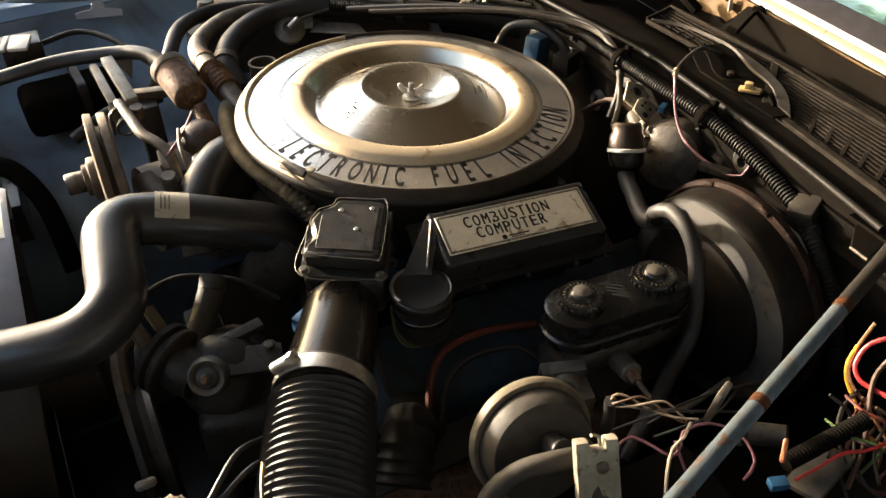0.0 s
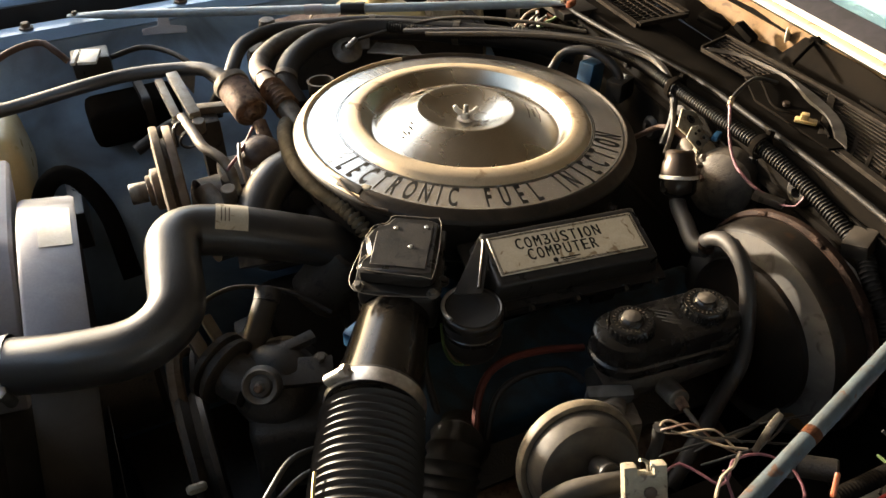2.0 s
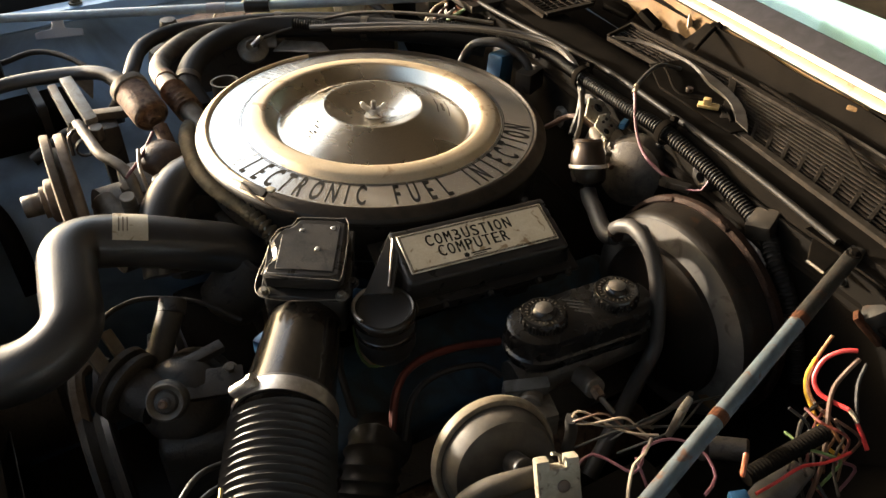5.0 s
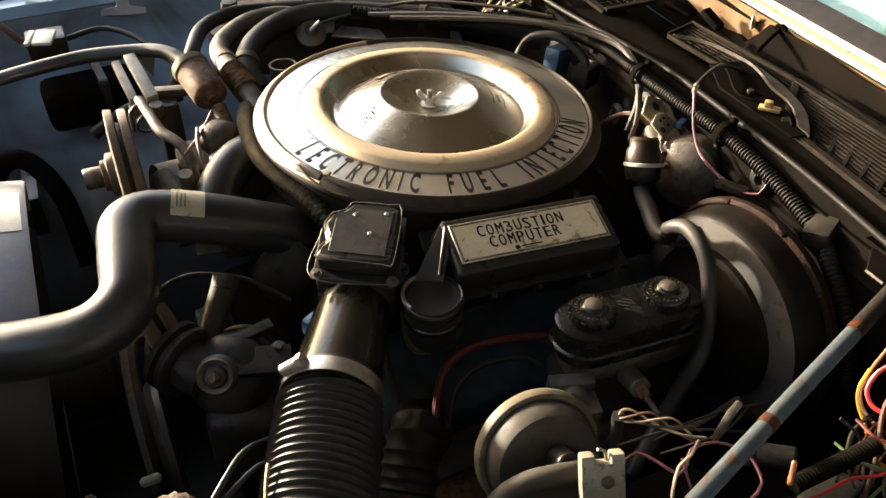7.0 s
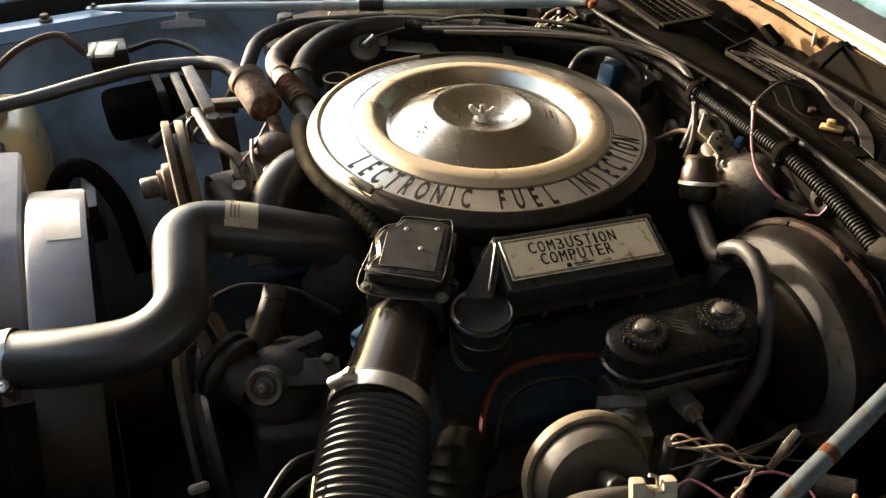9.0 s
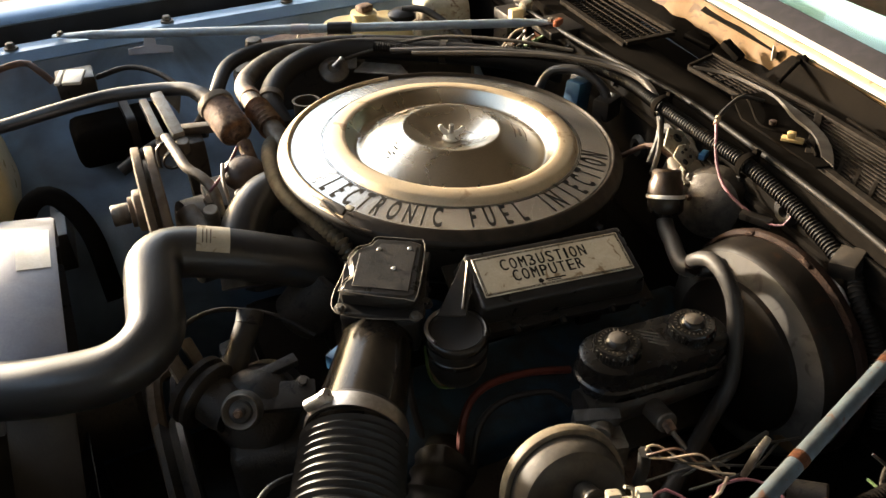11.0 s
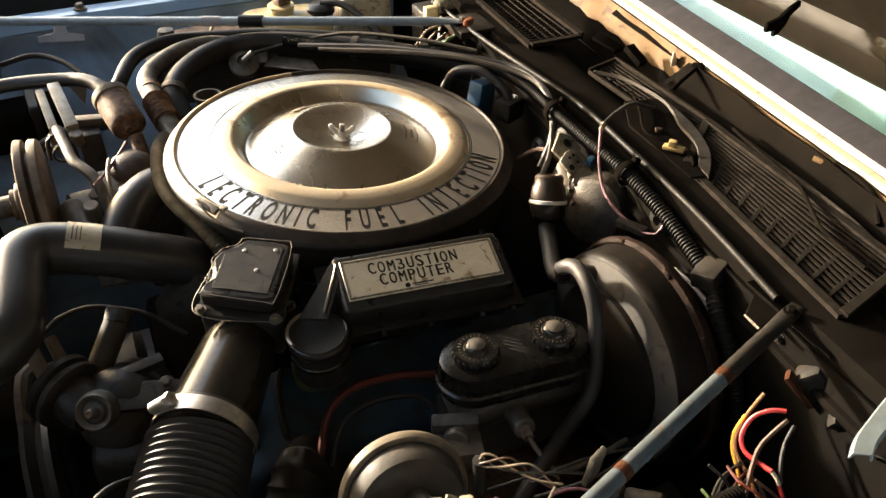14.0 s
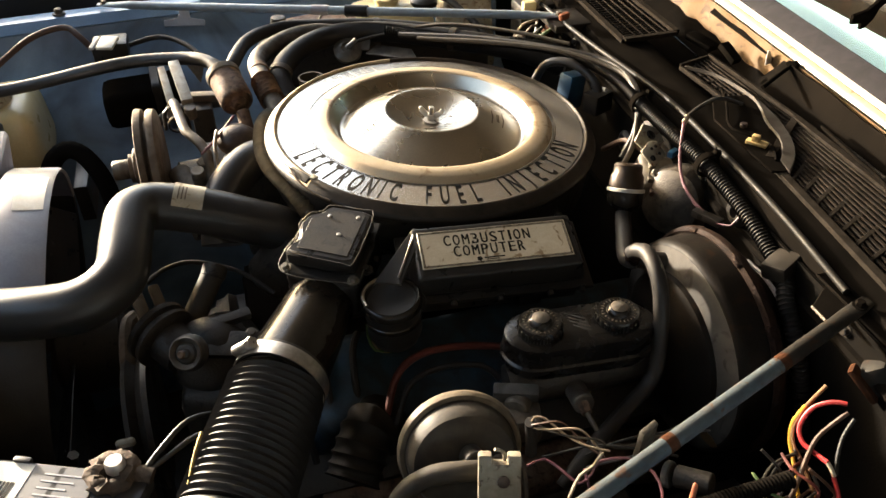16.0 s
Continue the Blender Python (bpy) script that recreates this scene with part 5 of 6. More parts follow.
# ---- braces ----
def brace(name, p, q, r, label, rust=(), paint=None, upper=None):
    """A painted tube flattened at its bolted ends, with rusty stretches."""
    p, q = Vector(p), Vector(q)
    paint = paint or RODBLUE
    k = thing(name, p, label, "brace", "fender braces")
    d = (q - p).normalized()
    part("tube", rod(p + d * 0.045, q - d * 0.045, r, segs=28), paint, k)
    for e, s in ((p, 1), (q, -1)):
        m = along(e - d * s * 0.012, e + d * s * 0.05)
        bm = bmesh.new()
        L = []
        for t, w, h in ((0, r * 0.95, 0.002), (0.012, r * 1.12, 0.0022), (0.026, r * 1.12, 0.004), (0.045, r * 1.03, r * 0.8), (0.062, r * 0.98, r * 0.98)):
            up = m.to_3x3().inverted() @ Vector((0, 0, 1))
            up.z = 0
            up.normalize()
            side = Vector((-up.y, up.x, 0))
            L.append([bm.verts.new(m @ (Vector((0, 0, t)) + side * w * math.cos(a) + up * h * math.sin(a))) for a in (2 * math.pi * i / 20 for i in range(20))])
        for a, b in zip(L, L[1:]):
            for i in range(20):
                bm.faces.new((a[i], a[(i + 1) % 20], b[(i + 1) % 20], b[i]))
        bm.faces.new(L[0][::-1])
        bm.faces.new(L[-1])
        part("end", bm, upper if upper and s > 0 else paint, k)
        screw(e + Vector((0, 0, 0.001)), e + Vector((0, 0, 0.007)), 0.0045, k, "bolt", CAST if name and e.y > 0.5 else COWL)
    for t, w in rust:
        part("rust_patch", tube([p.lerp(q, t - w), p.lerp(q, t), p.lerp(q, t + w)], r + 0.0004, 28, 0.004), RUSTRED, k, "rusty stretch")
    return k


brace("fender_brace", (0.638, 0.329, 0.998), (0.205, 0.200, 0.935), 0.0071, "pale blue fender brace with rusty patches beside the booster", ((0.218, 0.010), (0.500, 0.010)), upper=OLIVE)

nb = bpy.data.objects["fender_brace"]
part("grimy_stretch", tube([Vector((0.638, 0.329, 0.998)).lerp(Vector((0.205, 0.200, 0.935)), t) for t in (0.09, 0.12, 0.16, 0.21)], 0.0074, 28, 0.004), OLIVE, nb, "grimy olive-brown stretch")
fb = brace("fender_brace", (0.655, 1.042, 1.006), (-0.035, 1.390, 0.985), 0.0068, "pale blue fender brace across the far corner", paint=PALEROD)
for t, w, mt, rr in ((0.42, 0.024, BLACK, 0.0095), (0.50, 0.018, SHROUD, 0.0080)):
    p, q = Vector((0.655, 1.042, 1.006)), Vector((-0.035, 1.390, 0.985))
    part("sleeve", tube([p.lerp(q, t - w), p.lerp(q, t + w)], rr, 20, 0.01), mt, fb, "tape and clip on the brace")
part("tab", slab([(-0.035, -0.010), (0.035, -0.010), (0.035, 0.0), (0.01, 0.004), (0.008, 0.02), (-0.008, 0.02), (-0.01, 0.004), (-0.035, 0.0)], 0.003, pose(0.092, 1.345, 0.958, 60, 0, -15)), SHROUD, fb, "grey bent tab")
bk = thing("brace_mount", (0.66, 0.32, 0.97), "black sheet metal brace mount on the cowl", "bracket")
part("plate", slab([(-0.04, -0.05), (0.03, -0.06), (0.035, 0.04), (-0.02, 0.05)], 0.003, pose(0.66, 0.335, 0.990, 6, 8, 15)), COWL, bk)
part("plate_edge", slab([(0.648, 0.379), (0.612, 0.354), (0.611, 0.334), (0.655, 0.345)], 0.003, pose(0, 0, 0.983), 0.0008), COWL, bk)
part("bright_edge", tube([(0.612, 0.354, 0.985), (0.611, 0.334, 0.985)], 0.0014, 6), CAST, bk, "bare worn edge")
part("gusset", slab([(0, 0), (0.09, 0.0), (0.09, 0.05), (0.02, 0.07)], 0.003, pose(0.66, 0.235, 0.975, 0, 12, 10)), COWL, bk)
bk2 = thing("brace_mount", (0.66, 1.06, 0.97), "dirty brace mount with wiring at the far cowl corner", "bracket")
part("plate", box(0.06, 0.07, 0.012, pose(0.668, 1.045, 0.990), 0.003), BLACKM, bk2)
part("tag", box(0.02, 0.008, 0.01, pose(0.655, 1.02, 1.008, 0, 0, 30), 0.003), ORANGE, bk2, "orange plastic tag")

# ---- wiring loom along the cowl ----
lm = thing("wiring_loom", (0.64, 0.6, 0.99), "black ribbed wiring loom along the cowl", "wiring")
LP = [(0.40, 1.125, 0.985), (0.485, 1.03, 0.993), (0.57, 0.975, 0.998), (0.626, 0.90, 1.000), (0.642, 0.82, 1.002), (0.641, 0.74, 1.000), (0.640, 0.66, 0.999), (0.641, 0.585, 0.998), (0.640, 0.50, 0.986), (0.633, 0.422, 0.968), (0.621, 0.396, 0.958), (0.618, 0.377, 0.944), (0.618, 0.362, 0.926), (0.621, 0.346, 0.89), (0.625, 0.33, 0.84)]
part("conduit", tube(LP, 0.0092, 18, ribs=(0.0042, 0.0013)), BARBLACK, lm)
for p, a in (((0.641, 0.585, 0.998), 0), ((0.641, 0.742, 1.0), 5)):
    part("cable_tie", lathe([(0.0120, -0.004), (0.0142, -0.004), (0.0148, 0.0), (0.0142, 0.004), (0.0120, 0.004)], along(p, (p[0], p[1] - 1, p[2] - 0.05)), 28, closed=True), COWL, lm, "black plastic loom tie")
    part("cable_tie", box(0.009, 0.007, 0.010, pose(p[0] + 0.010, p[1] + 0.002, p[2] + 0.006, 0, 20, 0), 0.002), COWL, lm)
bm = box(0.034, 0.026, 0.018, pose(0.634, 0.423, 0.966, -12, -6, 25), 0.003)
part("loom_clip", bm, EDGE, lm, "square black loom clip")
for nm, m_, pts, r in (("cable", RUBBER, [(0.41, 1.085, 0.99), (0.50, 1.0, 1.006), (0.575, 0.915, 1.016), (0.635, 0.85, 1.016), (0.648, 0.79, 1.012), (0.640, 0.745, 0.998), (0.626, 0.72, 0.975), (0.60, 0.70, 0.95)], 0.0045),
                      ("cable", GREYHOSE, [(0.43, 1.05, 0.995), (0.52, 0.965, 1.010), (0.59, 0.89, 1.018), (0.640, 0.82, 1.015), (0.645, 0.77, 1.008), (0.634, 0.735, 0.99), (0.616, 0.705, 0.965), (0.59, 0.68, 0.95)], 0.0035),
                      ("cable", BROWN, [(0.60, 0.62, 0.945), (0.625, 0.68, 0.955), (0.615, 0.72, 0.962), (0.605, 0.76, 0.93)], 0.0035)):
    solo(nm, tube(pts, r, 8), m_, "thin cable tied to the wiring loom", "cable", "loom cables")
solo("ground_cable", tube([(0.345, 1.147, 0.962), (0.40, 1.14, 0.972), (0.48, 1.08, 1.0), (0.56, 0.99, 1.012), (0.62, 0.92, 1.012)], 0.0028, 8), GREYHOSE, "thin braided cable from the far bracket", "cable", "loom cables")
pw = thing("sensor_wire", (0.65, 0.6, 0.98), "pink and black sensor wire with a plug", "wire")
part("wire", tube([(0.745, 0.68, 1.012), (0.715, 0.685, 1.022), (0.676, 0.668, 1.024), (0.648, 0.652, 1.021)], 0.0026, 8), RUBBER, pw)
part("wire", tube([(0.648, 0.652, 1.021), (0.640, 0.640, 1.013), (0.629, 0.620, 0.990), (0.622, 0.595, 0.972), (0.618, 0.560, 0.966), (0.620, 0.540, 0.965)], 0.0019, 8), PINK, pw)
part("tape", tube([(0.654, 0.656, 1.022), (0.645, 0.648, 1.018)], 0.0034, 8), BEIGE, pw)
part("plug", box(0.034, 0.011, 0.009, pose(0.6195, 0.536, 0.958, 0, 0, -62), 0.002), BLACK, pw, "black plastic plug")
part("wire", tube([(0.622, 0.522, 0.964), (0.630, 0.508, 0.968), (0.640, 0.508, 0.982), (0.648, 0.512, 0.99)], 0.0013, 6), PINK, pw)
solo("cowl_wire", tube([(0.742, 0.722, 1.013), (0.728, 0.690, 1.014), (0.716, 0.668, 1.014), (0.704, 0.648, 1.013), (0.700, 0.630, 1.011), (0.708, 0.612, 1.011), (0.718, 0.592, 1.0115), (0.716, 0.572, 1.0115), (0.705, 0.552, 1.010)], 0.0017, 8), COWL, "loose black wire over the cowl", "wire")
cr = thing("solenoid", (0.62, 0.87, 0.94), "blue and black solenoid behind the air cleaner", "solenoid")
part("body", box(0.034, 0.024, 0.05, pose(0.610, 0.890, 0.93, 0, 10, 25), 0.004), WBLUE, cr, "blue plastic body")
part("cover", box(0.036, 0.026, 0.03, pose(0.640, 0.855, 0.935, 0, 0, 25), 0.004), BLACK, cr)
part("hose", tube([(0.575, 0.935, 0.955), (0.590, 0.925, 0.985), (0.618, 0.895, 0.992), (0.637, 0.865, 0.975), (0.640, 0.85, 0.95)], 0.0065, 10), HOSE, cr)

# ---- far side hoses and brackets ----
rc = thing("rusty_canister", (0.155, 0.97, 0.92), "rusty steel air-pump canister", "canister")
CA, CB = Vector((0.137, 1.030, 0.990)), Vector((0.155, 0.952, 0.964))
part("body", lathe([(0, -0.006), (0.012, -0.006), (0.014, 0.0), (0.020, 0.003), (0.0225, 0.006), (0.0225, 0.010), (0.0222, 0.012), (0.0226, 0.040), (0.0226, 0.062), (0.0218, 0.0655), (0.0200, 0.0670), (0.0185, 0.0645), (0.012, 0.066), (0.008, 0.074), (0, 0.075)], along(CA, CB), 40), RUST, rc)
part("band", lathe([(0.0222, 0.003), (0.0240, 0.004), (0.0244, 0.009), (0.0238, 0.014), (0.0222, 0.015)], along(CA, CB), 40), CAST, rc, "dull steel crimp band")
part("spout", rod(CB, CB + Vector((0.004, -0.035, -0.03)), 0.009), RUST, rc)
ah = thing("air_hose", (0.09, 1.1, 0.98), "dusty rubber hose curving from the canister to the tank", "hose")
part("tube", tube([(0.139, 1.034, 0.985), (0.128, 1.062, 0.989), (0.112, 1.085, 0.990), (0.086, 1.108, 0.986), (0.022, 1.134, 0.980), (-0.046, 1.142, 0.972), (-0.141, 1.160, 0.953), (-0.23, 1.172, 0.942)], 0.0094, 18), HOSE, ah)
part("cuff", tube([(0.137, 1.040, 0.986), (0.1335, 1.050, 0.987), (0.128, 1.062, 0.989)], 0.0104, 18), RUBBER, ah, "dark swollen hose end")
cv = thing("check_valve", (0.155, 0.9, 0.90), "dark round check valve under the canister", "valve")
part("body", lathe([(0, -0.022), (0.014, -0.019), (0.024, -0.006), (0.027, 0.002), (0.025, 0.010), (0.014, 0.019), (0, 0.021)], Matrix.Translation((0.140, 0.897, 0.950)), 32), BROWNM, cv)
part("bolt", rod((0.168, 0.885, 0.93), (0.168, 0.884, 0.952), 0.005), CAST, cv)
part("stem", rod((0.145, 0.905, 0.80), (0.145, 0.905, 0.945), 0.010), DARKCAST, cv)
part("wire", tube([(0.142, 0.925, 0.972), (0.120, 0.890, 0.965), (0.094, 0.865, 0.955)], 0.002, 6), PINK, cv)
part("wire", tube([(0.118, 0.895, 0.970), (0.112, 0.870, 0.962), (0.112, 0.850, 0.945), (0.114, 0.835, 0.915)], 0.0024, 6), BEIGE, cv)
pp = thing("steel_pipe", (0.2, 1.05, 0.95), "bent steel air pipe with a ribbed red-brown boot", "pipe")
part("pipe", tube([(0.208, 0.935, 0.945), (0.203, 0.955, 0.955), (0.196, 0.99, 0.966), (0.191, 1.05, 0.968), (0.191, 1.105, 0.966), (0.212, 1.150, 0.966), (0.262, 1.195, 0.966), (0.32, 1.205, 0.96), (0.40, 1.2, 0.93)], 0.0135, 20), CAST, pp)
part("boot", tube([(0.1985, 0.975, 0.963), (0.1945, 1.005, 0.967), (0.192, 1.03, 0.968)], 0.0178, 20, ribs=(0.009, 0.003)), RUST, pp, "ribbed red-brown boot")
part("collar", tube([(0.191, 1.062, 0.968), (0.191, 1.074, 0.968)], 0.0150, 20), RUST, pp)
HH = [(0.225, 1.03, 0.93), (0.222, 1.08, 0.955), (0.262, 1.142, 0.963), (0.326, 1.178, 0.966), (0.406, 1.160, 0.967), (0.50, 1.095, 0.967), (0.58, 1.03, 0.965), (0.645, 0.98, 0.95)]
hh = thing("heater_hose", HH[3], "thick black heater hose behind the air cleaner", "hose", "heater hoses")
part("tube", tube(HH, 0.0165, 18), RUBBER, hh)
for i in (1, 5):
    p = Vector(HH[i])
    part("clamp", lathe([(0.0165 - 0.001, -0.005), (0.0165 + 0.0016, -0.005), (0.0165 + 0.0016, 0.005), (0.0165 - 0.001, 0.005)], along(p, p + Vector(HH[i + 1]) - Vector(HH[i - 1])), 28, closed=True), CAST, hh, "dull steel hose clamp")
HH = [(0.12, 1.14, 0.90), (0.150, 1.120, 0.955), (0.185, 1.190, 0.968), (0.240, 1.230, 0.968), (0.31, 1.225, 0.966), (0.40, 1.205, 0.963), (0.52, 1.16, 0.955)]
hh = thing("heater_hose", HH[3], "black heater hose along the far side", "hose", "heater hoses")
part("tube", tube(HH, 0.0105, 18), RUBBER, hh)
for i in (1, 5):
    p = Vector(HH[i])
    part("clamp", lathe([(0.0105 - 0.001, -0.005), (0.0105 + 0.0016, -0.005), (0.0105 + 0.0016, 0.005), (0.0105 - 0.001, 0.005)], along(p, p + Vector(HH[i + 1]) - Vector(HH[i - 1])), 28, closed=True), CAST, hh, "dull steel hose clamp")
solo("bypass_hose", tube([(0.100, 0.765, 0.880), (0.108, 0.798, 0.918), (0.135, 0.835, 0.938), (0.172, 0.862, 0.938), (0.22, 0.87, 0.90)], 0.025, 20), HOSE, "thick bypass hose under the air cleaner", "hose")
fd = thing("diaphragm", (0.34, 1.15, 0.93), "grey vacuum diaphragm on a bracket", "diaphragm")
part("cup", lathe([(0, 0), (0.020, 0), (0.023, 0.004), (0.023, 0.010), (0.018, 0.014), (0.010, 0.016), (0.008, 0.012), (0, 0.012)], along((0.340, 1.156, 0.942), (0.336, 1.138, 0.966)), 32), CAST, fd)
part("bracket", slab([(-0.03, -0.02), (0.03, -0.02), (0.03, 0.025), (-0.02, 0.03)], 0.003, pose(0.350, 1.166, 0.955, 25, 0, -20)), CAST, fd)
part("bracket", slab([(-0.04, -0.012), (0.05, -0.02), (0.03, 0.014), (-0.03, 0.02)], 0.003, pose(0.405, 1.125, 0.945, 5, 0, -30)), CAST, fd)
part("spout", rod((0.337, 1.146, 0.955), (0.352, 1.142, 0.968), 0.004), ZINC, fd)
eg = thing("oil_filler", (0.255, 1.02, 0.93), "small open steel filler neck", "neck")
part("neck", lathe([(0.016, 0), (0.018, 0), (0.018, 0.03), (0.0195, 0.033), (0.016, 0.033), (0.0155, 0.0)], pose(0.262, 1.035, 0.930), 32), GREYHOSE, eg)
st = thing("shock_tower", (0.3, 1.27, 0.85), "rusty shock mount with a dark stud", "shock mount")
part("plate", box(0.12, 0.10, 0.04, pose(0.315, 1.285, 0.915, -8, 0, 12), 0.008), RUST, st)
part("stud", lathe([(0, 0), (0.026, 0), (0.026, 0.02), (0.018, 0.03), (0.012, 0.055), (0, 0.057)], pose(0.245, 1.275, 0.915), 28), DARKCAST, st)
part("wire", tube([(0.30, 1.24, 0.96), (0.33, 1.27, 0.975), (0.36, 1.25, 0.97), (0.34, 1.225, 0.965)], 0.002, 6), BEIGE, st)
solo("bay_apron", box(0.40, 0.05, 0.2, pose(0.40, 1.235, 0.74, 0, 0, -8), 0.02), DARKCAST, "dark heater box side behind the hoses", "housing")

wt = thing("washer_tank", (0.45, 1.29, 0.85), "yellowed plastic washer tank with hoses in its lid", "tank")
part("body", box(0.165, 0.10, 0.135, pose(0.440, 1.285, 0.835, 0, 0, -6), 0.036, 6, 0.92), YELLOWED, wt)
part("neck", lathe([(0.02, 0), (0.02, 0.008), (0.022, 0.010), (0.022, 0.016), (0, 0.017)], pose(0.435, 1.28, 0.966), 28), YELLOWED, wt)
part("plug", box(0.025, 0.02, 0.012, pose(0.437, 1.28, 0.982, 0, 0, 20), 0.004), RUST, wt, "brown plug")
part("cap", lathe([(0, 0), (0.024, 0), (0.024, 0.008), (0.016, 0.014), (0, 0.014)], pose(0.498, 1.265, 0.966), 28), BLACK, wt, "black cap")
part("hose", tube([(0.50, 1.265, 0.980), (0.53, 1.24, 0.982), (0.56, 1.19, 0.96), (0.585, 1.14, 0.93)], 0.006, 10), RUBBER, wt)
wt2 = thing("overflow_tank", (0.57, 1.3, 0.85), "pale plastic tank beside the washer tank", "tank")
part("body", box(0.105, 0.09, 0.15, pose(0.578, 1.285, 0.84, 0, 0, -6), 0.016, 3, 0.82), CREAM, wt2)
part("rib", box(0.06, 0.05, 0.006, pose(0.578, 1.285, 0.989, 0, 0, -6), 0.002), CREAM, wt2)
fz = thing("relay_block", (0.66, 1.15, 0.9), "far corner wiring block with brass and cream plugs", "wiring")
part("block", box(0.07, 0.05, 0.06, pose(0.665, 1.16, 0.93), 0.006), BLACKM, fz)
for i, (x, y, z, mt) in enumerate(((0.635, 1.115, 0.985, YELLOWED), (0.655, 1.125, 0.992, CREAM), (0.610, 1.10, 0.94, CREAM), (0.648, 1.075, 0.955, RUSTRED), (0.66, 1.15, 1.0, CAST), (0.69, 1.17, 1.0, CAST))):
    part("plug", box(0.022, 0.014, 0.022, pose(x, y, z, 10 * i, 0, 30 * i), 0.003), mt, fz)
for i in range(4):
    part("wire", tube([(0.60 + 0.015 * i, 1.10, 0.95), (0.61 + 0.012 * i, 1.075 - 0.01 * i, 0.985), (0.64, 1.09, 0.985 - 0.01 * i), (0.655, 1.12, 0.985)], 0.0022, 6), (BEIGE, BROWN, RUBBER, GREEN)[i], fz)

# air-conditioning compressor and its brackets
cp = thing("compressor", (0.08, 0.93, 0.80), "dirty compressor with a grooved belt pulley", "compressor")
PM = along((-0.019, 0.900, 0.931), (0.080, 0.898, 0.931))
part("body", tube([(0.06, 0.91, 0.862), (0.12, 0.92, 0.858), (0.20, 0.93, 0.855)], 0.055, 28, 0.03), DARKCAST, cp)
pu = part("pulley", lathe([(0, 0.036), (0.05, 0.037), (0.0720, 0.0385), (0.0740, 0.0395), (0.0745, 0.041), (0.0735, 0.0475), (0.058, 0.0485), (0.058, 0.0525), (0.0715, 0.0535), (0.0725, 0.055), (0.0720, 0.0625), (0.070, 0.064), (0, 0.065)], PM, 72), BELT, cp, "worn grooved pulley")
part("clutch", lathe([(0, 0.020), (0.016, 0.0205), (0.0185, 0.021), (0.0185, 0.026), (0.021, 0.027), (0.0245, 0.028), (0.0255, 0.030), (0.0255, 0.037), (0, 0.038)], PM, 40), BELT, pu, "worn clutch plate")
part("hub", lathe([(0, 0.003), (0.007, 0.003), (0.0075, 0.0), (0.0118, 0.0), (0.0128, 0.0015), (0.0128, 0.0195), (0, 0.020)], PM, 32), CAST, pu)
part("head", box(0.05, 0.06, 0.04, pose(0.115, 0.925, 0.885, 12, 0, 0), 0.008), DARKCAST, cp)
part("service_pipe", tube([(0.066, 1.000, 0.968), (0.072, 0.960, 0.965), (0.078, 0.925, 0.960), (0.092, 0.900, 0.955), (0.100, 0.880, 0.945), (0.100, 0.86, 0.92)], 0.0066, 12), CAST, cp)
part("ring", lathe([(0.012, -0.002), (0.0145, -0.002), (0.0145, 0.002), (0.012, 0.002)], along((0.068, 0.975, 0.948), (0.075, 0.94, 0.94)), 24, closed=True), BLACK, cp)
part("ring", tube([(0.050, 0.975, 0.940), (0.052, 0.985, 0.962), (0.066, 0.985, 0.968), (0.080, 0.975, 0.955), (0.082, 0.965, 0.94)], 0.0025, 6), BLACK, cp)
part("union", rod((0.062, 0.865, 0.935), (0.075, 0.825, 0.920), 0.014), CAST, cp)
part("union", rod((0.0875, 0.828, 0.935), (0.087, 0.823, 0.957), 0.0085), CAST, cp)
part("nut", rod((0.095, 0.88, 0.925), (0.094, 0.875, 0.940), 0.009, segs=6), CAST, cp)
part("nut", rod((0.130, 0.855, 0.925), (0.130, 0.850, 0.952), 0.011, segs=12), CREAM, cp, "pale dusty cap")
ab = thing("mount_bracket", (0.09, 1.1, 0.9), "pale aluminium compressor bracket of two arms", "bracket")
for p, q, w in (((0.0525, 1.102, 0.973), (0.0610, 1.026, 0.950), 0.011), ((0.0715, 1.104, 0.978), (0.0835, 1.018, 0.954), 0.016)):
    p, q = Vector(p), Vector(q)
    a = math.degrees(math.atan2(q.y - p.y, q.x - p.x))
    part("arm", box((q - p).length, w, 0.010, Matrix.Translation((p + q) / 2) @ pose(0, 0, 0, 0, 0, a) @ pose(0, 0, 0, 0, 16, 0), 0.002), ALU, ab)
for x, y, z in ((0.0600, 1.022, 0.948), (0.0845, 1.010, 0.950)):
    part("boss", rod((x, y, z - 0.012), (x + 0.001, y - 0.004, z + 0.006), 0.0085, segs=16), CAST, ab, "dirty cast boss at the arm's foot")
part("cross_bar", box(0.075, 0.016, 0.012, pose(0.118, 1.055, 0.938, 0, 0, -14), 0.003), CAST, ab)
part("leg", box(0.03, 0.03, 0.12, pose(0.10, 1.04, 0.82), 0.004), DARKCAST, ab)
rl = thing("relay", (-0.03, 1.26, 0.9), "black relay with a white cap on the far fender", "relay")
part("body", box(0.055, 0.05, 0.03, pose(-0.028, 1.270, 0.938), 0.005), BLACK, rl)
for x, w in ((-0.0480, 0.007), (-0.0285, 0.027)):
    part("cap", box(w, 0.036, 0.005, pose(x, 1.243 - 0.3 * (x + 0.03), 0.970, 8, 0, -18), 0.0015), WHITE, rl, "white plastic cap")
part("wire", tube([(-0.06, 1.275, 0.958), (-0.075, 1.285, 0.975), (-0.095, 1.30, 0.985), (-0.15, 1.29, 0.975), (-0.22, 1.24, 0.94)], 0.0050, 10), BROWN, rl, "brown taped wire")
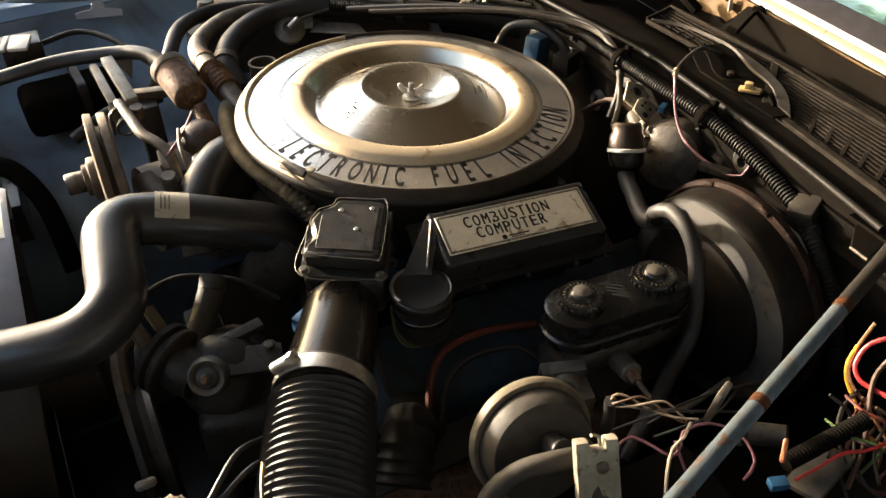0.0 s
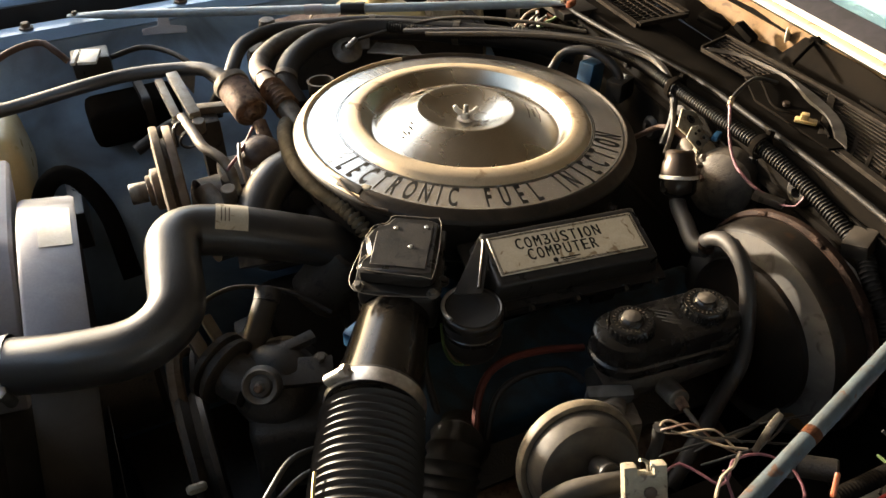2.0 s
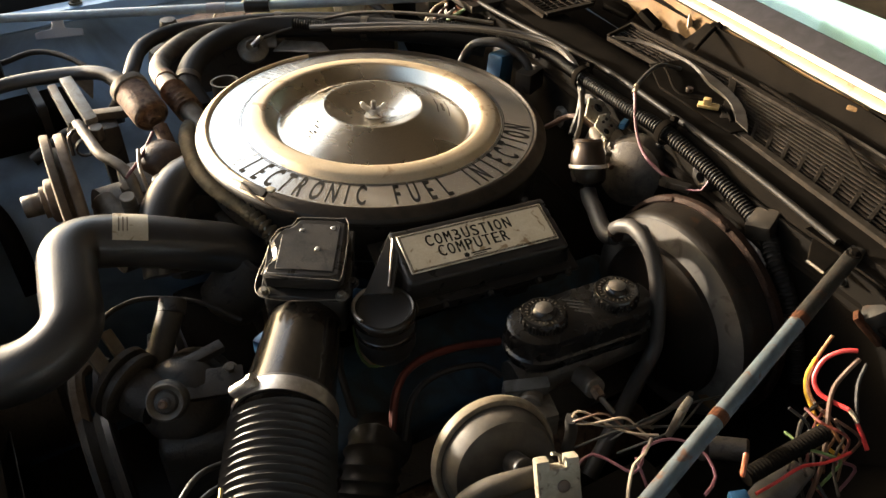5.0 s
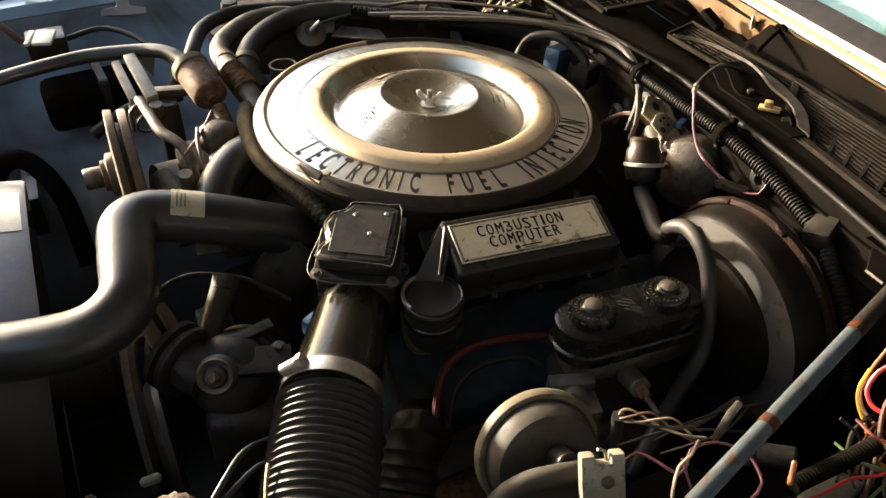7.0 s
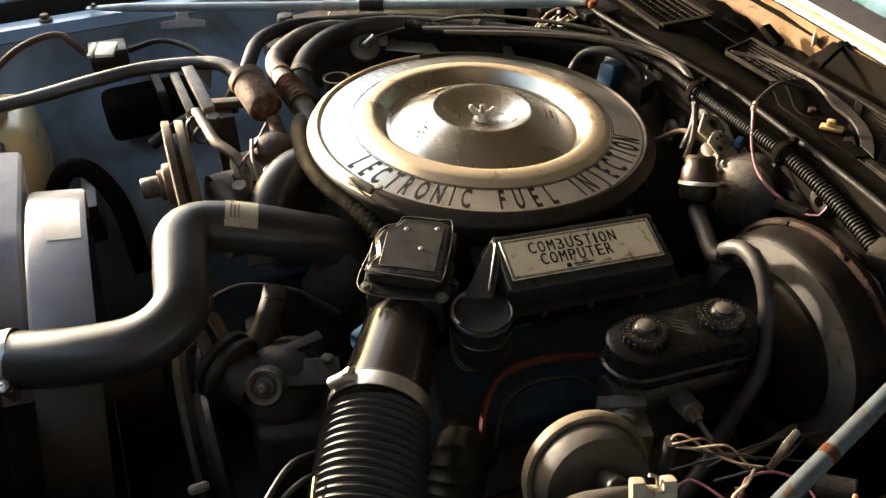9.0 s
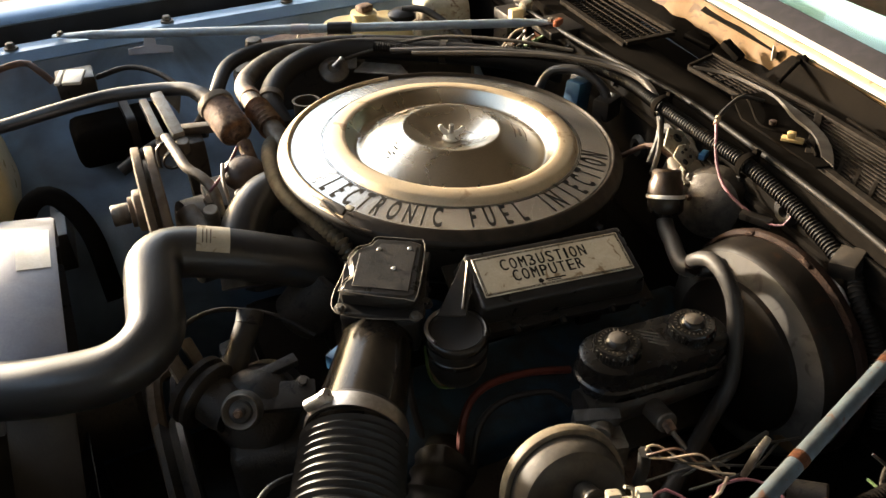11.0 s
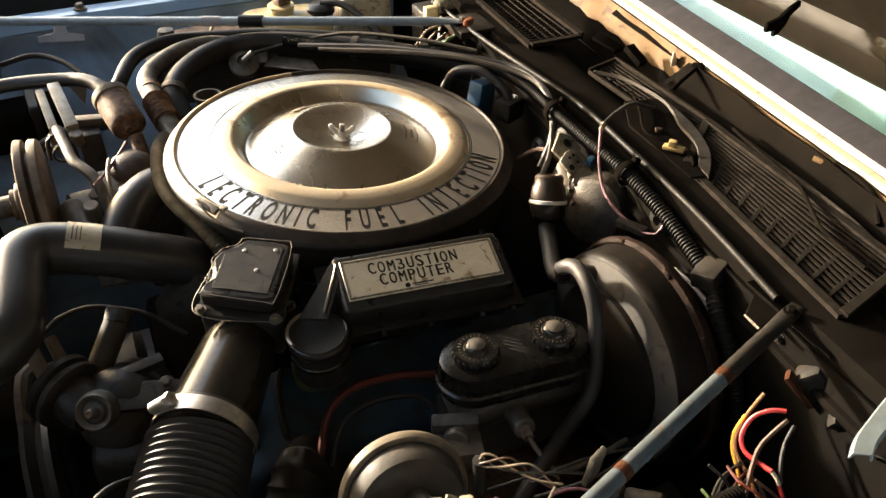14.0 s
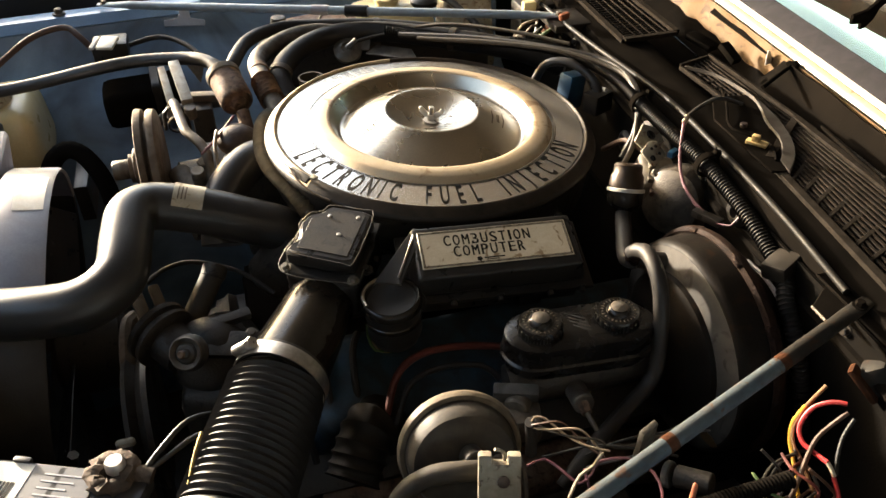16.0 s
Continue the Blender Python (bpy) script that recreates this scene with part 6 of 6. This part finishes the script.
part("wire", tube([(0.0, 1.27, 0.955), (0.05, 1.275, 0.96), (0.09, 1.24, 0.955), (0.12, 1.19, 0.94), (0.14, 1.15, 0.93)], 0.0042, 10), RUBBER, rl)
vc = thing("vapour_canister", (0.0, 1.22, 0.8), "black box on the far inner fender", "canister")
part("body", box(0.135, 0.085, 0.062, pose(0.012, 1.228, 0.846, 0, 0, 4), 0.022, 4), COWL, vc)
part("strap", box(0.016, 0.090, 0.066, pose(0.030, 1.228, 0.851, 0, 0, 4), 0.014, 3), EDGE, vc)
part("tab", slab([(-0.02, 0.0), (0.02, 0.0), (0.0, -0.045)], 0.003, pose(0.098, 1.215, 0.945, 60, 0, 10)), CAST, vc, "grey triangular tab")
solo("lower_hose", tube([(-0.16, 1.08, 0.80), (-0.125, 1.095, 0.862), (-0.09, 1.09, 0.868), (-0.06, 1.06, 0.82), (-0.05, 1.0, 0.74)], 0.0135, 16), FIREWALL, "dark curved hose by the far fender", "hose")
solo("transmission_pipe", tube([(0.0, 1.14, 0.86), (0.06, 1.15, 0.885), (0.13, 1.13, 0.90)], 0.009, 10), RUBBER, "black line across the far inner fender", "hose")

# ---- power steering pump and alternator, low at the front ----
ps = thing("steering_pump", (0.06, 0.6, 0.82), "oily power steering pump with a round cap", "pump")
part("body", lathe([(0, 0), (0.034, 0), (0.042, 0.008), (0.043, 0.035), (0.039, 0.040), (0.039, 0.046), (0.043, 0.050), (0.043, 0.066), (0.034, 0.078), (0.026, 0.082), (0, 0.083)], along((0.092, 0.640, 0.825), (0.058, 0.572, 0.872)), 40), DARKCAST, ps)
part("foot", box(0.10, 0.07, 0.10, pose(0.085, 0.58, 0.74, 0, 0, -12), 0.02, 3), DARKCAST, ps)
part("bracket", box(0.055, 0.030, 0.008, pose(0.100, 0.580, 0.876, 18, 4, -14), 0.002), DARKCAST, ps, "dusty flat bracket")
part("bracket", box(0.045, 0.012, 0.010, pose(0.098, 0.612, 0.884, 10, 0, 12), 0.002), DARKCAST, ps)
screw((0.118, 0.585, 0.884), (0.118, 0.582, 0.891), 0.005, ps, "bolt", CAST)
cap = part("cap", lathe([(0, 0), (0.019, 0), (0.0195, 0.004), (0.0185, 0.012), (0.0165, 0.014), (0.0135, 0.012), (0.011, 0.012), (0.009, 0.015), (0.0055, 0.0155), (0.004, 0.018), (0, 0.018)], along((0.056, 0.566, 0.893), (0.049, 0.547, 0.909)), 36), DIM, ps, "grey ribbed round cap")
part("cap_ring", lathe([(0.0112, 0.0125), (0.0150, 0.0150), (0.0172, 0.0145), (0.0160, 0.0160), (0.0125, 0.0140)], along((0.056, 0.566, 0.893), (0.049, 0.547, 0.909)), 36, closed=True), CAST, cap, "pale worn ring")
part("cap_centre", lathe([(0, 0), (0.0045, 0), (0.003, 0.003), (0, 0.003)], along((0.049, 0.547, 0.909), (0.046, 0.540, 0.915)), 16), RUST, cap)
part("filler_neck", tube([(0.050, 0.625, 0.870), (0.070, 0.650, 0.890), (0.088, 0.672, 0.908)], 0.0128, 20), GREYHOSE, ps)
part("neck_cap", rod((0.086, 0.668, 0.905), (0.093, 0.679, 0.915), 0.0138), DARKCAST, ps)
part("hub", lathe([(0, -0.03), (0.022, -0.03), (0.024, -0.02), (0.024, -0.004), (0.034, -0.002), (0.036, 0.0), (0.036, 0.005), (0.030, 0.007), (0.030, 0.010), (0.036, 0.012), (0.036, 0.018), (0.03, 0.02), (0, 0.02)], along((0.030, 0.612, 0.878), (0.010, 0.640, 0.886)), 36), DARKCAST, ps)
part("lug", box(0.014, 0.05, 0.012, pose(0.006, 0.655, 0.893, 25, 0, 15), 0.003), CAST, ps)
part("lug", box(0.012, 0.035, 0.010, pose(0.026, 0.655, 0.897, 25, 0, 15), 0.003), CAST, ps)
solo("lever_wire", tube([(0.012, 0.698, 0.892), (0.030, 0.706, 0.900), (0.058, 0.706, 0.906), (0.088, 0.694, 0.905), (0.120, 0.676, 0.898), (0.15, 0.652, 0.88)], 0.0026, 8), RUBBER, "black cable end over the pump", "cable")
bt = thing("drive_belt", (-0.02, 0.65, 0.7), "worn rusty drive belt edge", "belt")
part("belt", tube([(-0.006, 0.705, 0.842), (-0.018, 0.690, 0.848), (-0.024, 0.655, 0.825), (-0.026, 0.61, 0.77), (-0.026, 0.56, 0.68)], 0.0085, 8, 0.01), BELT, bt)
part("belt", tube([(0.012, 0.70, 0.842), (0.004, 0.685, 0.845), (-0.004, 0.645, 0.815), (-0.006, 0.60, 0.76), (-0.006, 0.55, 0.68)], 0.008, 8, 0.01), RUBBER, bt)
part("pulley", lathe([(0, 0), (0.075, 0), (0.08, 0.006), (0.07, 0.014), (0.08, 0.022), (0.08, 0.028), (0, 0.03)], along((-0.03, 0.62, 0.755), (0.005, 0.62, 0.755)), 48), DARKCAST, bt)
al = thing("alternator", (0.0, 0.55, 0.65), "dark alternator low behind the fan", "alternator")
part("body", lathe([(0, 0), (0.06, 0.0), (0.068, 0.015), (0.068, 0.09), (0.05, 0.11), (0, 0.11)], along((0.02, 0.54, 0.61), (0.14, 0.54, 0.61)), 40), DARKCAST, al)
for i in range(5):
    part("fin", box(0.02, 0.008, 0.012, pose(-0.028, 0.545 - 0.012 * i, 0.80 - 0.022 * i, 0, 0, 20 * i), 0.003, 1), (CREAM, CAST, BRASS, CAST, CREAM)[i], al)
solo("chassis_rail", box(1.0, 0.10, 0.12, pose(0.15, 0.36, 0.55), 0.015), DARKCAST, "dark frame rail below the bay", "frame rail", "frame rails")
solo("chassis_rail", box(1.0, 0.10, 0.12, pose(0.15, 1.25, 0.55), 0.015), DARKCAST, "dark frame rail below the far side", "frame rail", "frame rails")
solo("splash_pan", box(1.05, 1.0, 0.02, pose(0.14, 0.8, 0.34), 0.004), DARKCAST, "oily black splash pan under the engine", "pan")
solo("lower_hose", tube([(0.19, 0.44, 0.79), (0.215, 0.475, 0.815), (0.235, 0.50, 0.80), (0.25, 0.53, 0.74)], 0.030, 20, ribs=(0.012, 0.003)), RUBBER, "dark ribbed hose low beside the duct", "hose")
ww = thing("injector_wires", (0.3, 0.5, 0.82), "dull red and black wires over the valve cover", "wires")
part("wire", tube([(0.236, 0.475, 0.83), (0.255, 0.50, 0.862), (0.285, 0.518, 0.868), (0.33, 0.520, 0.866), (0.38, 0.51, 0.860)], 0.0042, 8), REDHOSE, ww, "dull red wire")
part("wire", tube([(0.245, 0.465, 0.83), (0.265, 0.485, 0.860), (0.300, 0.497, 0.864), (0.345, 0.49, 0.861), (0.36, 0.475, 0.85)], 0.0035, 8), RUBBER, ww)
for i, mt in enumerate((GREEN, BEIGE, YELLOW, GREEN)):
    part("wire", tube([(0.240 + 0.003 * i, 0.562, 0.905), (0.236 + 0.003 * i, 0.545, 0.885), (0.240 + 0.004 * i, 0.528, 0.878 - 0.002 * i), (0.252 + 0.004 * i, 0.522, 0.882), (0.262 + 0.003 * i, 0.53, 0.895)], 0.0016, 6), mt, ww)
for i in range(3):
    solo("spark_lead", tube([(0.17 + 0.03 * i, 0.60 - 0.01 * i, 0.86), (0.16 + 0.03 * i, 0.56, 0.855), (0.155 + 0.03 * i, 0.52, 0.83), (0.16 + 0.03 * i, 0.49, 0.77)], 0.004, 8), RUBBER, "black ignition lead beside the intake tube", "wire", "ignition leads")
solo("coil_boot", box(0.03, 0.02, 0.02, pose(0.165, 0.605, 0.872, 0, 0, 30), 0.004), WBLUE, "small blue plastic boot", "boot")

# ---- near side: vacuum drum, bracket, wires ----
vd = thing("vacuum_drum", (0.29, 0.36, 0.85), "dusty round vacuum servo drum", "servo")
F0 = Vector((0.2800, 0.3630, 0.8970))
FA = Vector((-0.10, -0.90, 0.38)).normalized()
FM = along(F0, F0 + FA)
part("drum", lathe([(0, -0.030), (0.025, -0.029), (0.040, -0.022), (0.044, -0.006), (0.0535, -0.004), (0.0550, 0.0), (0.0550, 0.004), (0.0535, 0.007), (0.0490, 0.008), (0.0485, 0.012), (0.0475, 0.022), (0.0440, 0.028), (0.036, 0.030), (0.020, 0.031), (0, 0.031)], FM, 64), GREYHOSE, vd)
part("rim", lathe([(0.0530, -0.0035), (0.0552, -0.0018), (0.0558, 0.0), (0.0556, 0.0045), (0.0540, 0.0078), (0.0515, 0.0086), (0.0500, 0.0082)], FM, 64), RIMTAN, vd, "dusty tan rim")
part("spout", rod(F0 + FA * 0.030 + Vector((0.004, 0, 0.012)), F0 + FA * 0.050 + Vector((0.006, 0, 0.014)), 0.010), BLACK, vd)
solo("servo_hose", tube([(0.302, 0.319, 0.920), (0.292, 0.311, 0.927), (0.270, 0.313, 0.930), (0.245, 0.320, 0.926), (0.223, 0.323, 0.912), (0.208, 0.319, 0.89), (0.203, 0.313, 0.86)], 0.0088, 18), GREYHOSE, "dusty grey hose from the vacuum servo", "hose")
wb = thing("ballast_bracket", (0.285, 0.285, 0.88), "cream ceramic block with a bolt hole", "block")
WM = Matrix.Translation((0.289, 0.286, 0.924)) @ pose(0, 0, 0, 0, 0, -18) @ pose(0, 0, 0, 62, 0, 0)
bm = box(0.034, 0.095, 0.012, WM @ pose(0, -0.015, 0), 0.0028, 2)
part("body", bm, CERAMIC, wb)
for s in (-1, 1):
    part("lug", box(0.011, 0.012, 0.012, WM @ pose(s * 0.0115, 0.0335, 0), 0.0028, 2), CERAMIC, wb)
for y in (0.018, -0.010):
    part("bolt", lathe([(0.0050, 0), (0.0050, 0.0008), (0.0036, 0.0014), (0, 0.0014)], WM @ pose(0.003, y, 0.0120), 16), BROWNM if y > 0 else DIM, wb, "dark bolt in its hole")
part("stain", slab([(-0.004, -0.016), (0.003, -0.014), (0.005, 0.0), (0.002, 0.010), (-0.002, 0.006), (-0.006, -0.004)], 0.0003, WM @ pose(-0.003, -0.006, 0.0121), 0), GREYHOSE, wb, "dark grease stain")
part("terminal", tube([WM @ Vector((0.004, 0.030, 0.004)), WM @ Vector((0.003, 0.040, 0.006)), WM @ Vector((-0.004, 0.044, 0.010))], 0.0014, 6), PALEMETAL, wb, "bent metal terminal")
hw = thing("harness_end", (0.335, 0.33, 0.9), "black harness sleeve with cream and pink wires", "wires")
part("sleeve", tube([(0.338, 0.338, 0.90), (0.335, 0.332, 0.925), (0.332, 0.330, 0.950)], 0.0052, 14), RUBBER, hw)
for i in range(4):
    # each wire winds round the bundle
    twist = []
    for k in range(9):
        t, a = k / 8, 1.6 * i + 5.5 * k / 8
        twist.append((lerp(0.332, 0.380, t) + 0.0032 * math.cos(a), lerp(0.331, 0.287, t) + 0.0045 * math.sin(a), 0.950 + 0.006 * math.sin(math.pi * t) + 0.004 * math.cos(a) - 0.004 * t))
    part("wire", tube([(0.332, 0.331, 0.945)] + twist, 0.0010, 6), (BEIGE, GREYHOSE, BEIGE, BROWN)[i], hw)
part("wire", tube([(0.376, 0.285, 0.948), (0.366, 0.279, 0.942), (0.354, 0.277, 0.937), (0.340, 0.265, 0.93), (0.328, 0.25, 0.92)], 0.0015, 6), BEIGE, hw)
part("wire", tube([(0.318, 0.300, 0.935), (0.334, 0.303, 0.934), (0.345, 0.288, 0.932), (0.353, 0.275, 0.930), (0.366, 0.280, 0.930), (0.376, 0.289, 0.931), (0.40, 0.286, 0.931), (0.416, 0.268, 0.928), (0.412, 0.245, 0.922), (0.395, 0.238, 0.918)], 0.0013, 6), PINK, hw, "pink wire")
part("wire", tube([(0.360, 0.282, 0.937), (0.362, 0.270, 0.92), (0.36, 0.25, 0.905)], 0.0013, 6), PINK, hw, "pink wire")
part("stub", box(0.018, 0.006, 0.05, pose(0.432, 0.312, 0.895, 10, -10, 20), 0.002), CAST, hw, "grey metal stub")
for i, pts in enumerate(([(0.40, 0.35, 0.86), (0.43, 0.345, 0.875), (0.47, 0.34, 0.878), (0.52, 0.335, 0.87)], [(0.36, 0.36, 0.86), (0.40, 0.34, 0.885), (0.43, 0.325, 0.888), (0.47, 0.31, 0.88)], [(0.39, 0.33, 0.87), (0.42, 0.315, 0.89), (0.45, 0.318, 0.885), (0.50, 0.34, 0.87)])):
    solo("loose_wire", tube(pts, 0.0013, 6), RUBBER, "loose black wire on the near inner fender", "wire", "loose wires")

fw = thing("fuse_wires", (0.58, 0.26, 0.88), "tangle of red, yellow and tan wires at a rusty connector", "wires")
KA, KB, KV = Vector((0.613, 0.294, 0.965)), Vector((0.630, 0.273, 0.940)), Vector((0.017, -0.004, 0.004))
part("rusty_face", box(0.013, 0.006, 0.037, along(KA, KB), 0.0022), RUSTRED, fw, "rusty connector face")
part("connector", box(0.024, 0.026, 0.034, along(KA + KV, KB + KV), 0.005, 2, 0.9), OLIVE, fw)
part("connector", box(0.018, 0.020, 0.016, pose(0.636, 0.250, 0.940, 25, 10, -40), 0.003), OLIVE, fw, "small grimy plug")
specs = [
    (YELLOW, [(0.578, 0.294, 0.928), (0.566, 0.290, 0.915), (0.559, 0.281, 0.905), (0.553, 0.266, 0.899), (0.546, 0.250, 0.893), (0.541, 0.236, 0.888), (0.548, 0.222, 0.884)], 0.0026),
    (TANWIRE, [(0.598, 0.298, 0.943), (0.591, 0.297, 0.936), (0.577, 0.293, 0.926), (0.564, 0.286, 0.912), (0.558, 0.274, 0.905), (0.557, 0.258, 0.900), (0.554, 0.240, 0.893), (0.552, 0.222, 0.886)], 0.0025),
    (RED, [(0.598, 0.272, 0.946), (0.590, 0.280, 0.943), (0.579, 0.287, 0.932), (0.568, 0.284, 0.917), (0.563, 0.272, 0.911), (0.565, 0.256, 0.912), (0.567, 0.244, 0.914)], 0.0030),
    (CREAM, [(0.567, 0.244, 0.914), (0.568, 0.239, 0.911), (0.568, 0.234, 0.907)], 0.0026),
    (RED, [(0.568, 0.234, 0.906), (0.567, 0.226, 0.900), (0.565, 0.216, 0.892)], 0.0028),
    (RED, [(0.44, 0.225, 0.905), (0.46, 0.223, 0.910), (0.485, 0.222, 0.914), (0.505, 0.216, 0.913), (0.53, 0.212, 0.915)], 0.0020),
    (BROWN, [(0.598, 0.268, 0.940), (0.584, 0.268, 0.928), (0.572, 0.266, 0.919), (0.558, 0.257, 0.912), (0.535, 0.238, 0.905), (0.51, 0.220, 0.900), (0.48, 0.205, 0.893)], 0.0030),
    (RUBBER, [(0.60, 0.262, 0.938), (0.588, 0.256, 0.926), (0.578, 0.246, 0.915), (0.572, 0.236, 0.905)], 0.0024),
    (ORANGE, [(0.43, 0.235, 0.925), (0.437, 0.242, 0.937), (0.432, 0.236, 0.92)], 0.003),
]
random.seed(11)
for i in range(12):
    x, y, z = 0.560 + random.uniform(-0.035, 0.030), 0.262 + random.uniform(-0.015, 0.015), 0.905 + random.uniform(-0.012, 0.010)
    u, v = random.uniform(0, 6.28), random.uniform(0.010, 0.022)
    curl = [(x - 0.007 * k + v * math.cos(u + 0.9 * k), y - 0.011 * k + 0.6 * v * math.sin(u + 0.9 * k), z - 0.003 * k + 0.4 * v * math.sin(u * 2 + k)) for k in range(6)]
    specs.append(((REDHOSE, BROWN, GREYHOSE, RUBBER, RUBBER, PINK, BROWN, GREYHOSE, REDHOSE, RUBBER, GREEN, GREYHOSE)[i], curl, 0.0019))
for mt, pts, r in specs:
    part("wire", tube(pts, r * 0.72, 8, 0.004), mt, fw)
solo("small_conduit", tube([(0.440, 0.238, 0.911), (0.468, 0.237, 0.914), (0.495, 0.236, 0.917), (0.524, 0.235, 0.920)], 0.0076, 16, ribs=(0.0032, 0.0010)), COWL, "short black ribbed conduit by the fender", "conduit")
solo("blue_connector", box(0.015, 0.010, 0.008, pose(0.424, 0.228, 0.903, 0, 0, -20), 0.002), WBLUE, "blue wire connector on the inner fender", "connector")
solo("white_pad", box(0.06, 0.03, 0.006, pose(0.47, 0.225, 0.893, -10, 0, 15), 0.002), DIM, "dirty grey pad on the inner fender", "pad")
solo("inner_box", box(0.12, 0.10, 0.08, pose(0.365, 0.28, 0.77), 0.01), FIREWALL, "dark box on the near inner fender", "box")
sw = thing("round_sensor", (0.46, 0.27, 0.87), "grey round sensor with a pale collar below the brace", "sensor")
part("body", rod((0.452, 0.285, 0.890), (0.472, 0.262, 0.898), 0.010), DARKCAST, sw)
part("nut", rod((0.446, 0.292, 0.887), (0.450, 0.287, 0.889), 0.0120, segs=18), DIM, sw, "pale collar")

# ---- battery corner ----
ba = thing("battery", (-0.15, 0.40, 0.70), "black battery with a white label and rusty clamp", "battery")
part("case", box(0.235, 0.160, 0.19, pose(-0.1236, 0.3816, 0.698, 0, 0, -24), 0.005), BLACK, ba)
part("lid", box(0.240, 0.165, 0.016, pose(-0.1236, 0.3816, 0.889, 0, 0, -24), 0.004), BATT, ba)
LB = pose(-0.088, 0.404, 0.9052, 0, 0, -24)
part("label", box(0.105, 0.090, 0.0006, LB, 0), PALELABEL, ba, "blue-grey label with a bar code and print", smooth=0)
part("label_panel", box(0.045, 0.088, 0.0003, LB @ pose(-0.030, 0, 0.0007), 0), WHITE, ba, "white bar code field", smooth=0)
for i in range(9):
    part("small_print", box(0.0016 + 0.0008 * (i % 3), 0.040, 0.0003, LB @ pose(-0.046 + 0.0036 * i, 0.004, 0.0011), 0), INK, ba, smooth=0)
for i in range(10):
    part("small_print", box(0.034 - 0.004 * (i % 3), 0.0016, 0.0003, LB @ pose(0.022 - 0.002 * (i % 3), 0.036 - 0.0070 * i, 0.0007), 0), SHROUD, ba, smooth=0)
part("seam", box(0.005, 0.158, 0.0012, pose(-0.0856, 0.3646, 0.9046, 0, 0, -24), 0), BLACK, ba, smooth=0)
part("vent_cap", box(0.016, 0.005, 0.006, pose(-0.088, 0.455, 0.9035, 0, 0, -24), 0.0015), BATT, ba)
random.seed(4)
bm = lathe([(0.009, 0.010), (0.013, 0.012), (0.018, 0.0105), (0.0205, 0.006), (0.0205, 0.001), (0.017, -0.003), (0.010, -0.003)], pose(-0.010, 0.414, 0.907, 4, -6, 0), 30, closed=True)
for v in bm.verts:
    v.co += Vector((random.uniform(-0.0022, 0.0022), random.uniform(-0.0022, 0.0022), random.uniform(-0.0014, 0.0014)))
    if v.co.x < -0.018:
        v.co.x -= 0.005 * random.random()
tm = part("terminal_clamp", bm, CORRODED, ba, "corroded lumpy terminal clamp", smooth=60)
part("post", lathe([(0, 0), (0.009, 0), (0.0085, 0.008), (0.007, 0.010), (0, 0.0105)], pose(-0.007, 0.413, 0.917), 20), ZINC, tm)
part("clamp_arm", tube([(0.004, 0.411, 0.908), (0.012, 0.409, 0.907), (0.020, 0.406, 0.905)], 0.0075, 12), CORRODED, tm)
for i, pts in enumerate(([(0.012, 0.408, 0.908), (0.030, 0.424, 0.917), (0.055, 0.446, 0.921), (0.085, 0.462, 0.905)], [(0.012, 0.407, 0.907), (0.035, 0.418, 0.912), (0.060, 0.430, 0.916), (0.085, 0.442, 0.900)])):
    solo("battery_cable", tube(pts, 0.0026, 10), HOSE, "thin grey battery cable to the engine", "cable", "battery cables")
solo("duct_strap", tube([(0.067, 0.412, 0.938), (0.060, 0.395, 0.934), (0.052, 0.37, 0.926), (0.044, 0.35, 0.914)], 0.0015, 6), BRASS, "thin brassy strap over the duct", "strap")
solo("splash_strip", tube([(-0.13, 0.60, 0.72), (-0.10, 0.57, 0.75), (-0.085, 0.56, 0.79)], 0.006, 6), CAST, "pale bent strip beside the shroud", "strip")
